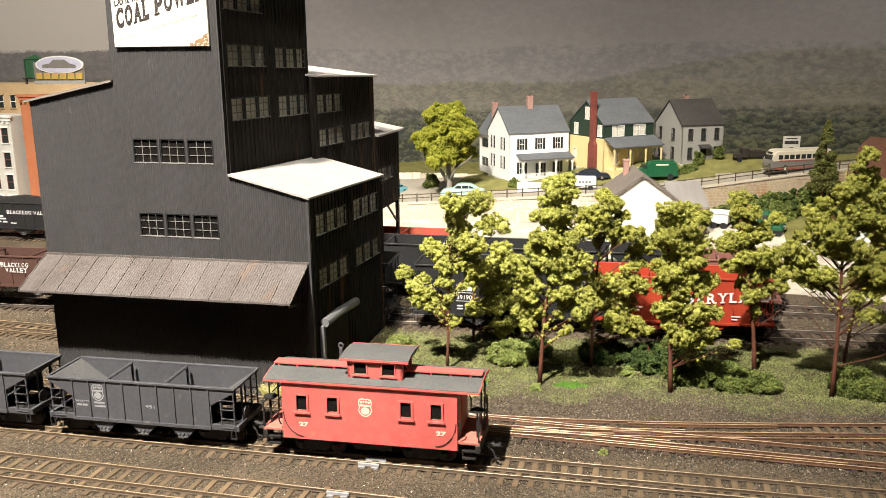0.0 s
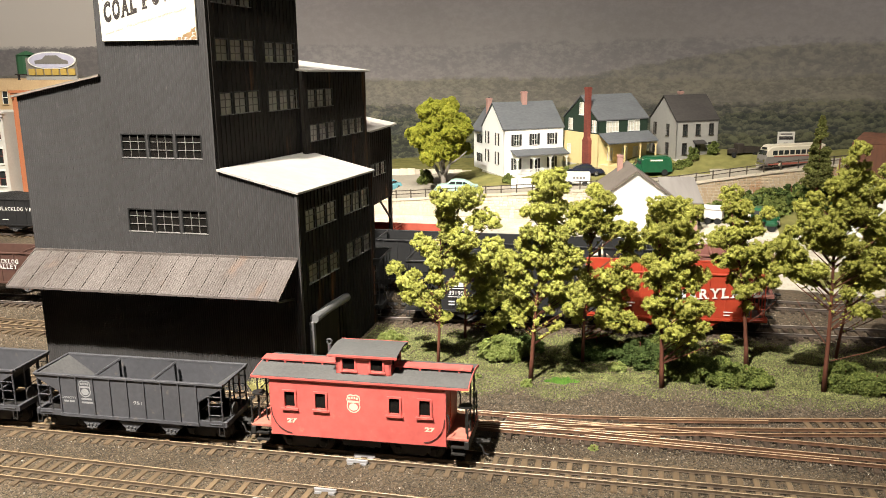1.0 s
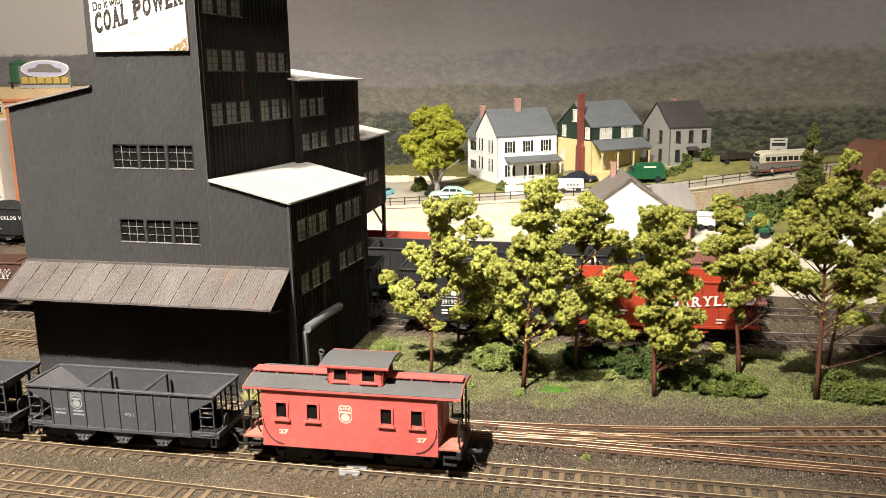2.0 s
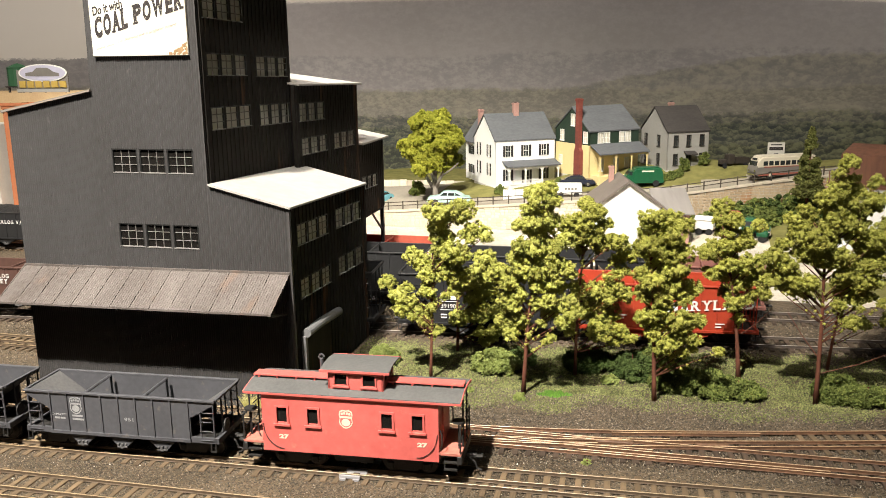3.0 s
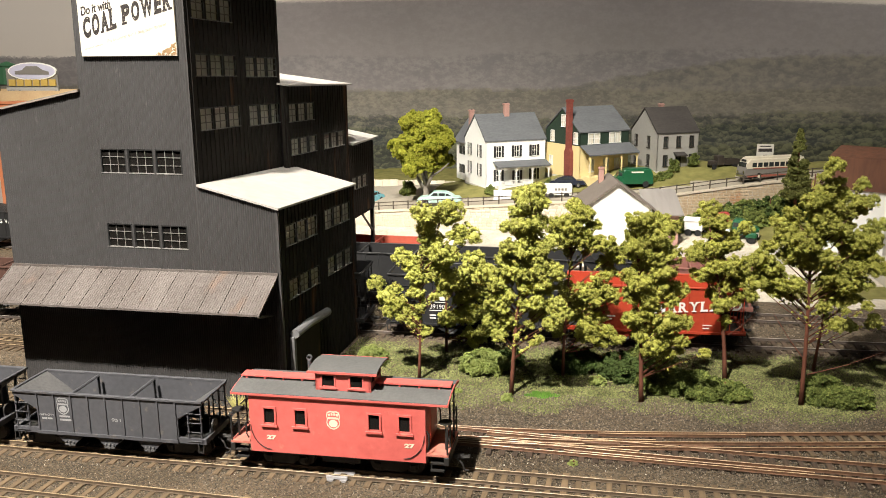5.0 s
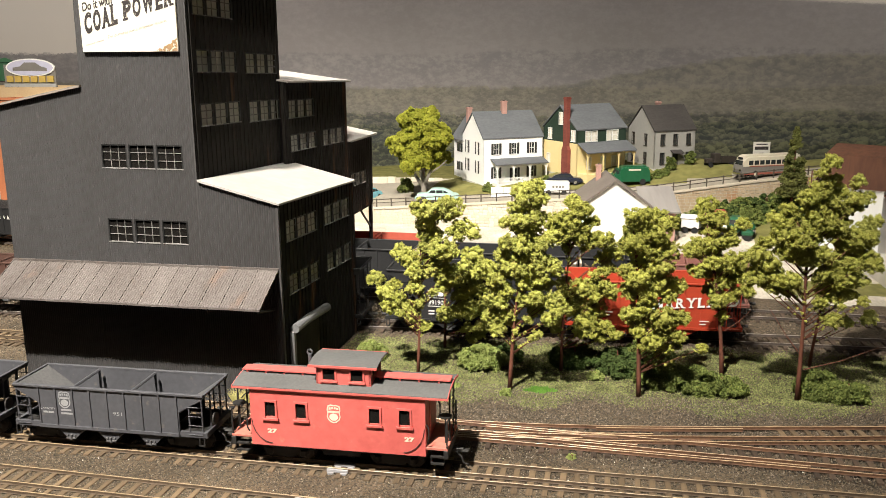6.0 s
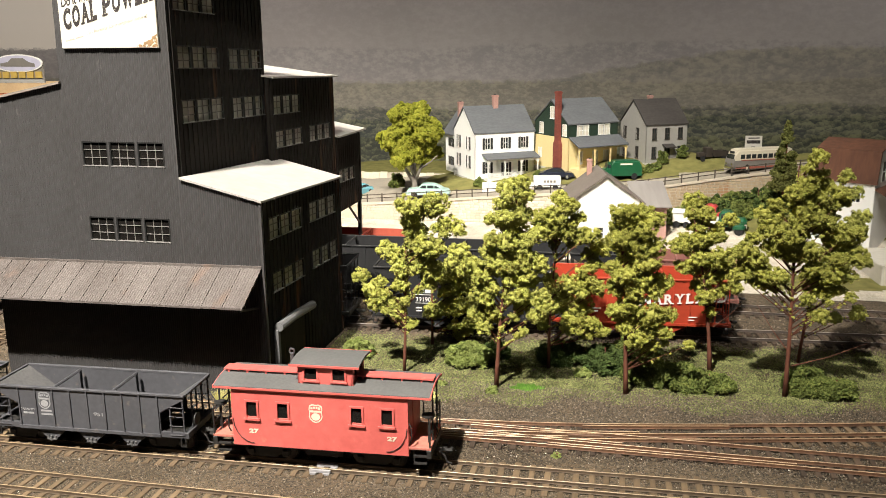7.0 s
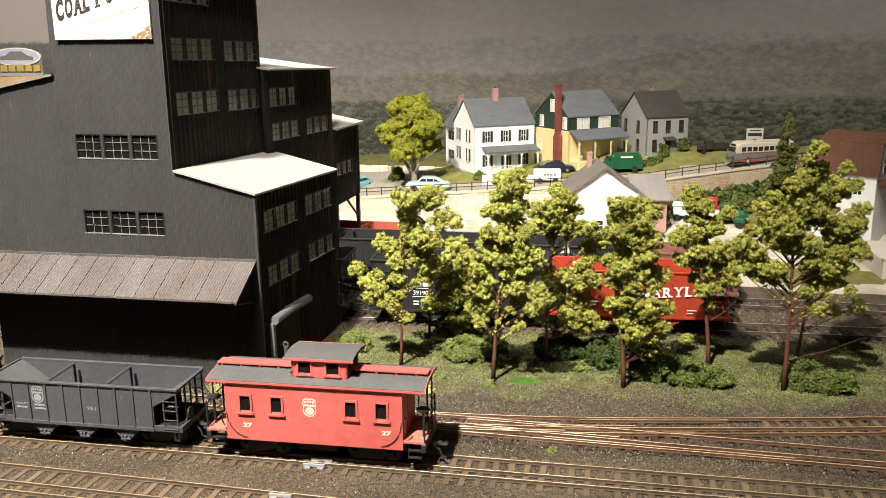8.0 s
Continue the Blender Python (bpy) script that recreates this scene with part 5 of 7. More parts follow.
        part("car_number", moved(text_mesh("27", 2.2, 0.1, width=4.6, bold=0.05), u, -W - 0.08, z), "decal", c, "cream numerals on the red side")
    return c


caboose_car(-93.6, on_b(-93.6) + 0.6, BANG + 1.0)

DANG = math.degrees(math.atan(0.071))


def on_d(x):
    return 569 + 0.071 * (x + 139)


nw = hopper_car(-70, on_d(-70), DANG, "black standard gauge hopper with white reporting marks behind the trees", "hopper_black", "hopper_black", 116, 12, 46, 34, 2, 8, 20, None, "yard cars")
bars_on(nw, [(-30, 32.5, 11.5, 0.5), (-29.5, 28.8, 2.8, 2.9), (-26.0, 28.8, 2.2, 2.9), (-23.0, 28.8, 3.6, 2.9), (-30, 27.4, 11.5, 0.4), (-30, 21.6, 11.5, 0.4), (-29.5, 18.0, 4, 0.9), (-24, 18.0, 4, 0.9), (-29.5, 16.0, 4, 0.9), (-24, 16.0, 5, 0.9)], "white_decal", -17.85)
part("car_number", moved(text_mesh("39190", 3.0, 0.1, width=10.0), -29.4, -17.80, 22.9), "white_decal", nw, "white car number")
wm = hopper_car(47, on_d(47), DANG, "orange-red standard gauge hopper with white lettering behind the trees", "wm_red", "wm_red", 112, 13, 43.0, 34, 2, 8, 14, None, "yard cars")
part("lettering", moved(slab_word("MARYLAND", 6.6, 54, gap=0.26, depth=0.1, bold=0.03, slope=0.07), -0.6, -17.84, 25.3), "white_decal", wm, "large white slanted word on the car side")
bars_on(wm, [(-34, 22, 9, 1.0), (-34, 20, 7, 1.0), (-20, 21, 8, 1.0), (10, 18, 6, 0.7), (10, 16, 4, 0.7), (30, 18, 6, 0.7), (30, 16, 4, 0.7)], "white_decal", -17.84)
hopper_car(-204, on_d(-204), DANG, "black hopper standing behind the elevator", "hopper_black", "hopper_black", 116, 12, 46, 34, 2, 8, 20, None, "yard cars")
for xx, pt, ln in ((-186, "hopper_black", 116), (-62, "hopper_black", 116), (22, "hopper_black", 48)):
    hopper_car(xx, 646.5 + 0.02 * (xx - 150), 1.1, "black open hopper on the second yard track", pt, pt, ln, 12, 43, 34, 2, 8, 16, None, "yard cars")
hopper_car(84, 646.5 + 0.02 * (84 - 150), 1.1, "faded reddish hopper at the end of the second yard track", "pink_car", "pink_car", 62, 12, 40.5, 34, 2, 6, 12, None, "yard cars")
hopper_car(-196, 712, 0, "red oxide open car on the third yard track", "gon_red", "gon_red", 112, 12, 33.5, 34, 2, 8, 12, None, "yard cars")
bl = hopper_car(-613, 757 + 0.02 * (-13), 1.1, "black hopper heaped with coal before the town", "hopper_black", "hopper_black", 128, 14, 40, 34, 2, 8, 16, True, "yard cars")
part("lettering", moved(slab_word("BLACKLOG", 3.6, 28, gap=0.3, depth=0.1, bold=0.012), 5, -17.84, 28.6), "white_decal", bl, "white lettering on the car side")
part("lettering", moved(slab_word("VALLEY", 3.6, 21, gap=0.3, depth=0.1, bold=0.012), 36, -17.84, 28.6), "white_decal", bl, "white lettering on the car side")
bars_on(bl, [(-8, 25.4, 8, 1.5), (-8, 22.8, 11, 1.5), (-8, 19.6, 5, 1.5), (-1, 19.6, 5, 1.5), (8, 18.8, 7, 0.9)], "white_decal", -17.84)
hopper_car(-751, 757 + 0.02 * (-151), 1.1, "black hopper heaped with coal before the town", "hopper_black", "hopper_black", 128, 14, 40, 34, 2, 8, 16, True, "yard cars")
br = hopper_car(-432, on_d(-432), DANG, "brown hopper with white lettering beside the elevator", "brown_car", "brown_car", 116, 19, 41.5, 27, 2, 8, 14, None, "yard cars")
part("lettering", moved(slab_word("BLACKLOG", 3.2, 22.5, gap=0.3, depth=0.1, bold=0.012), -8, -14.3, 33.4), "white_decal", br, "white lettering on the car side")
part("lettering", moved(slab_word("VALLEY", 3.2, 17.5, gap=0.3, depth=0.1, bold=0.012), -4.5, -14.3, 29.4), "white_decal", br, "white lettering on the car side")


# ---------------------------------------------------------------- trees and growth
def foam_lumps(rng, npr, lumps, size, fill):
    """Clumped foam: an uneven core ball in every lump and a coat of fine crumbs on it. lumps: (place, radius)."""
    ico = bmesh.new()
    bmesh.ops.create_icosphere(ico, subdivisions=1, radius=1.0)
    ico.verts.index_update()
    ball = np.array([v.co[:] for v in ico.verts])
    tri = np.array([[v.index for v in f.verts] for f in ico.faces])
    ico.free()
    cs, rs = np.array([c for c, _ in lumps], float), np.array([r for _, r in lumps], float)
    k, nb = len(cs), len(ball)
    core = cs[:, None, :] + ball[None] * (rs[:, None] * npr.uniform(0.62, 0.98, (k, nb)))[:, :, None] * np.array((1, 1, 0.9))
    faces = (tri[None] + nb * np.arange(k)[:, None, None]).reshape(-1, 3)
    coat = rs < 3.2
    v, f = crumbs(npr, cs[coat], rs[coat] * 1.02, int((rs[coat] ** 2).sum() * fill), size, 0.95, 0.80, 0.2)
    return np.concatenate([core.reshape(-1, 3), v]), faces.tolist() + (np.array(f) + k * nb).tolist()


def foam_tree(x, y, height, clumps, material="leaf", lean=0.0, label="", seed=1, bark="bark", trunk_r=0.95, crumb=0.27, z=0.0, dead=(), lump=1.0, depth=1.0, fill=12, swell=0.95):
    """A model tree: tapered stem, twigs to each clump, clumps of foam crumbs. clumps: (sideways, height, radius) mm."""
    rng = random.Random(seed)
    npr = np.random.default_rng(seed)
    t = thing("tree", x, y, z, 0, label or "slender yellow-green model tree on the grass strip", "tree", "trees by the track")
    bm = bmesh.new()
    pts = []
    for i in range(9):
        k = i / 8
        pts.append((lean * k ** 1.3 + math.sin(k * 5 + seed) * 1.2 * k, math.cos(k * 4 + seed) * 1.0 * k, -1 + (height * 0.95 + 1) * k))
    tube(bm, pts, [trunk_r * (1.25 - 1.0 * (i / 8) ** 0.8) for i in range(9)], 7)
    part("trunk", bm, bark, t, smooth=True)
    lumps = []
    inner = []
    for cx, cz, r in clumps:
        stem = lean * (cz / height) ** 1.3
        inner.append((stem + (cx - stem) * rng.uniform(0.55, 0.8), cz - r * rng.uniform(0.4, 0.9), r * 0.72))
    for cx, cz, r in list(clumps) + (inner if lump == 1.0 else []):
        r *= swell
        stem = lean * (cz / height) ** 1.3
        dy = rng.uniform(-1.0, 1.0) * min(8.0 * lump, r * 1.2) * depth
        c = Vector((cx, dy, cz))
        h = max(0.15, min(0.95, (cz - abs(cx - stem) * 0.6 - 3) / height))
        k = h * 8
        i = min(7, int(k))
        root = Vector(pts[i]).lerp(Vector(pts[i + 1]), k - i)
        bm = bmesh.new()
        midp = root.lerp(c, 0.55) + Vector((rng.uniform(-0.8, 0.8), rng.uniform(-1, 1), -0.6))
        tube(bm, [root, midp, c], [0.36, 0.24, 0.12], 5)
        part("branch", bm, bark, t, smooth=True)
        lumps.append((c, r * 0.66))
        for _ in range(int(10 + r * r * 0.85 / lump ** 2)):
            d = Vector((rng.gauss(0, 1.1), rng.gauss(0, 1), rng.gauss(0, 0.95)))
            d = d.normalized() * r * rng.uniform(0.62, 0.9)
            d.z = d.z * 0.8
            lumps.append((c + d, lump * rng.uniform(0.9, 1.75) * min(1.0, r / 5.0 / lump)))
        for _ in range(6):
            lumps.append((c.lerp(root if _ > 3 else midp, rng.uniform(0.2, 0.9)) + Vector((rng.gauss(0, 0.6), rng.gauss(0, 0.6), rng.gauss(0, 0.6))), rng.uniform(0.5, 1.0)))
    low = min(cz for _, cz, _ in clumps)
    for _ in range(int(height * 0.7)):
        k = rng.uniform(max(0.2, low / height), 1.0) * 8
        i = min(7, int(k))
        p = Vector(pts[i]).lerp(Vector(pts[i + 1]), k - i)
        lumps.append((p + Vector((rng.gauss(0, 0.9), rng.gauss(0, 0.9), 0)), rng.uniform(0.4, 1.1)))
    v, f = foam_lumps(rng, npr, lumps, crumb, fill)
    raw_part("crown", v, f, material, t, "yellow-green clumped foam foliage", "stuff")
    for x0, z0, x1, z1 in dead:
        bm = bmesh.new()
        tube(bm, [(x0, 0, z0), ((x0 + x1) / 2, -1.5, (z0 + z1) / 2 - 1), (x1, -2, z1)], [0.34, 0.26, 0.14], 5)
        part("bare_branch", bm, bark, t, "thin bare twig")
    return t


foam_tree(-88, 484, 105, [(6, 102, 7.1), (19, 102, 8.2), (5, 93, 6.1), (8, 85, 7.1), (16, 80, 7.1), (26, 92, 5.1), (33, 88, 5.1), (-11, 73, 6.1), (-4, 70, 6.1), (-1, 64, 5.1), (10, 69, 7.1), (18, 63, 7.1), (15, 55, 4.1), (-27, 57, 5.1), (-19, 51, 5.1), (-15, 44, 7.1), (-7, 39, 6.1), (-17, 40, 4.1), (-1, 55, 5.1), (5, 31, 3.1), (2, 46, 3.1)], "leaf", seed=1, swell=1.17, lean=5, trunk_r=0.9)
foam_tree(-83, 536, 67, [(18, 62, 7.1), (22, 57, 5.1), (9, 49, 7.1), (19, 40, 7.1), (2, 24, 6.1), (12, 28, 7.1), (24, 30, 8.2), (34, 22, 6.1), (23, 11, 5.1), (11, 38, 4.1), (29, 18, 6.1), (3, 65, 6.1), (16, 50, 5.1)], "leaf", seed=2, swell=1.18, lean=2, trunk_r=0.9)
foam_tree(-31, 472, 119, [(4, 114, 5.1), (12, 117, 5.1), (15, 111, 5.1), (3, 104, 6.1), (-1, 98, 5.1), (11, 100, 7.1), (7, 94, 4.1), (-1, 88, 5.1), (6, 86, 6.1), (13, 87, 7.1), (22, 89, 5.1), (-3, 78, 6.1), (3, 74, 6.1), (14, 78, 8.2), (22, 73, 6.1), (-14, 71, 6.1), (-19, 66, 4.1), (-7, 65, 7.1), (-8, 56, 6.1), (9, 65, 6.1), (16, 62, 7.1), (24, 56, 6.1), (8, 54, 4.1), (-2, 44, 5.1), (-11, 41, 6.1), (13, 47, 4.1), (28, 51, 6.1), (3, 36, 2.0), (15, 35, 3.1)], "leaf", seed=3, swell=1.19, lean=10, trunk_r=1.15)
foam_tree(-5, 508, 105, [(4, 104, 4.1), (10, 100, 5.1), (-7, 91, 6.1), (2, 93, 8.2), (10, 86, 6.1), (16, 92, 4.1), (22, 84, 6.1), (17, 80, 4.1), (29, 75, 6.1), (25, 64, 5.1), (0, 79, 4.1), (12, 53, 7.1), (23, 55, 5.1), (6, 43, 7.1), (18, 39, 7.1), (28, 51, 5.1), (14, 31, 6.1), (24, 29, 5.1), (31, 24, 4.1), (0, 53, 5.1), (-5, 28, 5.1)], "leaf_b", seed=4, swell=1.20, lean=3, trunk_r=0.9)
foam_tree(41, 476, 105, [(-7, 103, 5.1), (0, 103, 5.1), (5, 102, 5.1), (-5, 94, 7.1), (5, 94, 7.1), (12, 99, 5.1), (-8, 86, 6.1), (3, 85, 7.1), (12, 85, 6.1), (-1, 76, 7.1), (-10, 72, 4.1), (9, 77, 6.1), (-2, 67, 7.1), (8, 66, 7.1), (-8, 60, 5.1), (17, 64, 6.1), (2, 55, 5.1), (-1, 47, 7.1), (-8, 49, 4.1), (12, 48, 7.1), (20, 46, 5.1), (-3, 41, 5.1), (10, 37, 6.1), (19, 39, 4.1), (3, 32, 4.1), (32, 32, 3.1), (16, 31, 3.1)], "leaf_b", seed=5, swell=1.20, lean=-7, trunk_r=1.2)
foam_tree(89, 519, 103, [(-14, 101, 6.1), (-7, 95, 5.1), (-17, 94, 3.1), (-10, 85, 7.1), (-1, 83, 5.1), (-19, 80, 4.1), (-10, 73, 6.1), (1, 71, 7.1), (-18, 65, 5.1), (-11, 63, 4.1), (-1, 62, 6.1), (8, 62, 5.1), (9, 73, 4.1), (-7, 51, 6.1), (0, 48, 4.1), (9, 54, 5.1), (-2, 38, 3.1), (-22, 77, 5.1), (6, 92, 4.1)], "leaf_b", seed=6, swell=1.18, lean=-14, trunk_r=1.25, dead=((0, 28, 15, 44),))
foam_tree(126, 489, 134, [(6, 133, 4.1), (2, 127, 3.1), (2, 119, 5.1), (8, 123, 4.1), (-5, 114, 5.1), (3, 112, 6.1), (12, 116, 5.1), (19, 113, 4.1), (-1, 105, 7.1), (11, 105, 7.1), (22, 108, 3.1), (-12, 106, 4.1), (-17, 101, 5.1), (-13, 94, 7.1), (-5, 92, 7.1), (3, 95, 6.1), (15, 97, 6.1), (-11, 83, 6.1), (-1, 81, 5.1), (-16, 65, 5.1), (-9, 69, 5.1), (9, 73, 6.1), (17, 70, 6.1), (11, 61, 5.1), (20, 60, 4.1), (14, 49, 4.1), (28, 58, 3.1), (6, 84, 5.1), (-22, 88, 4.1), (-26, 82, 6.1), (-23, 74, 6.1), (-28, 68, 5.1), (-19, 72, 6.1), (24, 92, 6.1), (28, 82, 5.1)], "leaf_b", seed=7, swell=1.19, lean=-2, trunk_r=1.2, dead=((2, 18, 38, 34), (0, 26, -18, 52)))
foam_tree(142, 545, 116, [(17, 115, 4.1), (14, 105, 5.1), (22, 105, 5.1), (15, 79, 7.1), (23, 83, 7.1), (22, 70, 8.2), (13, 65, 6.1), (29, 66, 5.1), (10, 55, 6.1), (23, 56, 5.1), (27, 91, 5.1), (21, 47, 3.1), (30, 34, 5.1)], "leaf", seed=8, swell=1.19, lean=15, trunk_r=0.9)
foam_tree(206, 520, 120, [(0, 110, 7), (-7, 97, 8), (7, 93, 8), (-10, 79, 9), (9, 74, 9), (-3, 62, 10), (-13, 52, 7), (10, 52, 8)], "leaf_b", seed=9)


def bush(x, y, r, material, label, seed, squash=0.85, z=0.0, crumb=0.7, spread=None, density=1.0, name="bush"):
    rng = random.Random(seed)
    npr = np.random.default_rng(seed)
    sx = spread or r
    lumps = []
    for _ in range(int(34 + r * 4)):
        a, k = rng.uniform(0, 6.28), rng.random() ** 0.5
        top = (0.12 + rng.random() * 0.88) * (1.08 - 0.55 * k * k)
        lumps.append(((math.cos(a) * k * sx * 0.92, math.sin(a) * k * r * 0.8, r * top * squash), min(2.4, r * rng.uniform(0.13, 0.27))))
    t = thing(name, x, y, z, 0, label, "bush", "")
    bm = bmesh.new()
    tube(bm, [(0, 0, -1), (0.5, 0, r * 0.5), (0, 0.5, r * 0.9)], [0.8, 0.6, 0.3], 6)
    part("stem", bm, "bark", t)
    v, f = foam_lumps(rng, npr, lumps, crumb * 0.72, 14 * density)
    v[:, 2] = np.maximum(v[:, 2], -0.8)
    raw_part("foliage", v, f, material, t, "", "stuff")
    return t


bush(-124, 506, 10.5, "leaf_bush", "round light green bush beside the elevator", 21)
bush(-52, 505, 15, "leaf_bush", "light green bush under the trees", 22, spread=15)
bush(-40, 520, 10, "leaf_dark", "dark green bush under the trees", 23)
bush(2, 520, 14, "leaf_dark", "dark green undergrowth under the trees", 24, spread=15)
bush(28, 512, 15.5, "leaf_dark", "dark green undergrowth under the trees", 25, spread=15)
bush(52, 497, 13.5, "leaf_mid", "mid green bush under the trees", 26, spread=14)
bush(70, 494, 14, "leaf_mid", "mid green bush under the trees", 27, spread=16)
bush(86, 490, 11, "leaf_mid", "low mid green bush at a tree's foot", 28, spread=14)
bush(138, 499, 15, "leaf_mid", "dark green bush beside a tree", 29, spread=12)
bush(153, 494, 11, "leaf_mid", "dark green bush beside a tree", 30, spread=12)
bush(46, 530, 16.5, "leaf_mid", "dark green undergrowth under the trees", 32, spread=16)
bush(16, 498, 5, "leaf_bush", "small light green weed clump", 33)
bush(-32, 464, 3.6, "leaf_bush", "small yellow-green weed at a tree's foot", 34, crumb=0.6)
bush(-62, 470, 3.0, "leaf_bush", "small yellow-green weed on the grass", 35, crumb=0.6)
bush(10, 392.5, 2.6, "leaf_bush", "tiny weed growing in the ballast", 36, crumb=0.5)


def tuft(x, y, label, seed, count=150, height=8, spread=5.5, material="straw", z=0.0):
    rng = random.Random(seed)
    verts, faces = [], []
    for i in range(count):
        a, k = rng.uniform(0, 6.28), rng.random() ** 0.5
        bx, by = math.cos(a) * k * spread * 0.5, math.sin(a) * k * spread * 0.4
        h = height * rng.uniform(0.6, 1.1)
        tx, ty = bx + math.cos(a) * k * h * 0.5, by + math.sin(a) * k * h * 0.5
        n = len(verts)
        verts += [(bx - 0.14, by, 0), (bx + 0.14, by, 0), (bx, by + 0.2, 0), (tx, ty, h)]
        faces += [(n, n + 1, n + 3), (n + 1, n + 2, n + 3), (n + 2, n, n + 3)]
    return raw_part_at("grass_tuft", verts, faces, material, x, y, z, label, "grass")


def raw_part_at(name, verts, faces, material, x, y, z, label, category):
    ob = raw_part(name, verts, faces, material, None, label, "stuff", category)
    ob.location = (x * MM, y * MM, z * MM)
    return ob


tuft(-176, 424, "pale straw coloured grass tuft beside the elevator", 41)
tuft(-168.5, 425, "pale straw coloured grass tuft beside the elevator", 42)
tuft(-126, 462, "thin pale grass tuft at the edge of the turf", 43, 80, 6, 6)


def turf_edge(x):
    """Front edge of the grass strip."""
    return 447 + 0.085 * (x + 100) + 5 * math.sin(x * 0.045) + 3 * math.sin(x * 0.13)


def turf():
    npr = np.random.default_rng(50)
    n = 190000
    xs = npr.uniform(-147, 330, n)
    ys = 438 + (566 + 0.065 * (xs + 139) - 438) * npr.random(n)
    keep = []
    for x, y in zip(xs, ys):
        d = y - turf_edge(x)
        back = (552 + 0.071 * (x + 139)) - y
        patch = noise.noise(Vector((x * 0.045, y * 0.045, 5)))
        keep.append(npr.random() < smooth(-3, 9, d + patch * 6) * smooth(-2, 16, back + patch * 8) * (0.75 + 0.5 * patch))
    keep = np.array(keep)
    xs, ys = xs[keep], ys[keep]
    base = np.array([(1, 0, 0), (-0.5, 0.87, 0), (-0.5, -0.87, 0), (0, 0, 1)], float)
    k = len(xs)
    s = npr.uniform(0.28, 0.74, (k, 1, 1))
    v = base[None] * s * npr.uniform(0.7, 1.3, (k, 4, 1))
    a = npr.uniform(0, 6.28, k)
    rot = np.array([[np.cos(a), -np.sin(a), 0 * a], [np.sin(a), np.cos(a), 0 * a], [0 * a, 0 * a, 1 + 0 * a]]).transpose(2, 0, 1)
    v = np.einsum("nij,nkj->nki", rot, v) + np.stack([xs, ys, 0 * xs + 0.0], 1)[:, None, :]
    q = np.array([(0, 1, 3), (1, 2, 3), (2, 0, 3)])
    f = (q[None] + 4 * np.arange(k)[:, None, None]).reshape(-1, 3).tolist()
    raw_part("grass_turf", v.reshape(-1, 3), f, "turf", None, "grey-green ground foam turf under the trees", "stuff", "grass")


turf()


def turf_patch(x, y, rx, ry, count, seed, label):
    npr = np.random.default_rng(seed)
    a, k = npr.uniform(0, 6.28, count), npr.random(count) ** 0.5
    k *= 0.62 + 0.38 * np.sin(3 * a + seed) * np.cos(2 * a + 1.3 * seed)
    xs, ys = np.cos(a) * k * rx * 1.2, np.sin(a) * k * ry * 1.25 + np.cos(a) * k * rx * 0.1
    verts, faces = [], []
    for u, v in zip(xs, ys):
        n, h, b = len(verts), npr.uniform(1.2, 2.6), npr.uniform(0, 6.28)
        verts += [(u - 0.22, v, 0), (u + 0.22, v, 0), (u, v + 0.3, 0), (u + math.cos(b) * 0.5, v + math.sin(b) * 0.5, h)]
        faces += [(n, n + 1, n + 3), (n + 1, n + 2, n + 3), (n + 2, n, n + 3)]
    raw_part_at("grass_patch", verts, faces, "turf_bright", x, y, 0, label, "grass")


turf_patch(-112, 453, 18, 4.5, 1500, 51, "bright green static grass patch beside the ballast")
turf_patch(-92, 460, 10, 3.5, 700, 52, "bright green static grass patch beside the ballast")
turf_patch(-14, 474, 10, 4.5, 900, 53, "bright green static grass patch under the trees")


# ---------------------------------------------------------------- village on the terrace
def gable_house(name, x, y, z, rz, L, W, H, R, wall, roof, label, fronts=(), lefts=(), over=3.0, shutters=None, frame_mat="white_trim", board=None, upper=None, split=None, panes="car_glass"):
    """A gabled house; its front faces local -y, its gables local -x and +x. fronts, lefts: windows (u, z, w, h)."""
    h = thing(name, x, y, z, rz, label, "house", "")
    gab = lambda u: H + R * (1 - abs(u / W * 2 - 1))

    def wall_set(low, top_front, top_gable, mat_key):
        inside = lambda rows: [(u, v, u + w, v + k) for u, v, w, k in rows if low <= v < (split or 1e9) or (low > 0 and v >= low)]
        bm = bmesh.new()
        wall_mesh(bm, L, top_front, inside(fronts), 0, 1, 1.2, low)
        part("wall", bm, mat_key, h)
        bm = bmesh.new()
        wall_mesh(bm, W, top_gable, inside(lefts), 0, 1, 1.2, low)
        part("wall", moved(bm, 0, W, 0, 0, 0, -90), mat_key, h)
        bm = bmesh.new()
        wall_mesh(bm, W, top_gable, [], 0, 1, 1.2, low)
        part("wall", moved(bm, L, 0, 0, 0, 0, 90), mat_key, h)
        bm = bmesh.new()
        wall_mesh(bm, L, top_front, [], 0, 1, 1.2, low)
        part("wall", moved(bm, L, W, 0, 0, 0, 180), mat_key, h)

    half_cut = W / 2
    if split:
        wall_set(0, lambda u: split, lambda u: split, wall)
        wall_set(split, lambda u: H, gab, upper)
    else:
        wall_set(0, lambda u: H, gab, wall)
    for rows, place in ((fronts, None), (lefts, pose(0, W, 0, 0, 0, -90))):
        for u, v, w, k in rows:
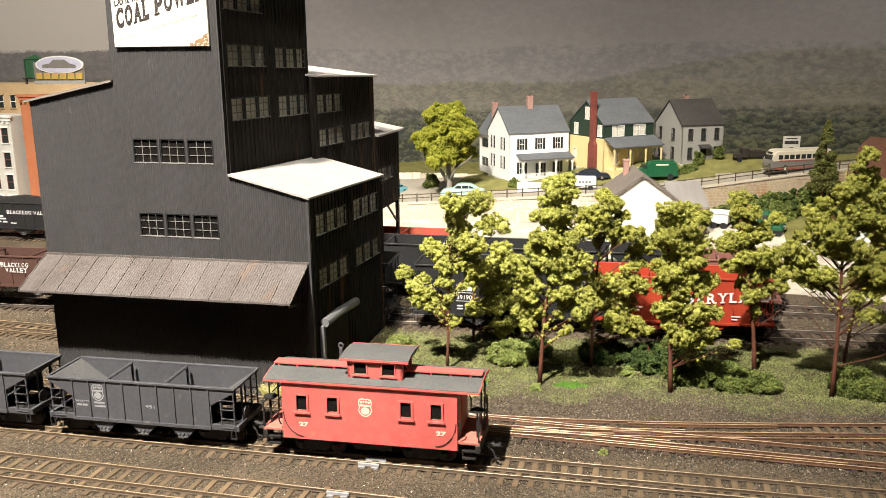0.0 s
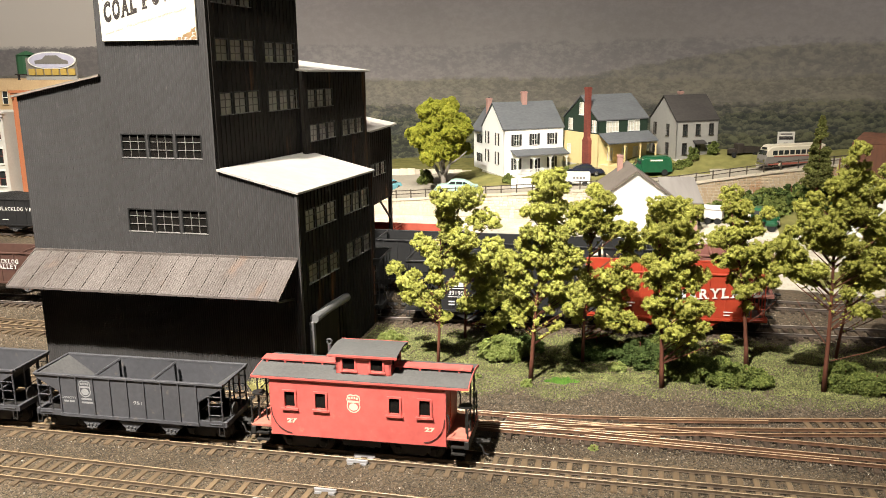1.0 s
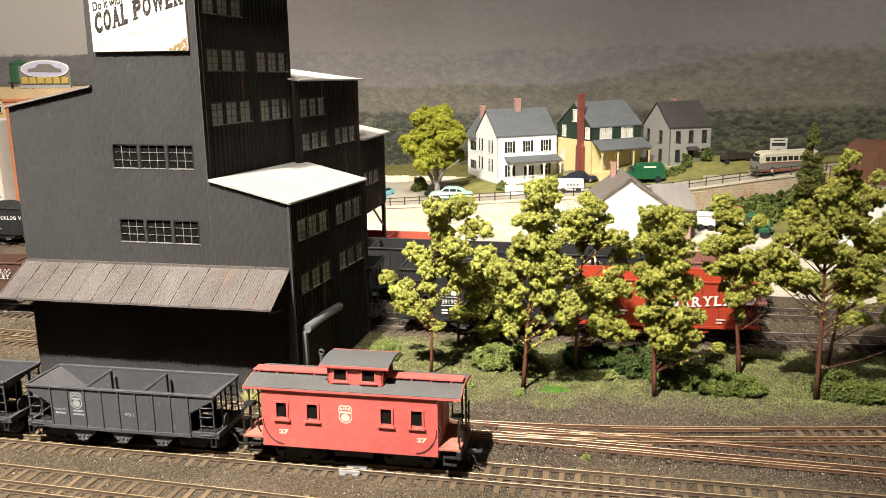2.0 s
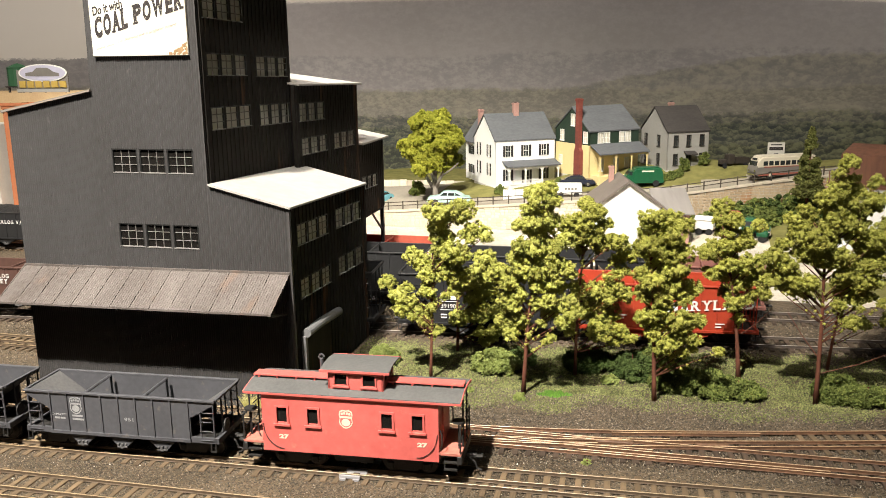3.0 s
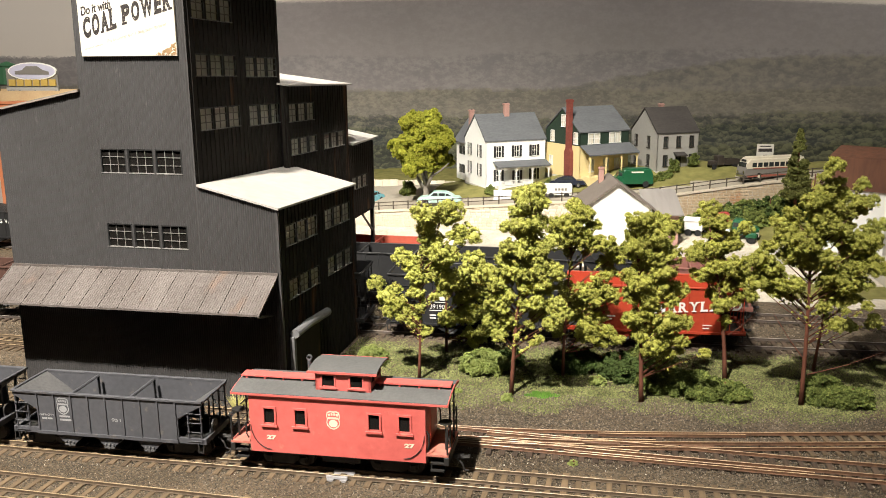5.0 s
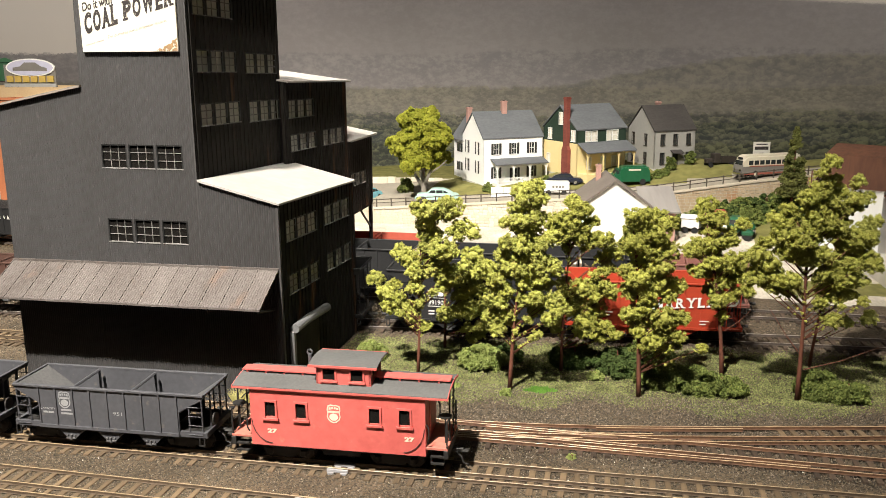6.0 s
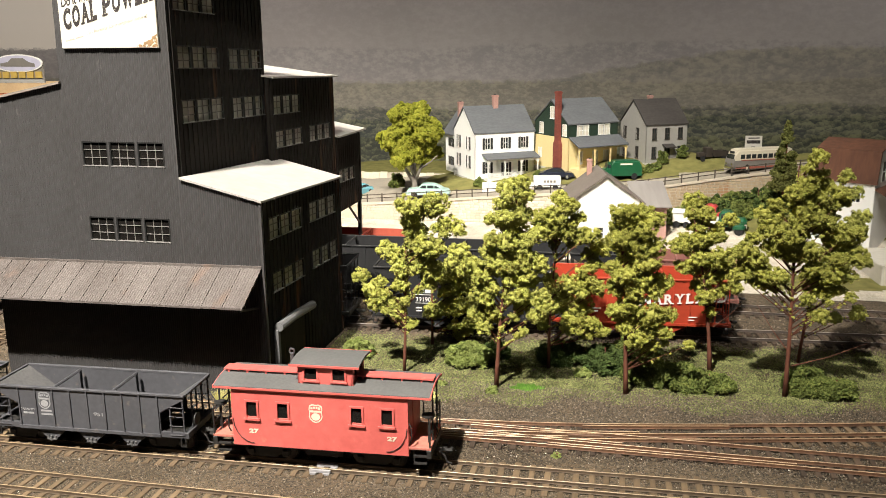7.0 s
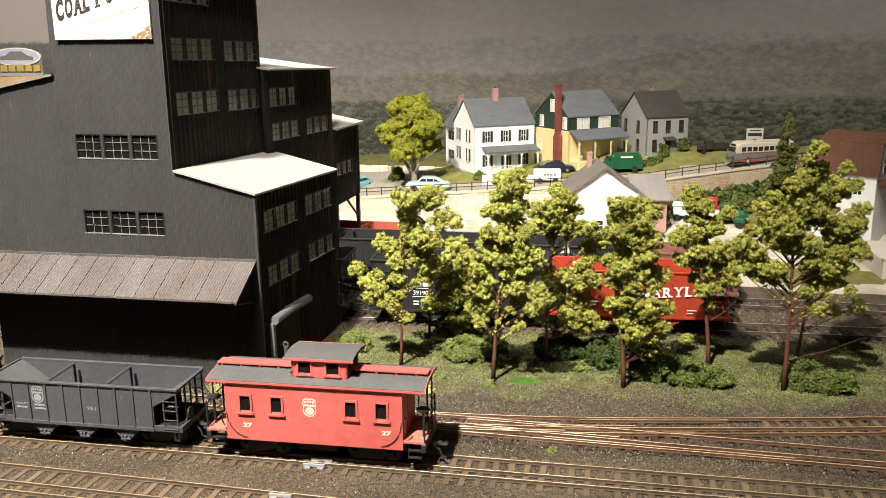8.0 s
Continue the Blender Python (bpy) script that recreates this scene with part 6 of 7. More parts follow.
            bm = boxes((u - 0.5, -0.5, v - 0.5, u, 0.5, v + k + 0.5), (u + w, -0.5, v - 0.5, u + w + 0.5, 0.5, v + k + 0.5), (u, -0.5, v + k, u + w, 0.5, v + k + 0.7), (u, 0, v + k / 2 - 0.25, u + w, 0.5, v + k / 2 + 0.25), (u + w / 2 - 0.2, 0.05, v, u + w / 2 + 0.2, 0.5, v + k))
            extra = [("sill", boxes((u - 0.8, -0.9, v - 0.9, u + w + 0.8, 0.3, v)), frame_mat), ("pane", boxes((u, 0.5, v, u + w, 0.7, v + k)), panes)]
            if shutters:
                extra += [("shutter", boxes((u - 3.4, -0.6, v - 0.3, u - 0.6, -0.05, v + k + 0.4)), shutters), ("shutter", boxes((u + w + 0.6, -0.6, v - 0.3, u + w + 3.4, -0.05, v + k + 0.4)), shutters)]
            if place:
                moved_all = [bm] + [e[1] for e in extra]
                for q in moved_all:
                    bmesh.ops.transform(q, matrix=place, verts=q.verts)
            win = part("window", bm, frame_mat, h)
            for nm, q, mk in extra:
                part(nm, q, mk, win)
    slope = R / half_cut
    for s in (-1, 1):
        bm = bmesh.new()
        y0, y1 = (-over, half_cut) if s < 0 else (half_cut, W + over)
        z0, z1 = (H - over * slope, H + R) if s < 0 else (H + R, H - over * slope)
        prism(bm, [(y0, z0 + 0.3), (y1, z1 + 0.3), (y1, z1 + 1.8), (y0, z0 + 1.8)], "x", -over, L + over)
        part("roof", bm, roof, h, "shingled roof slope")
    for s in (-1, 1):
        xa = -over - 0.5 if s < 0 else L + over
        bm = bmesh.new()
        prism(bm, [(-over, H - over * slope + 0.1), (half_cut, H + R + 0.1), (W + over, H - over * slope + 0.1), (W + over, H - over * slope + 1.7), (half_cut, H + R + 1.7), (-over, H - over * slope + 1.7)], "x", xa, xa + 0.5)
        part("barge_board", bm, board or roof, h)
    part("foundation", boxes((-0.3, -0.3, -8, L + 0.3, W + 0.3, 0.6)), "stone_wall", h)
    return h


def chimney(h, x, y, z0, z1, w=5.0, d=5.0, mat_key="pink_brick"):
    ch = part("chimney", boxes((x, y, z0, x + w, y + d, z1), bevel=0.2), mat_key, h)
    part("chimney_cap", boxes((x - 0.6, y - 0.6, z1 - 2.0, x + w + 0.6, y + d + 0.6, z1 - 0.6)), mat_key, ch)
    part("flue", boxes((x + w * 0.3, y + d * 0.3, z1 - 0.2, x + w * 0.7, y + d * 0.7, z1 + 0.8)), "black", ch)


def porch(h, x0, x1, depth, zt, roof, posts, wall_mat="white_trim", deck_z=4.0, rise=5.0, rails=True):
    bm = bmesh.new()
    prism(bm, [(-depth - 1.5, zt), (0, zt + rise), (0, zt + rise + 1.2), (-depth - 1.5, zt + 1.2)], "x", x0 - 1.5, x1 + 1.5)
    part("porch_roof", bm, roof, h)
    part("porch_beam", boxes((x0, -depth, zt - 2.0, x1, -depth + 1.2, zt + 0.4)), wall_mat, h)
    part("porch_deck", boxes((x0, -depth, -6, x1, -0.1, deck_z)), wall_mat, h)
    for i in range(posts):
        u = x0 + 0.3 + (x1 - x0 - 1.9) * i / (posts - 1)
        bm = boxes((u, -depth, deck_z, u + 1.3, -depth + 1.3, zt - 1.8))
        prism(bm, [(u - 2.2, zt - 2), (u + 3.5, zt - 2), (u + 1.3, zt - 5.5), (u, zt - 5.5)], "y", -depth + 0.3, -depth + 0.9)
        part("porch_post", bm, wall_mat, h)
        if rails and i < posts - 1 and i != posts // 2:
            v = x0 + 0.3 + (x1 - x0 - 1.9) * (i + 1) / (posts - 1)
            rl = part("porch_rail", boxes((u + 1.3, -depth + 0.2, deck_z + 5.2, v, -depth + 0.9, deck_z + 6.0), (u + 1.3, -depth + 0.2, deck_z + 0.8, v, -depth + 0.9, deck_z + 1.4)), wall_mat, h)
            k = u + 2.4
            while k < v:
                part("baluster", boxes((k, -depth + 0.3, deck_z + 1.4, k + 0.5, -depth + 0.8, deck_z + 5.2)), wall_mat, rl)
                k += 1.6


wh = gable_house("farmhouse", -138.7, 1000, 34.7, 33.5, 76.5, 64.8, 54.3, 28.1, "white_wall", "slate_roof", "white clapboard house with black shutters and blue-grey roof",
                 fronts=[(13, 36, 6, 12.5), (36, 36, 6, 12.5), (59, 36, 6, 12.5), (13, 8, 6, 13), (59, 8, 6, 13), (37, 4.2, 6, 15)],
                 lefts=[(13.5, 35, 5, 14), (43.5, 35, 5, 14), (13.5, 13, 5, 14), (43.5, 13, 5, 14)], shutters="shutter", over=0.8, board="slate_roof")
porch(wh, 10, 75, 15, 25, "slate_roof", 4)
chimney(wh, 36, 28, 78, 96, 6.5, 5)
part("wing_wall", boxes((3, 62.3, 0, 38, 100, 47)), "white_wall", wh)
bm = bmesh.new()
prism(bm, [(0, 46), (20.5, 73), (41, 46), (41, 47.6), (20.5, 74.8), (0, 47.6)], "y", 61, 103)
part("wing_roof", bm, "slate_roof", wh)
chimney(wh, 14, 82, 62, 86, 6, 5)
for u in (70, 82):
    for v in (9, 32):
        wn = part("window", boxes((2.4, u, v, 2.9, u + 4.6, v + 10)), "car_glass", wh)
        part("shutter", boxes((2.3, u - 2.6, v, 2.95, u - 0.4, v + 10.4)), "shutter", wn)
        part("shutter", boxes((2.3, u + 5.0, v, 2.95, u + 7.2, v + 10.4)), "shutter", wn)

yh = gable_house("cottage", -31.5, 1000, 47.9, 40.5, 69.5, 66.8, 52.8, 25.2, "yellow_wall", "slate_roof", "cream yellow house with dark green upper storey and tall red chimney",
                 fronts=[(11.5, 40, 7.5, 11), (20, 40, 7.5, 11), (41.5, 40, 7.5, 11), (50, 40, 7.5, 11), (14, 8, 6, 13), (34, 4, 7, 17), (50, 8, 6, 13)],
                 lefts=[(10, 40, 7, 12), (55.5, 40, 7, 12), (31, 58, 7, 13), (8, 12, 6, 10), (39, 10, 6, 12)], upper="green_wall", split=37.5, over=1.0, panes="sign_face")
porch(yh, 2, 70, 17, 28, "slate_roof", 4, "yellow_wall", rails=False, rise=9.5)
bm = bmesh.new()
prism(bm, [(11, -6), (22.5, -6), (22.5, 30), (20, 34), (20, 89.5), (13.5, 89.5), (13.5, 34), (11, 30)], "x", -5.5, -0.8)
tall = part("chimney", bm, "brick_red", yh, "tall red brick chimney")
part("chimney_cap", boxes((-6.1, 12.8, 86.8, -0.2, 20.7, 88.8)), "brick_red", tall)

gh = gable_house("grey_house", 53.8, 1020, 55.9, 30.4, 53.1, 58.8, 42.9, 26.3, "gray_wall", "dark_roof", "plain grey clapboard house with charcoal roof",
                 fronts=[(8, 27, 5, 12), (24.5, 27, 5, 12), (41.5, 27, 5, 12), (8, 6, 5, 12), (41.5, 6, 5, 12), (24.5, 1, 6, 15)], lefts=[(9, 26, 5.5, 12.5), (37, 26, 5.5, 12.5), (9, 5, 5.5, 12.5), (37, 5, 5.5, 12.5)], frame_mat="dark_brown", shutters=None, over=0.8)
bm = bmesh.new()
prism(bm, [(-8, 17.5), (0, 20.5), (0, 21.5), (-8, 18.5)], "x", 21, 35)
part("door_hood", bm, "dark_roof", gh)
part("step", boxes((22, -6, -5, 33, -0.2, 1.0), (22, -9, -7, 33, -6, -1.5)), "stone_wall", gh)
chimney(gh, 26, 40, 56, 74, 5, 5)

# white gabled depot before the wall
shed = thing("freight_house", 15.5, 845, 3.0, 10, "white gabled freight house with brown-grey roof", "building")
bm = bmesh.new()
wall_mesh(bm, 66, lambda u: 40 + 24 * (1 - abs(u / 33 - 1)), [(26, 4, 32, 14), (49, 13, 55.5, 25)], 0, 1, 1.2)
part("gable_wall", moved(bm, -33, 0, 0), "white_wall", shed)
for u, v, w, k in ((-7, 4, 6, 10), (16, 13, 6.5, 12)):
    wn = part("window", boxes((u - 0.6, -0.5, v - 0.6, u, 0.5, v + k + 0.6), (u + w, -0.5, v - 0.6, u + w + 0.6, 0.5, v + k + 0.6), (u, -0.5, v + k, u + w, 0.5, v + k + 0.6), (u, 0, v + k / 2 - 0.3, u + w, 0.5, v + k / 2 + 0.3), (u, -0.8, v - 1, u + w, 0.5, v)), "white_trim", shed)
    part("pane", boxes((u, 0.5, v, u + w, 0.8, v + k)), "car_glass", wn)
part("side_wall", boxes((-33, 1.3, 0, -31.8, 62, 38), (31.8, 1.3, 0, 33, 62, 38)), "white_wall", shed)
part("back_wall", boxes((-31.7, 60.8, 0, 31.7, 62, 38)), "white_wall", shed)
for s in (-1, 1):
    bm = bmesh.new()
    prism(bm, [(0, 64.3), (s * 38, 64.3 - 38 * 0.727), (s * 38, 66.0 - 38 * 0.727), (0, 66.0)], "y", -4, 66)
    part("roof", bm, "brown_grey_roof", shed)
part("annex_wall", boxes((33.2, 14, 0, 62, 58, 32)), "pink_brick", shed, "faded brick lean-to wall")
bm = bmesh.new()
prism(bm, [(10, 31), (58, 49), (58, 50.2), (10, 32.4)], "x", 30, 66)
part("annex_roof", bm, "streaked_tin", shed, "grey tin lean-to roof")
chimney(shed, -12, 46, 44, 74, 5, 5)


def sedan(x, y, z, rz, paint, label, k=1.0, coupe=False):
    """A rounded old saloon: body, cabin, glass, bumpers, lamps, wheels."""
    c = thing("sedan", x, y, z, rz, label, "car", "parked cars")
    L, W = 28 * k, 10 * k
    side = [(-L, 4), (-L - 0.6, 7), (-L + 2, 10.5), (-L + 15, 12.2), (L - 16, 12.6), (L - 2, 10.8), (L + 0.6, 7.5), (L, 4)]
    bm = bmesh.new()
    prism(bm, [(a, b * k) for a, b in side], "y", -W, W)
    bmesh.ops.bevel(bm, geom=[e for e in bm.edges if abs(e.verts[0].co.y - e.verts[1].co.y) < 0.1 and min(e.verts[0].co.z, e.verts[1].co.z) > 6 * k], offset=1.8 * k, segments=3, affect="EDGES")
    part("body", bm, paint, c, smooth=False)
    cab = [(-14 * k, 12 * k), (-8 * k, 17.2 * k), (-3 * k, 18.2 * k), (8 * k, 17.8 * k), (15 * k, 15.2 * k), (20 * k, 12 * k)]
    bm = bmesh.new()
    prism(bm, cab, "y", -W * 0.82, W * 0.82)
    bmesh.ops.bevel(bm, geom=[e for e in bm.edges if abs(e.verts[0].co.y - e.verts[1].co.y) < 0.1 and min(e.verts[0].co.z, e.verts[1].co.z) > 13 * k], offset=1.4 * k, segments=2, affect="EDGES")
    part("cabin", bm, paint, c)
    for s in (-1, 1):
        for a, b in ((-9.5, -1.5), (-0.3, 8), (9, 14.5)):
            bm = bmesh.new()
            prism(bm, [(a * k - (1 if a < -5 else 0), 12.7 * k), (b * k + (1.5 if b > 9 else 0), 12.7 * k), (b * k - (1.5 if b > 9 else 0), 16.2 * k if b < 9 else 14.9 * k), (a * k + (2.5 if a < -5 else 0), 16.2 * k)], "y", s * W * 0.82 - 0.05, s * W * 0.82 + 0.25 * s)
            part("side_window", bm, "car_glass", c)
        for u in (-17, 16.5):
            wl = bmesh.new()
            tube(wl, [(u * k, s * (W - 2.0), 4 * k), (u * k, s * (W + 0.2), 4 * k)], 4.0 * k, 18)
            tyre = part("wheel", wl, "tyre", c)
            hb = bmesh.new()
            tube(hb, [(u * k, s * (W + 0.1), 4 * k), (u * k, s * (W + 0.5), 4 * k)], 2.4 * k, 14)
            part("hubcap", hb, "chrome", tyre)
        bm = bmesh.new()
        tube(bm, [(-L - 0.2, s * W * 0.7, 8.3 * k), (-L + 1.0, s * W * 0.7, 8.3 * k)], 1.6 * k, 12)
        part("headlight", bm, "chrome", c)
    part("windscreen", moved(boxes((-0.1, -W * 0.7, 0, 0.25, W * 0.7, 5.6 * k)), -13.3 * k, 0, 12.6 * k, 0, 47, 0), "car_glass", c)
    for d in (-1, 1):
        part("bumper", boxes((d * (L + 1.2) - 0.6, -W * 0.95, 4.2 * k, d * (L + 1.2) + 0.6, W * 0.95, 6.2 * k), bevel=0.3), "chrome", c)
    return c


sedan(-183, 951, road_z(-176) + 0.3, 6, "mint", "pale mint green rounded saloon car parked on the road", 0.86)
sedan(-276, 985, road_z(-276) + 0.8, 75, "cyan", "cyan blue saloon car on the drive behind the elevator", 0.8)
sedan(-44, 991, ground_z(-44, 991) + 0.4, 188, "navy", "dark navy saloon car parked by the cream house", 0.7)

# white boards along the road before the farmhouse
hoard = thing("white_board_fence", -124, 966, road_z(-124) + 2.5, 8, "low white board fence along the road", "fence")
for i in range(9):
    part("board", boxes((i * 7, 0, -2, i * 7 + 6.7, 1.2, 9.5 + 0.1 * i)), "white_trim", hoard)
trailer = thing("white_trailer", -62, 962, road_z(-62) + 0.6, 8, "small white trailer parked on the road", "trailer")
part("body", boxes((-4, 0, 3, 26, 14, 15), bevel=0.8), "white_enamel", trailer)
for u in (3, 20):
    bm = bmesh.new()
    tube(bm, [(u, -0.4, 3), (u, 2, 3)], 3, 14)
    part("wheel", bm, "tyre", trailer)
for i in range(4):
    part("window", boxes((7 + i * 3.6, -0.25, 8.5, 9.4 + i * 3.6, -0.02, 11)), "bus_grey", trailer)

van = thing("delivery_van", 27.5, 986, ground_z(27.5, 986) + 0.2, 14, "dark green rounded delivery van on the road", "van", "parked cars")
van.scale = (0.84, 0.84, 0.84)
bm = bmesh.new()
prism(bm, [(-14, 4), (-14, 21), (-11, 24), (22, 24.5), (25, 21), (26, 4)], "y", -9, 9)
bmesh.ops.bevel(bm, geom=[e for e in bm.edges if min(e.verts[0].co.z, e.verts[1].co.z) > 15], offset=2.2, segments=3, affect="EDGES")
part("body", bm, "green_enamel", van)
bm = bmesh.new()
prism(bm, [(-27, 4), (-28, 9), (-25, 12.5), (-21, 13.5), (-17, 20.5), (-14.2, 21.5), (-14.2, 4)], "y", -8.2, 8.2)
bmesh.ops.bevel(bm, geom=[e for e in bm.edges if min(e.verts[0].co.z, e.verts[1].co.z) > 8], offset=1.4, segments=2, affect="EDGES")
part("cab", bm, "green_enamel", van)
part("windscreen", moved(boxes((-0.1, -6.5, 0, 0.25, 6.5, 6.2)), -21.2, 0, 14.2, 0, 30, 0), "car_glass", van)
bars_on(van, [(-3, 18.5, 16, 2.0)], "decal", -9.02, "lettering_bar")
for s in (-1, 1):
    part("side_window", boxes((-19, s * 8.2 - 0.15, 14.5, -15, s * 8.2 + 0.15, 19)), "car_glass", van)
    for u in (-20, 16):
        bm = bmesh.new()
        tube(bm, [(u, s * 6.5, 3.8), (u, s * 9.2, 3.8)], 4, 16)
        part("wheel", bm, "tyre", van)
    part("headlight", boxes((-28.3, s * 6 - 1.3, 8, -27.3, s * 6 + 1.3, 10.6), bevel=0.5), "chrome", van)

bus = thing("bus", 145, 970, ground_z(150, 974) + 2.2, 27, "cream and grey old coach with a red stripe climbing the road", "bus", "parked cars")
BL, BW, BH = 92, 19, 25
bus.scale = (0.78, 0.88, 0.98)
bm = bmesh.new()
prism(bm, [(0, 4), (-1.5, 9), (0, 15), (0, 4)][:3] + [(0.5, 13), (BL, 13), (BL, 4)], "y", 0, BW)
part("lower_body", bm, "bus_grey", bus, "grey fluted lower body")
bm = bmesh.new()
prism(bm, [(0.4, 13.1), (1.5, 20), (4, 23.5), (8, BH), (BL - 4, BH), (BL, 22), (BL, 13.1)], "y", 0.2, BW - 0.2)
bmesh.ops.bevel(bm, geom=[e for e in bm.edges if min(e.verts[0].co.z, e.verts[1].co.z) > 19], offset=2.0, segments=3, affect="EDGES")
part("upper_body", bm, "bus_cream", bus, "cream upper body and roof")
part("stripe", boxes((2, -0.25, 4.0, BL, -0.02, 6.2), (10, -0.3, 12.6, BL, -0.02, 13.6)), "bus_red", bus, "dull red stripe")
for i in range(9):
    part("side_window", boxes((9 + i * 8.6, -0.2, 14.8, 15.6 + i * 8.6, 0.25, 19.4), bevel=0.1), "car_glass", bus)
for v in (2.5, 10):
    part("windscreen", boxes((-0.2, v, 14.4, 1.9, v + 6.6, 19.4), bevel=0.2), "car_glass", bus)
part("route_sign", boxes((1.8, 5, 20.4, 3.0, 14, 22.6)), "black", bus)
part("bumper", boxes((-2.6, 0.5, 3.6, -1.0, BW - 0.5, 6.4), bevel=0.4), "chrome", bus)
for v in (3.5, 15.5):
    bm = bmesh.new()
    tube(bm, [(-1.9, v, 9), (-0.8, v, 9)], 1.5, 12)
    part("headlight", bm, "chrome", bus)
for u in (20, 74):
    for s in (0.2, BW - 2.6):
        bm = bmesh.new()
        tube(bm, [(u, s - 0.4, 4.2), (u, s + 2.6, 4.2)], 4.3, 16)
        wl = part("wheel", bm, "tyre", bus)
        bm = bmesh.new()
        tube(bm, [(u, s - 0.6, 4.2), (u, s - 0.4, 4.2)], 2.2, 12)
        part("hubcap", bm, "bus_cream", wl)

rsign = thing("road_sign", 168, 1012, road_z(168) - 3, 10, "small white roadside sign board with dark lines", "sign")
part("board", boxes((-9, 0, 21, 9, 1.2, 38)), "stone_wall", rsign)
for u in (-7, 5.6):
    part("post", boxes((u, 1.2, -4, u + 1.4, 2.4, 34)), "fence", rsign)
bars_on(rsign, [(-6, 35.0, 12, 1.2), (-7.4, 29.6, 14.6, 3.6), (-2, 25.4, 4, 1.0)], "sign_ink", 0, "lettering_bar")

flat = thing("old_truck", 126, 1034, road_z(118) + 11, 25, "dark brown old farm truck beside the grey house", "truck", "parked cars")
flat.scale = (0.7, 0.7, 0.8)
part("bed", boxes((0, -8, 6, 26, 8, 8), (0, -8, 8, 26, -7, 14), (0, 7, 8, 26, 8, 14), (25, -7, 8, 26, 7, 14)), "dark_brown", flat)
part("cab", boxes((-12, -7, 5, -0.3, 7, 19), bevel=1.2), "dark_brown", flat)
part("bonnet", boxes((-24, -5, 5, -12.2, 5, 12), bevel=1.2), "dark_brown", flat)
for u in (-18, 18):
    for s in (-1, 1):
        bm = bmesh.new()
        tube(bm, [(u, s * 6, 3.6), (u, s * 8.4, 3.6)], 3.8, 14)
        part("wheel", bm, "tyre", flat)

def parked_truck(name, x, y, rz, paint, label, cab, hood, bed=None):
    """An old truck: rounded cab, bonnet, glass, mudguards, wheels and a box bed. cab, hood, bed: (x0, x1, top)."""
    p = thing(name, x, y, ground_z(x, y) - 0.6, rz, label, "truck", "parked cars")
    part("cab", boxes((cab[0], -8, 6, cab[1], 8, cab[2]), bevel=2.6), paint, p)
    part("bonnet", boxes((hood[0], -6.5, 5, hood[1], 6.5, hood[2]), bevel=3.0), paint, p)
    part("windscreen", boxes((cab[1] - 0.3, -6, hood[2] - 0.2, cab[1] + 0.4, 6, cab[2] - 2.4)), "car_glass", p)
    part("grille", boxes((hood[1] - 0.2, -3.4, 5.4, hood[1] + 0.5, 3.4, hood[2] - 3)), "chrome", p)
    if bed:
        part("bed", boxes((bed[0], -9, 6, bed[1], 9, bed[2]), bevel=0.5), "white_enamel", p, "white box bed")
    for s in (-1, 1):
        part("side_window", boxes((cab[0] + 2.6, s * 8 - 0.2, 14.6, cab[1] - 2.2, s * 8 + 0.2, cab[2] - 2.6)), "car_glass", p)
        part("mudguard", boxes((hood[0] + 2, s * 8 - 2.5, 3.6, hood[1] - 1, s * 8 + 2.5, 9.6), bevel=1.8), paint, p)
        bm = bmesh.new()
        tube(bm, [(hood[1] - 1.5, s * 6.5 - 0.6, 10), (hood[1] + 0.4, s * 6.5 - 0.6, 10)], 1.1, 10)
        part("headlight", bm, "chrome", p)
        for u in ((hood[0] + hood[1]) / 2 + 1, (bed[0] + 8 if bed else cab[0] + 3)):
            bm = bmesh.new()
            tube(bm, [(u, s * 7, 3.4), (u, s * 9.6, 3.4)], 4.2, 14)
            part("wheel", bm, "tyre", p)
    return p


parked_truck("pickup_truck", 123, 894, -14, "green_enamel", "green old pickup truck with a white bed behind the trees", (3, 15.5, 21.5), (15, 29, 15.5), (-8, 2.7, 13))
parked_truck("red_truck", 113, 919, -14, "red_enamel", "red old truck parked below the hedge", (0, 13, 20.5), (12.6, 24, 14))
van_box = thing("box_trailer", 93, 914, ground_z(93, 914) - 0.6, -14, "white box trailer with a pitched roof behind the trees", "trailer")
part("body", boxes((-10, -7, 5, 8, 7, 15), bevel=0.5), "white_enamel", van_box)
bm = bmesh.new()
prism(bm, [(-8, 15.1), (0, 18.5), (8, 15.1)], "x", -11, 9)
part("roof", bm, "white_enamel", van_box)
for u in (-6, 4):
    for s in (-1, 1):
        bm = bmesh.new()
        tube(bm, [(u, s * 5.6, 3.2), (u, s * 7.4, 3.2)], 3.4, 14)
        part("wheel", bm, "tyre", van_box)

# barn-roofed building
barn = thing("mill_building", 206, 868, 4, -32, "white building with a rust brown gambrel roof", "building")
bm = bmesh.new()
wall_mesh(bm, 53, lambda u: 62, [(9, 44, 18, 52), (34, 44, 41, 52)], 0, 1, 1.4, -12)
part("front_wall", bm, "white_wall", barn)
for u, w in ((9, 9), (34, 7)):
    wn = part("window", boxes((u, 0.3, 47.7, u + w, 0.7, 48.3), (u + w / 2 - 0.3, 0.3, 44, u + w / 2 + 0.3, 0.7, 52)), "white_trim", barn)
    part("pane", boxes((u, 0.8, 44, u + w, 1.0, 52)), "car_glass", wn)
for xa in (0, 51.6):
    bm = bmesh.new()
    prism(bm, [(1.5, -12), (56, -12), (56, 62), (52.5, 90), (28, 95), (5, 90), (1.5, 62)], "x", xa, xa + 1.4)
    part("gable_wall", bm, "white_wall", barn)
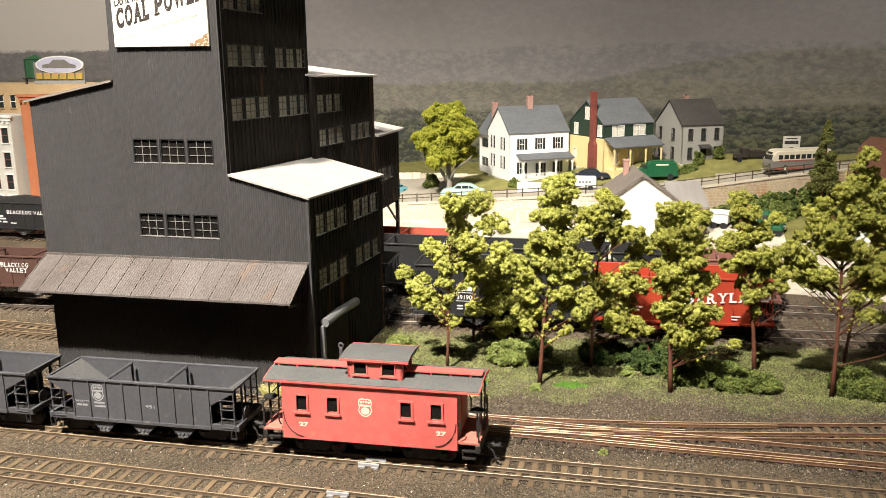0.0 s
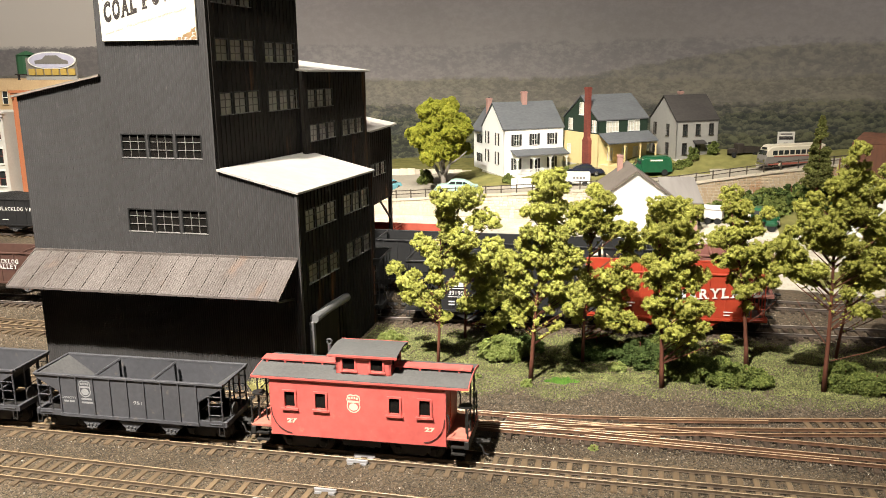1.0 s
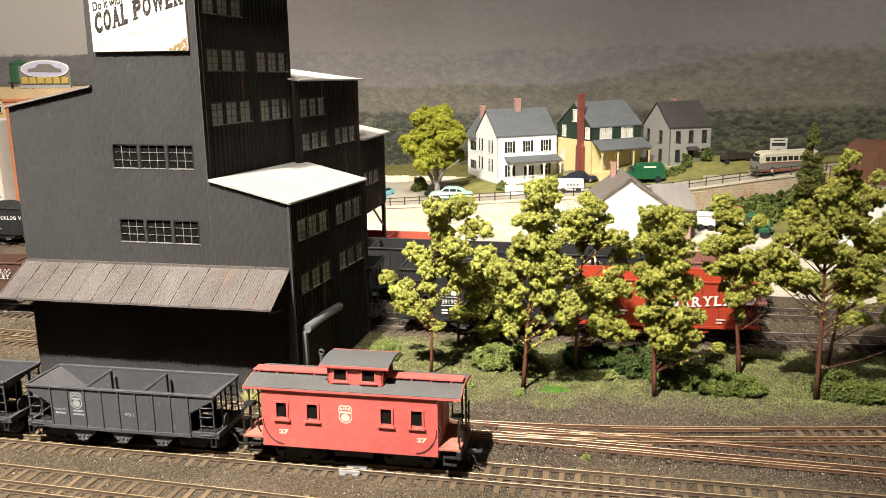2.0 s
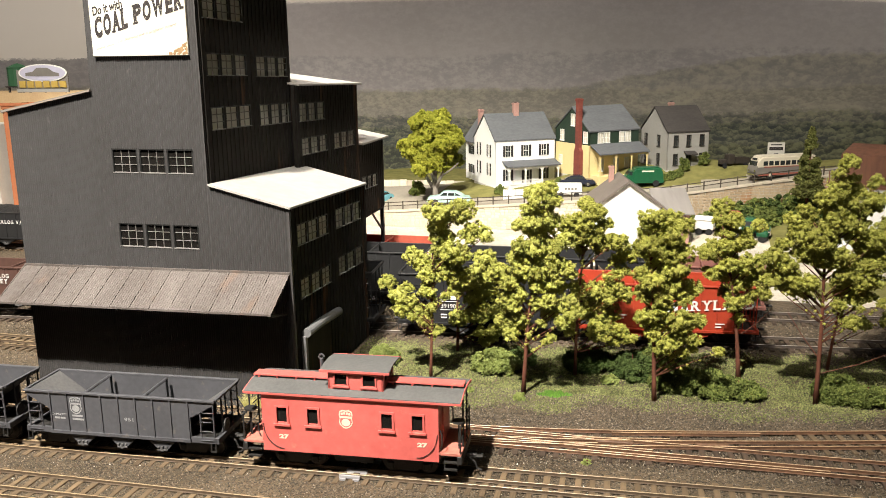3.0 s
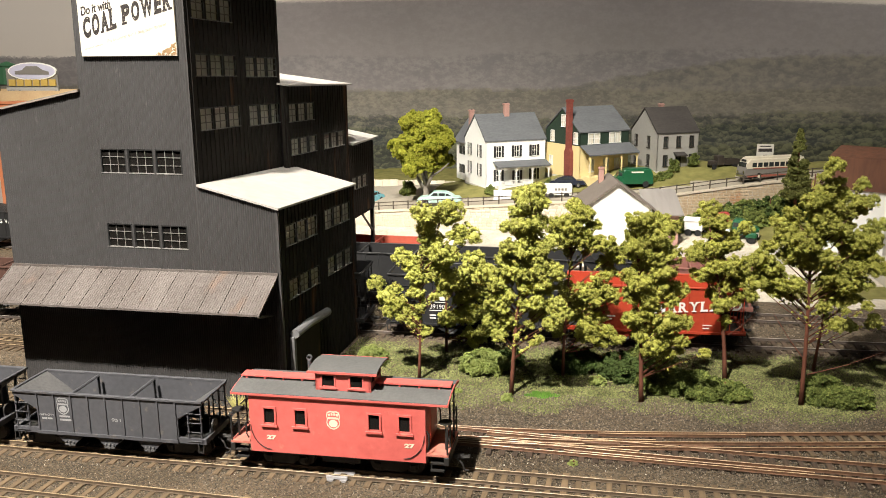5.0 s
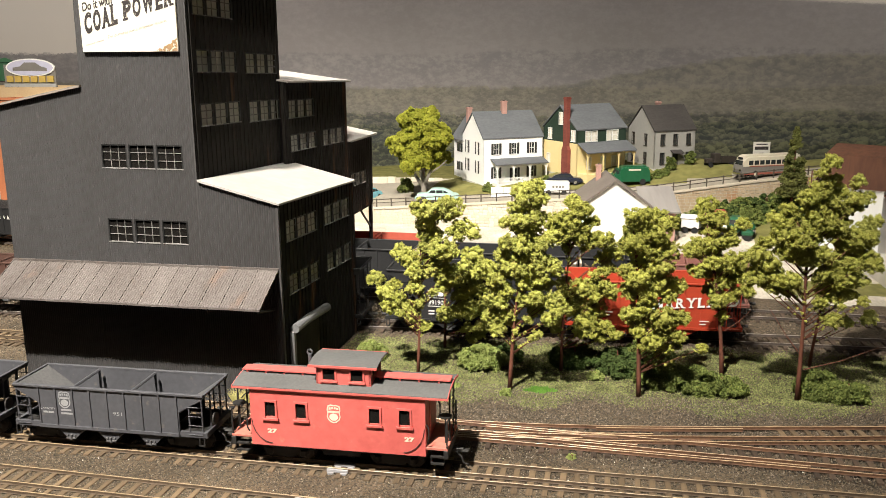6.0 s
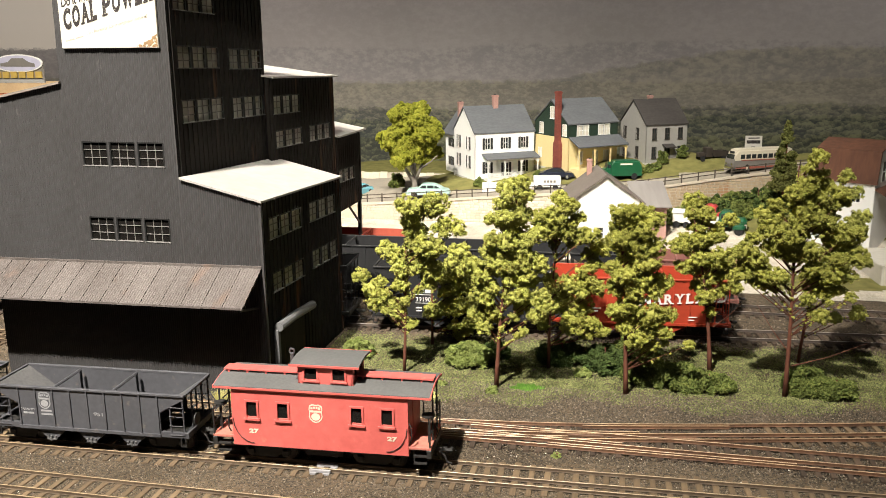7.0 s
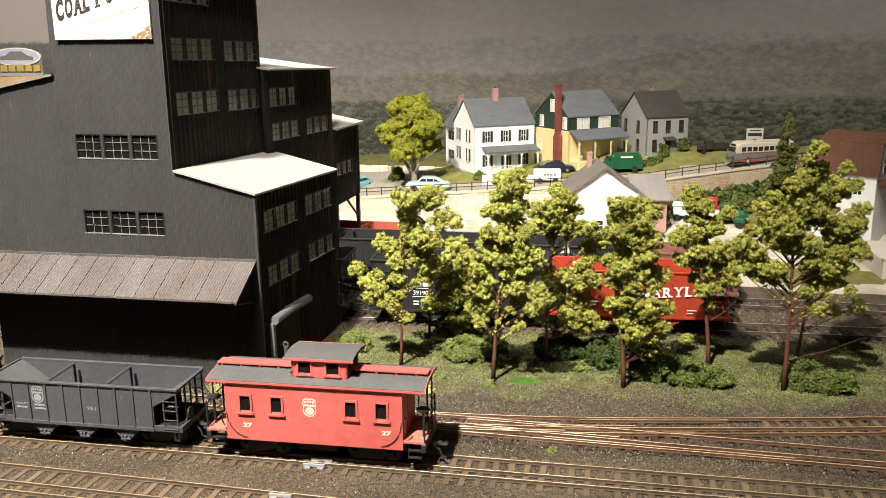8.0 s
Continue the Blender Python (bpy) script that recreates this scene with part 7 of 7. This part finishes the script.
part("back_wall", boxes((1.5, 56.2, -12, 51.5, 57.6, 62)), "white_wall", barn)
for poly in ([(-2, 61), (3, 90), (4.6, 90), (-0.4, 61)], [(3, 90.2), (29, 98), (29, 96.6), (4.6, 89.6)], [(29, 98), (55, 90.2), (53.4, 89.6), (29, 96.6)], [(55, 90), (60, 61), (58.4, 61), (53.4, 90)]):
    bm = bmesh.new()
    prism(bm, poly, "x", -2, 55)
    part("roof_slope", bm, "rust_roof", barn, "rust brown roof slope")
for v in (14, 34):
    wn = part("window", boxes((53.0, v - 0.8, 62, 53.6, v, 80), (53.0, v + 8, 62, 53.6, v + 8.8, 80), (53.0, v, 70.6, 53.5, v + 8, 71.4)), "white_trim", barn)
    part("pane", boxes((53.05, v, 62, 53.3, v + 8, 80)), "car_glass", wn)
bm = bmesh.new()
prism(bm, [(53.1, 56), (69, 48), (69, 49.4), (53.1, 57.6)], "y", 0, 58)
part("porch_roof", bm, "rust_roof", barn)
for v in (2, 54):
    part("porch_post", boxes((66, v, -12, 67.6, v + 1.6, 46.4)), "white_trim", barn)

dock = thing("loading_dock", 262, 770, 0, 4, "pale concrete loading dock", "dock")
part("slab", boxes((-28, -30, -1, 130, 40, 15), bevel=0.6), "concrete", dock)
part("coping", boxes((-28.6, -30.6, 15.1, 130, -26, 16.4)), "concrete", dock)

# retaining wall of separate stones, with its fence
wall_thing = thing("retaining_wall", 0, 0, 0, 0, "buff field stone retaining wall under the road", "wall", "", "structure")
verts, faces = [], []
xs = list(range(-420, 361, 10))
for x in xs:
    w = wall_y(x)
    zt, zb = road_z(x) * smooth(-430, -340, x) - 0.6, min(ground_z(x, w - 30), road_z(x) - 2) - 3
    verts += [(x, w, zb), (x, w, zt), (x, w + 6, zt), (x, w + 6, zb)]
for i in range(len(xs) - 1):
    a, b = 4 * i, 4 * i + 4
    faces += [(a, b, b + 1, a + 1), (a + 1, b + 1, b + 2, a + 2), (a + 2, b + 2, b + 3, a + 3)]
raw_part("mortar_core", verts, faces, "mortar", wall_thing)
cap = bmesh.new()
x = -345
while x < 350:
    w = 15
    y, y2 = wall_y(x), wall_y(x + w)
    z, z2 = road_z(x), road_z(x + w)
    vs = [cap.verts.new(p) for p in ((x, y - 1.4, z - 1.4), (x + w - 0.2, y2 - 1.4, z2 - 1.4), (x + w - 0.2, y2 + 6, z2 - 1.4), (x, y + 6, z - 1.4), (x, y - 1.4, z + 0.6), (x + w - 0.2, y2 - 1.4, z2 + 0.6), (x + w - 0.2, y2 + 6, z2 + 0.6), (x, y + 6, z + 0.6))]
    for q in ((0, 3, 2, 1), (4, 5, 6, 7), (0, 1, 5, 4), (1, 2, 6, 5), (2, 3, 7, 6), (3, 0, 4, 7)):
        cap.faces.new([vs[i] for i in q])
    x += w
part("coping", cap, "stone", wall_thing)
STONES = []
rng = random.Random(61)
for i in range(8):
    bm = bmesh.new()
    box(bm, -0.5, -0.45, -0.5, 0.5, 0.6, 0.5)
    bmesh.ops.bevel(bm, geom=list(bm.edges), offset=0.12, segments=1, affect="EDGES")
    for v in bm.verts:
        v.co += Vector((rng.uniform(-0.07, 0.07), rng.uniform(-0.15, 0.15), rng.uniform(-0.08, 0.08)))
    bmesh.ops.scale(bm, vec=(MM, MM, MM), verts=bm.verts)
    me = bpy.data.meshes.new("stone")
    bm.to_mesh(me)
    me.materials.append(M["rust_stone" if i > 3 else "stone"])
    STONES.append(me)
heaps = {0: ([], []), 4: ([], [])}
for row in range(19):
    x = -268 + rng.uniform(0, 4)
    while x < 232:
        w = rng.uniform(3.4, 7.0)
        zc = 1.8 + row * 3.1
        u = x + w / 2
        if ground_z(u, wall_y(u) - 30) - 1 < zc < road_z(u) - 2.2:
            rust = 4 if u + rng.uniform(-30, 30) > 40 else 0
            me = STONES[rng.randrange(4) + rust]
            ang = math.degrees(math.atan((wall_y(u + 1) - wall_y(u - 1)) / 2))
            place = pose(u * MM, wall_y(u) * MM, zc * MM, 0, rng.uniform(-5, 5), ang) @ Matrix.Diagonal((w - 0.6, 1, rng.uniform(2.4, 3.0), 1))
            if -150 < u < 18:
                ob = new("stone", me)
                ob.matrix_basis = place
                ob.parent = wall_thing
            else:
                vs, fs = heaps[rust]
                n0 = len(vs)
                vs += [tuple((place @ v.co) / MM) for v in me.vertices]
                fs += [tuple(n0 + i for i in p.vertices) for p in me.polygons]
        x += w
raw_part("stonework", heaps[0][0], heaps[0][1], "stone", wall_thing, "pale buff stones", "stuff")
raw_part("stonework", heaps[4][0], heaps[4][1], "rust_stone", wall_thing, "rust-stained stones", "stuff")

fence = thing("road_fence", 0, 0, 0, 0, "dark wooden post and rail fence along the road edge", "fence")
x = -300
while x < 240:
    y, z = wall_y(x) + 3, road_z(x)
    part("post", boxes((x - 0.6, y - 0.6, z - 1, x + 0.6, y + 0.6, z + 10)), "fence", fence)
    x2 = x + 17
    y2, z2 = wall_y(x2) + 3, road_z(x2)
    for dz in (5.2, 9.0):
        bm = bmesh.new()
        tube(bm, [(x, y, z + dz), (x2, y2, z2 + dz)], 0.5, 5)
        part("fence_rail", bm, "fence", fence)
    x = x2

# maple, conifer and hedges of the village
mrng = random.Random(71)
maple_rows = []
for i in range(58):
    a = mrng.uniform(0, 6.28)
    k = mrng.random() ** 0.4
    hgt = mrng.random()
    rad = 31 * math.sin(math.pi * (0.2 + 0.72 * hgt)) ** 0.8 * k
    maple_rows.append((math.cos(a) * rad - 2, 40 + hgt * 60, mrng.uniform(9, 13)))
maple = foam_tree(-204, 972, 95, maple_rows, "leaf_maple", 0, "broad bright yellow-green shade tree on the lawn", 72, "pale_bark", 3.4, 0.8, ground_z(-196, 972) - 1, (), 1.9, 1.6, 7)

for pts, rad in (([(0, 0, 12), (-9, -3, 28), (-20, -4, 44), (-26, -3, 58)], (2.6, 1.9, 1.3, 0.7)), ([(0, 0, 14), (8, -4, 30), (15, -5, 46), (20, -3, 60)], (2.4, 1.8, 1.2, 0.7)),
                 ([(0, 0, 18), (-3, -6, 34), (-7, -8, 52)], (2.0, 1.4, 0.7)), ([(-9, -3, 28), (-14, -8, 38), (-16, -11, 50)], (1.3, 0.9, 0.5)), ([(8, -4, 30), (20, -7, 38), (29, -6, 46)], (1.3, 0.9, 0.5))):
    bm = bmesh.new()
    tube(bm, pts, rad, 7)
    part("limb", bm, "pale_bark", maple, smooth=True)


def conifer_tree(x, y, z, height, seed, label):
    rng = np.random.default_rng(seed)
    t = thing("conifer", x, y, z, 0, label, "tree")
    bm = bmesh.new()
    tube(bm, [(0, 0, -2), (0, 0, height * 0.9)], [1.6, 0.4], 7)
    part("trunk", bm, "bark", t)
    cs, rs = [], []
    for i in range(110):
        k = rng.random()
        r = (0.12 + (1 - k) * 0.88) * height * 0.175 * (0.5 + 0.55 * rng.random()) if k < 0.93 else 0.6
        a = rng.uniform(0, 6.28)
        cs.append((math.cos(a) * r, math.sin(a) * r, 6 + k * (height - 8) - r * 0.25))
        rs.append(2.2 + (1 - k) * 3.4)
    v, f = crumbs(rng, cs, rs, 9000, 0.8, 0.7, 0.3)
    raw_part("crown", v, f, "conifer", t, "dark green needles", "stuff")


conifer_tree(187, 918, 42, 74, 73, "dark green conifer before the bus")
for i, (x, y, r, mk) in enumerate(((84, 931, 15, "leaf_mid"), (102, 934, 21, "leaf_mid"), (118, 938, 24, "leaf_mid"), (134, 941, 25, "leaf_dark"), (150, 944, 27, "leaf_mid"), (168, 947, 28, "leaf_dark"), (187, 946, 30, "leaf_mid"), (126, 924, 18, "leaf_dark"), (150, 928, 17, "leaf_mid"), (205, 940, 28, "leaf_dark"))):
    bush(x, y, r, mk, "dark green hedge bush below the stone wall", 80 + i, z=ground_z(x, y) - 1, crumb=1.6, density=0.3, name="hedge_bush")
for i, (x, y, r) in enumerate(((73, 1022, 7.4), (95, 1034, 7.4), (-131, 983, 6.5), (50, 1000, 6), (59, 1003, 6.4), (67, 1008, 6), (-236, 1010, 11), (-65, 998, 6))):
    bush(x, y, r, "leaf_mid", "round clipped green shrub beside a house", 95 + i, 2.3 if r == 7.4 else 1.5, ground_z(x, y) - 1, 1.0, r * 0.8, 0.6, "shrub")
low_wall = thing("low_stone_wall", -420, 1150, ground_z(-320, 1150) - 3, 0, "low pale stone wall across the end of the drive", "wall")
for i in range(24):
    part("stone", boxes((i * 11, 0, 0, i * 11 + 10.6, 5, 12 + (i * 7 % 3) * 0.5), bevel=0.5), "stone", low_wall)


# ---------------------------------------------------------------- town behind the elevator
def town_block(name, x, y, w, d, h, wall, label, rows, trim, band=True):
    b = thing(name, x, y, 0, 0, label, "building", "town street")
    bm = bmesh.new()
    wall_mesh(bm, w, lambda u: h, [(u, z, u + ww, z + hh) for u, z, ww, hh in rows], 0, 1, 1.5)
    part("front_wall", bm, wall, b)
    part("side_wall", boxes((0, 1.6, 0, 1.5, d, h)), wall, b)
    part("side_wall", boxes((w - 1.5, 1.6, 0, w, d, h)), wall, b)
    part("back_wall", boxes((1.6, d - 1.5, 0, w - 1.6, d, h)), wall, b)
    part("roof", boxes((1.5, 1.6, h - 4, w - 1.5, d - 1.6, h - 3)), "brown_grey_roof", b)
    if band:
        part("cornice", boxes((-1.5, -3, h - 1.5, w + 1.5, 1.6, h + 1.5), (-0.8, -1.8, h - 5, w + 0.8, 0, h - 1.6), bevel=0.2), trim, b)
        k = 1.0
        while k < w - 2:
            part("bracket", boxes((k, -2.6, h - 8, k + 1.6, -0.02, h - 5)), trim, b)
            k += 6
    for u, z, ww, hh in rows:
        win = part("window", boxes((u, 0.3, z, u + 0.7, 1.0, z + hh), (u + ww - 0.7, 0.3, z, u + ww, 1.0, z + hh), (u + 0.7, 0.3, z + hh / 2 - 0.4, u + ww - 0.7, 1.0, z + hh / 2 + 0.4)), "brick_red" if trim == "white_trim" else "white_trim", b)
        part("pane", boxes((u + 0.7, 0.7, z, u + ww - 0.7, 0.9, z + hh)), "car_glass", win)
        part("lintel", boxes((u - 1.2, -1.0, z + hh, u + ww + 1.2, -0.02, z + hh + 2.2)), trim, win)
        part("sill", boxes((u - 1.0, -1.2, z - 1.2, u + ww + 1.0, 0.3, z)), trim, win)
    return b


rows_g = [(u, z, 9, 17) for u in (8, 28, 48, 68, 88, 108, 128, 146) for z in (32, 58, 86)] + [(u, 4, 10, 20) for u in (8, 28, 48, 68, 88, 108, 128, 146)]
town_block("row_building", -852, 858, 160, 46, 116, "stone_wall", "pale grey three storey row building with white window heads", rows_g, "white_trim")
town_block("brick_building", -684, 868, 120, 44, 139, "orange_brick", "bright orange brick town building", [(u, z, 9, 17) for u in (14, 34, 54, 74, 94) for z in (30, 60, 92)], "orange_brick")
rows_t = [(u, 122, 8, 15) for u in range(10, 300, 17)]
tan = town_block("warehouse", -900, 915, 320, 60, 150, "tan_brick", "tan brick warehouse with a plain parapet", rows_t, "tan_brick", False)
tank = thing("water_tank", -716, 940, 145, 0, "green wooden rooftop water tank on dark legs", "water tank")
for a in range(12):
    ca, sa = math.cos(a * math.pi / 6), math.sin(a * math.pi / 6)
    part("stave", moved(boxes((-3.2, -0.6, 12, 3.2, 0.6, 34)), -sa * 11.2, ca * 11.2, 0, 0, 0, math.degrees(a * math.pi / 6)), "tank_green", tank)
bm = bmesh.new()
tube(bm, [(0, 0, 34), (0, 0, 39)], [13, 1], 14)
part("lid", bm, "tank_green", tank)
part("floor_plate", boxes((-11, -11, 10.5, 11, 11, 12)), "dark_brown", tank)
for sx in (-8, 8):
    for sy in (-8, 8):
        part("leg", boxes((sx - 1, sy - 1, 0, sx + 1, sy + 1, 10.5)), "dark_brown", tank)
roof_sign = thing("rooftop_sign", -672, 925, 146, 0, "rooftop sign with a pale oval and yellow block letters as bars", "sign")
part("backing", boxes((-36, 2, 4, 34, 3.4, 30)), "bus_grey", roof_sign)
bm = bmesh.new()
prism(bm, [(1 + 33 * math.cos(2 * math.pi * k / 36), 26.5 + 10.4 * math.sin(2 * math.pi * k / 36)) for k in range(36)], "y", 0.6, 1.8)
ov = part("oval", bm, "white_trim", roof_sign)
bm = bmesh.new()
prism(bm, [(1 + 31 * math.cos(2 * math.pi * k / 36), 26.5 + 9.0 * math.sin(2 * math.pi * k / 36)) for k in range(36)], "y", 0.3, 0.58)
part("oval_face", bm, "sign_blue", ov)
bm = bmesh.new()
prism(bm, [(-22, 23), (-22, 26.5), (-12, 28), (-6, 32.5), (9, 32.5), (16, 28), (24, 26), (24, 22.5)], "y", 0.0, 0.28)
part("car_outline", bm, "bus_grey", ov)
for i in range(6):
    part("letter_bar", boxes((-32 + i * 11, 0.2, 9.5, -23.6 + i * 11, 1.9, 17)), "sign_yellow", roof_sign)
part("lower_board", boxes((-36, 0.4, 4, 34, 1.9, 8)), "gray_wall", roof_sign)
for u in (-30, 0, 28):
    part("post", boxes((u - 0.8, 3.5, -1, u + 0.8, 5, 26)), "dark_brown", roof_sign)


# ---------------------------------------------------------------- small things beside the tracks
stand = thing("switch_stand", -77, 452, 0, 14, "black cast switch stand on two long head ties", "switch stand")
part("head_tie", boxes((-6.5, -20, -0.8, -3.5, 10, 1.6), bevel=0.2), "dark_tie", stand)
part("head_tie", boxes((2.0, -20, -0.8, 5.0, 10, 1.6), bevel=0.2), "dark_tie", stand)
part("base_plate", boxes((-8, -3, 1.6, 8, 6, 2.6), bevel=0.3), "black", stand)
bm = bmesh.new()
tube(bm, [(0, 2, 2.6), (0, 2, 9.5)], [3.0, 2.0], 10)
part("gear_case", bm, "black", stand)
bm = bmesh.new()
tube(bm, [(-1, 2, 8.5), (-13, 3, 7.6), (-14.5, 3, 7.6)], [0.9, 0.9, 1.5], 8)
part("lever", bm, "black", stand)
bm = bmesh.new()
tube(bm, [(0, 0, 3.4), (9, -1, 3.2), (10.5, 3, 3.2), (7, 6, 3.2)], 0.8, 6)
part("latch_bar", bm, "black", stand)
part("target", boxes((-2, 1, 9.5, 3, 2, 13.5), bevel=0.4), "black", stand)
bm = bmesh.new()
tube(bm, [(-1, -3, 2.2), (-3, -33, 2.2)], 0.5, 6)
part("throw_rod", bm, "rail", stand)
for i, (dx, dy, r) in enumerate(((-13, -3, 5), (12, 0, 5), (-9, -9, 4))):
    npr = np.random.default_rng(200 + i)
    v, f = crumbs(npr, [(0, 0, 0)], [r], 120, 0.7, 0.12, 0.1)
    raw_part_at("glue_patch", v, f, "straw", -77 + dx, 452 + dy, 0.2, "pale dried straw patch beside the switch stand", "ground patch")

for x, l in ((-89, line_b(0)), (-92, line_b(-11.2)), (-93.5, line_b(-17.3)), (-98, line_c(0)), (-120, line_c(-13.6))):
    j = thing("rail_joiner", x, l(x) - 1.2, 1.2, 1.7, "grey plastic rail joiner on the dual gauge track", "rail joiner", "rail joiners")
    part("joiner_body", boxes((-5, -0.5, 0, 5, 0.5, 1.5), bevel=0.15), "joiner", j)
    part("joiner_tie", boxes((-4.5, -1.6, -0.6, -1.6, 0, 0.2), (1.6, -1.6, -0.6, 4.5, 0, 0.2)), "joiner", j)


def strewn(name, x0, x1, y0, y1, count, size, material, label, seed, avoid=None, z=0.1):
    npr = np.random.default_rng(seed)
    xs, ys = npr.uniform(x0, x1, count), npr.uniform(y0, y1, count)
    base = np.array([(1, 0, -0.4), (-0.5, 0.87, -0.4), (-0.5, -0.87, -0.4), (0.1, 0, 0.8)], float)
    tri = np.array([(0, 1, 3), (1, 2, 3), (2, 0, 3)])
    v = base[None] * npr.uniform(0.6, 1.3, (count, 4, 1)) * (size * npr.uniform(0.6, 1.5, (count, 1, 1)))
    a = npr.uniform(0, 6.28, count)
    rot = np.array([[np.cos(a), -np.sin(a), 0 * a], [np.sin(a), np.cos(a), 0 * a], [0 * a, 0 * a, 1 + 0 * a]]).transpose(2, 0, 1)
    v = np.einsum("nij,nkj->nki", rot, v) + np.stack([xs, ys, npr.uniform(-0.2, 0.3, count) + z], 1)[:, None, :]
    f = (tri[None] + 4 * np.arange(count)[:, None, None]).reshape(-1, 3).tolist()
    raw_part(name, v.reshape(-1, 3), f, material, None, label, "stuff", "gravel")


def stone_mat(name, tones):
    m = bpy.data.materials.new(name)
    m.use_nodes = True
    n, l = m.node_tree.nodes, m.node_tree.links
    b = n["Principled BSDF"]
    b.inputs["Roughness"].default_value = 0.85
    geo = n.new("ShaderNodeNewGeometry")
    ramp = n.new("ShaderNodeValToRGB")
    el = ramp.color_ramp.elements
    el[0].color, el[1].color = (*tones[0], 1), (*tones[-1], 1)
    for i, c in enumerate(tones[1:-1]):
        e = el.new((i + 1) / (len(tones) - 1))
        e.color = (*c, 1)
    l.new(geo.outputs["Random Per Island"], ramp.inputs["Fac"])
    l.new(ramp.outputs["Color"], b.inputs["Base Color"])
    return m


M["ballast_stones"] = stone_mat("cinder_stones", [(0.028, 0.023, 0.016), (0.068, 0.055, 0.041), (0.125, 0.102, 0.076), (0.100, 0.070, 0.042), (0.26, 0.215, 0.165)])
M["coal_lumps"] = stone_mat("coal_lumps", [(0.01, 0.01, 0.01), (0.022, 0.022, 0.023), (0.05, 0.05, 0.05), (0.015, 0.015, 0.015)])
strewn("ballast_gravel", -330, 260, 286, 440, 115000, 0.42, "ballast_stones", "loose cinder ballast between the tracks", 301, z=0.45)
strewn("ballast_gravel", -160, 330, 552, 680, 9000, 0.6, "ballast_stones", "loose cinder ballast along the yard tracks", 302)
strewn("ballast_gravel", -520, -318, 430, 640, 9000, 0.6, "ballast_stones", "loose cinder ballast beside the elevator", 303)
strewn("ballast_gravel", -150, 260, 436, 478, 24000, 0.42, "ballast_stones", "loose cinder ballast before the grass", 308, z=0.25)
M["white_pebble"] = stone_mat("pale_pebbles", [(0.5, 0.47, 0.42), (0.7, 0.67, 0.6)])
strewn("pale_pebbles", -330, 260, 295, 440, 300, 0.36, "white_pebble", "scattered pale pebbles in the ballast", 306, z=0.7)
strewn("rusty_grit", -330, 260, 300, 425, 7000, 0.34, "tie", "rust brown grit along the rails", 307, z=0.7)
strewn("spilled_coal", -262, -172, 394, 428, 1600, 1.0, "coal_lumps", "spilled black coal along the elevator siding", 304, z=0.5)
strewn("spilled_coal", -255, -185, 384, 398, 700, 0.9, "coal_lumps", "spilled black coal along the elevator siding", 305, z=0.4)
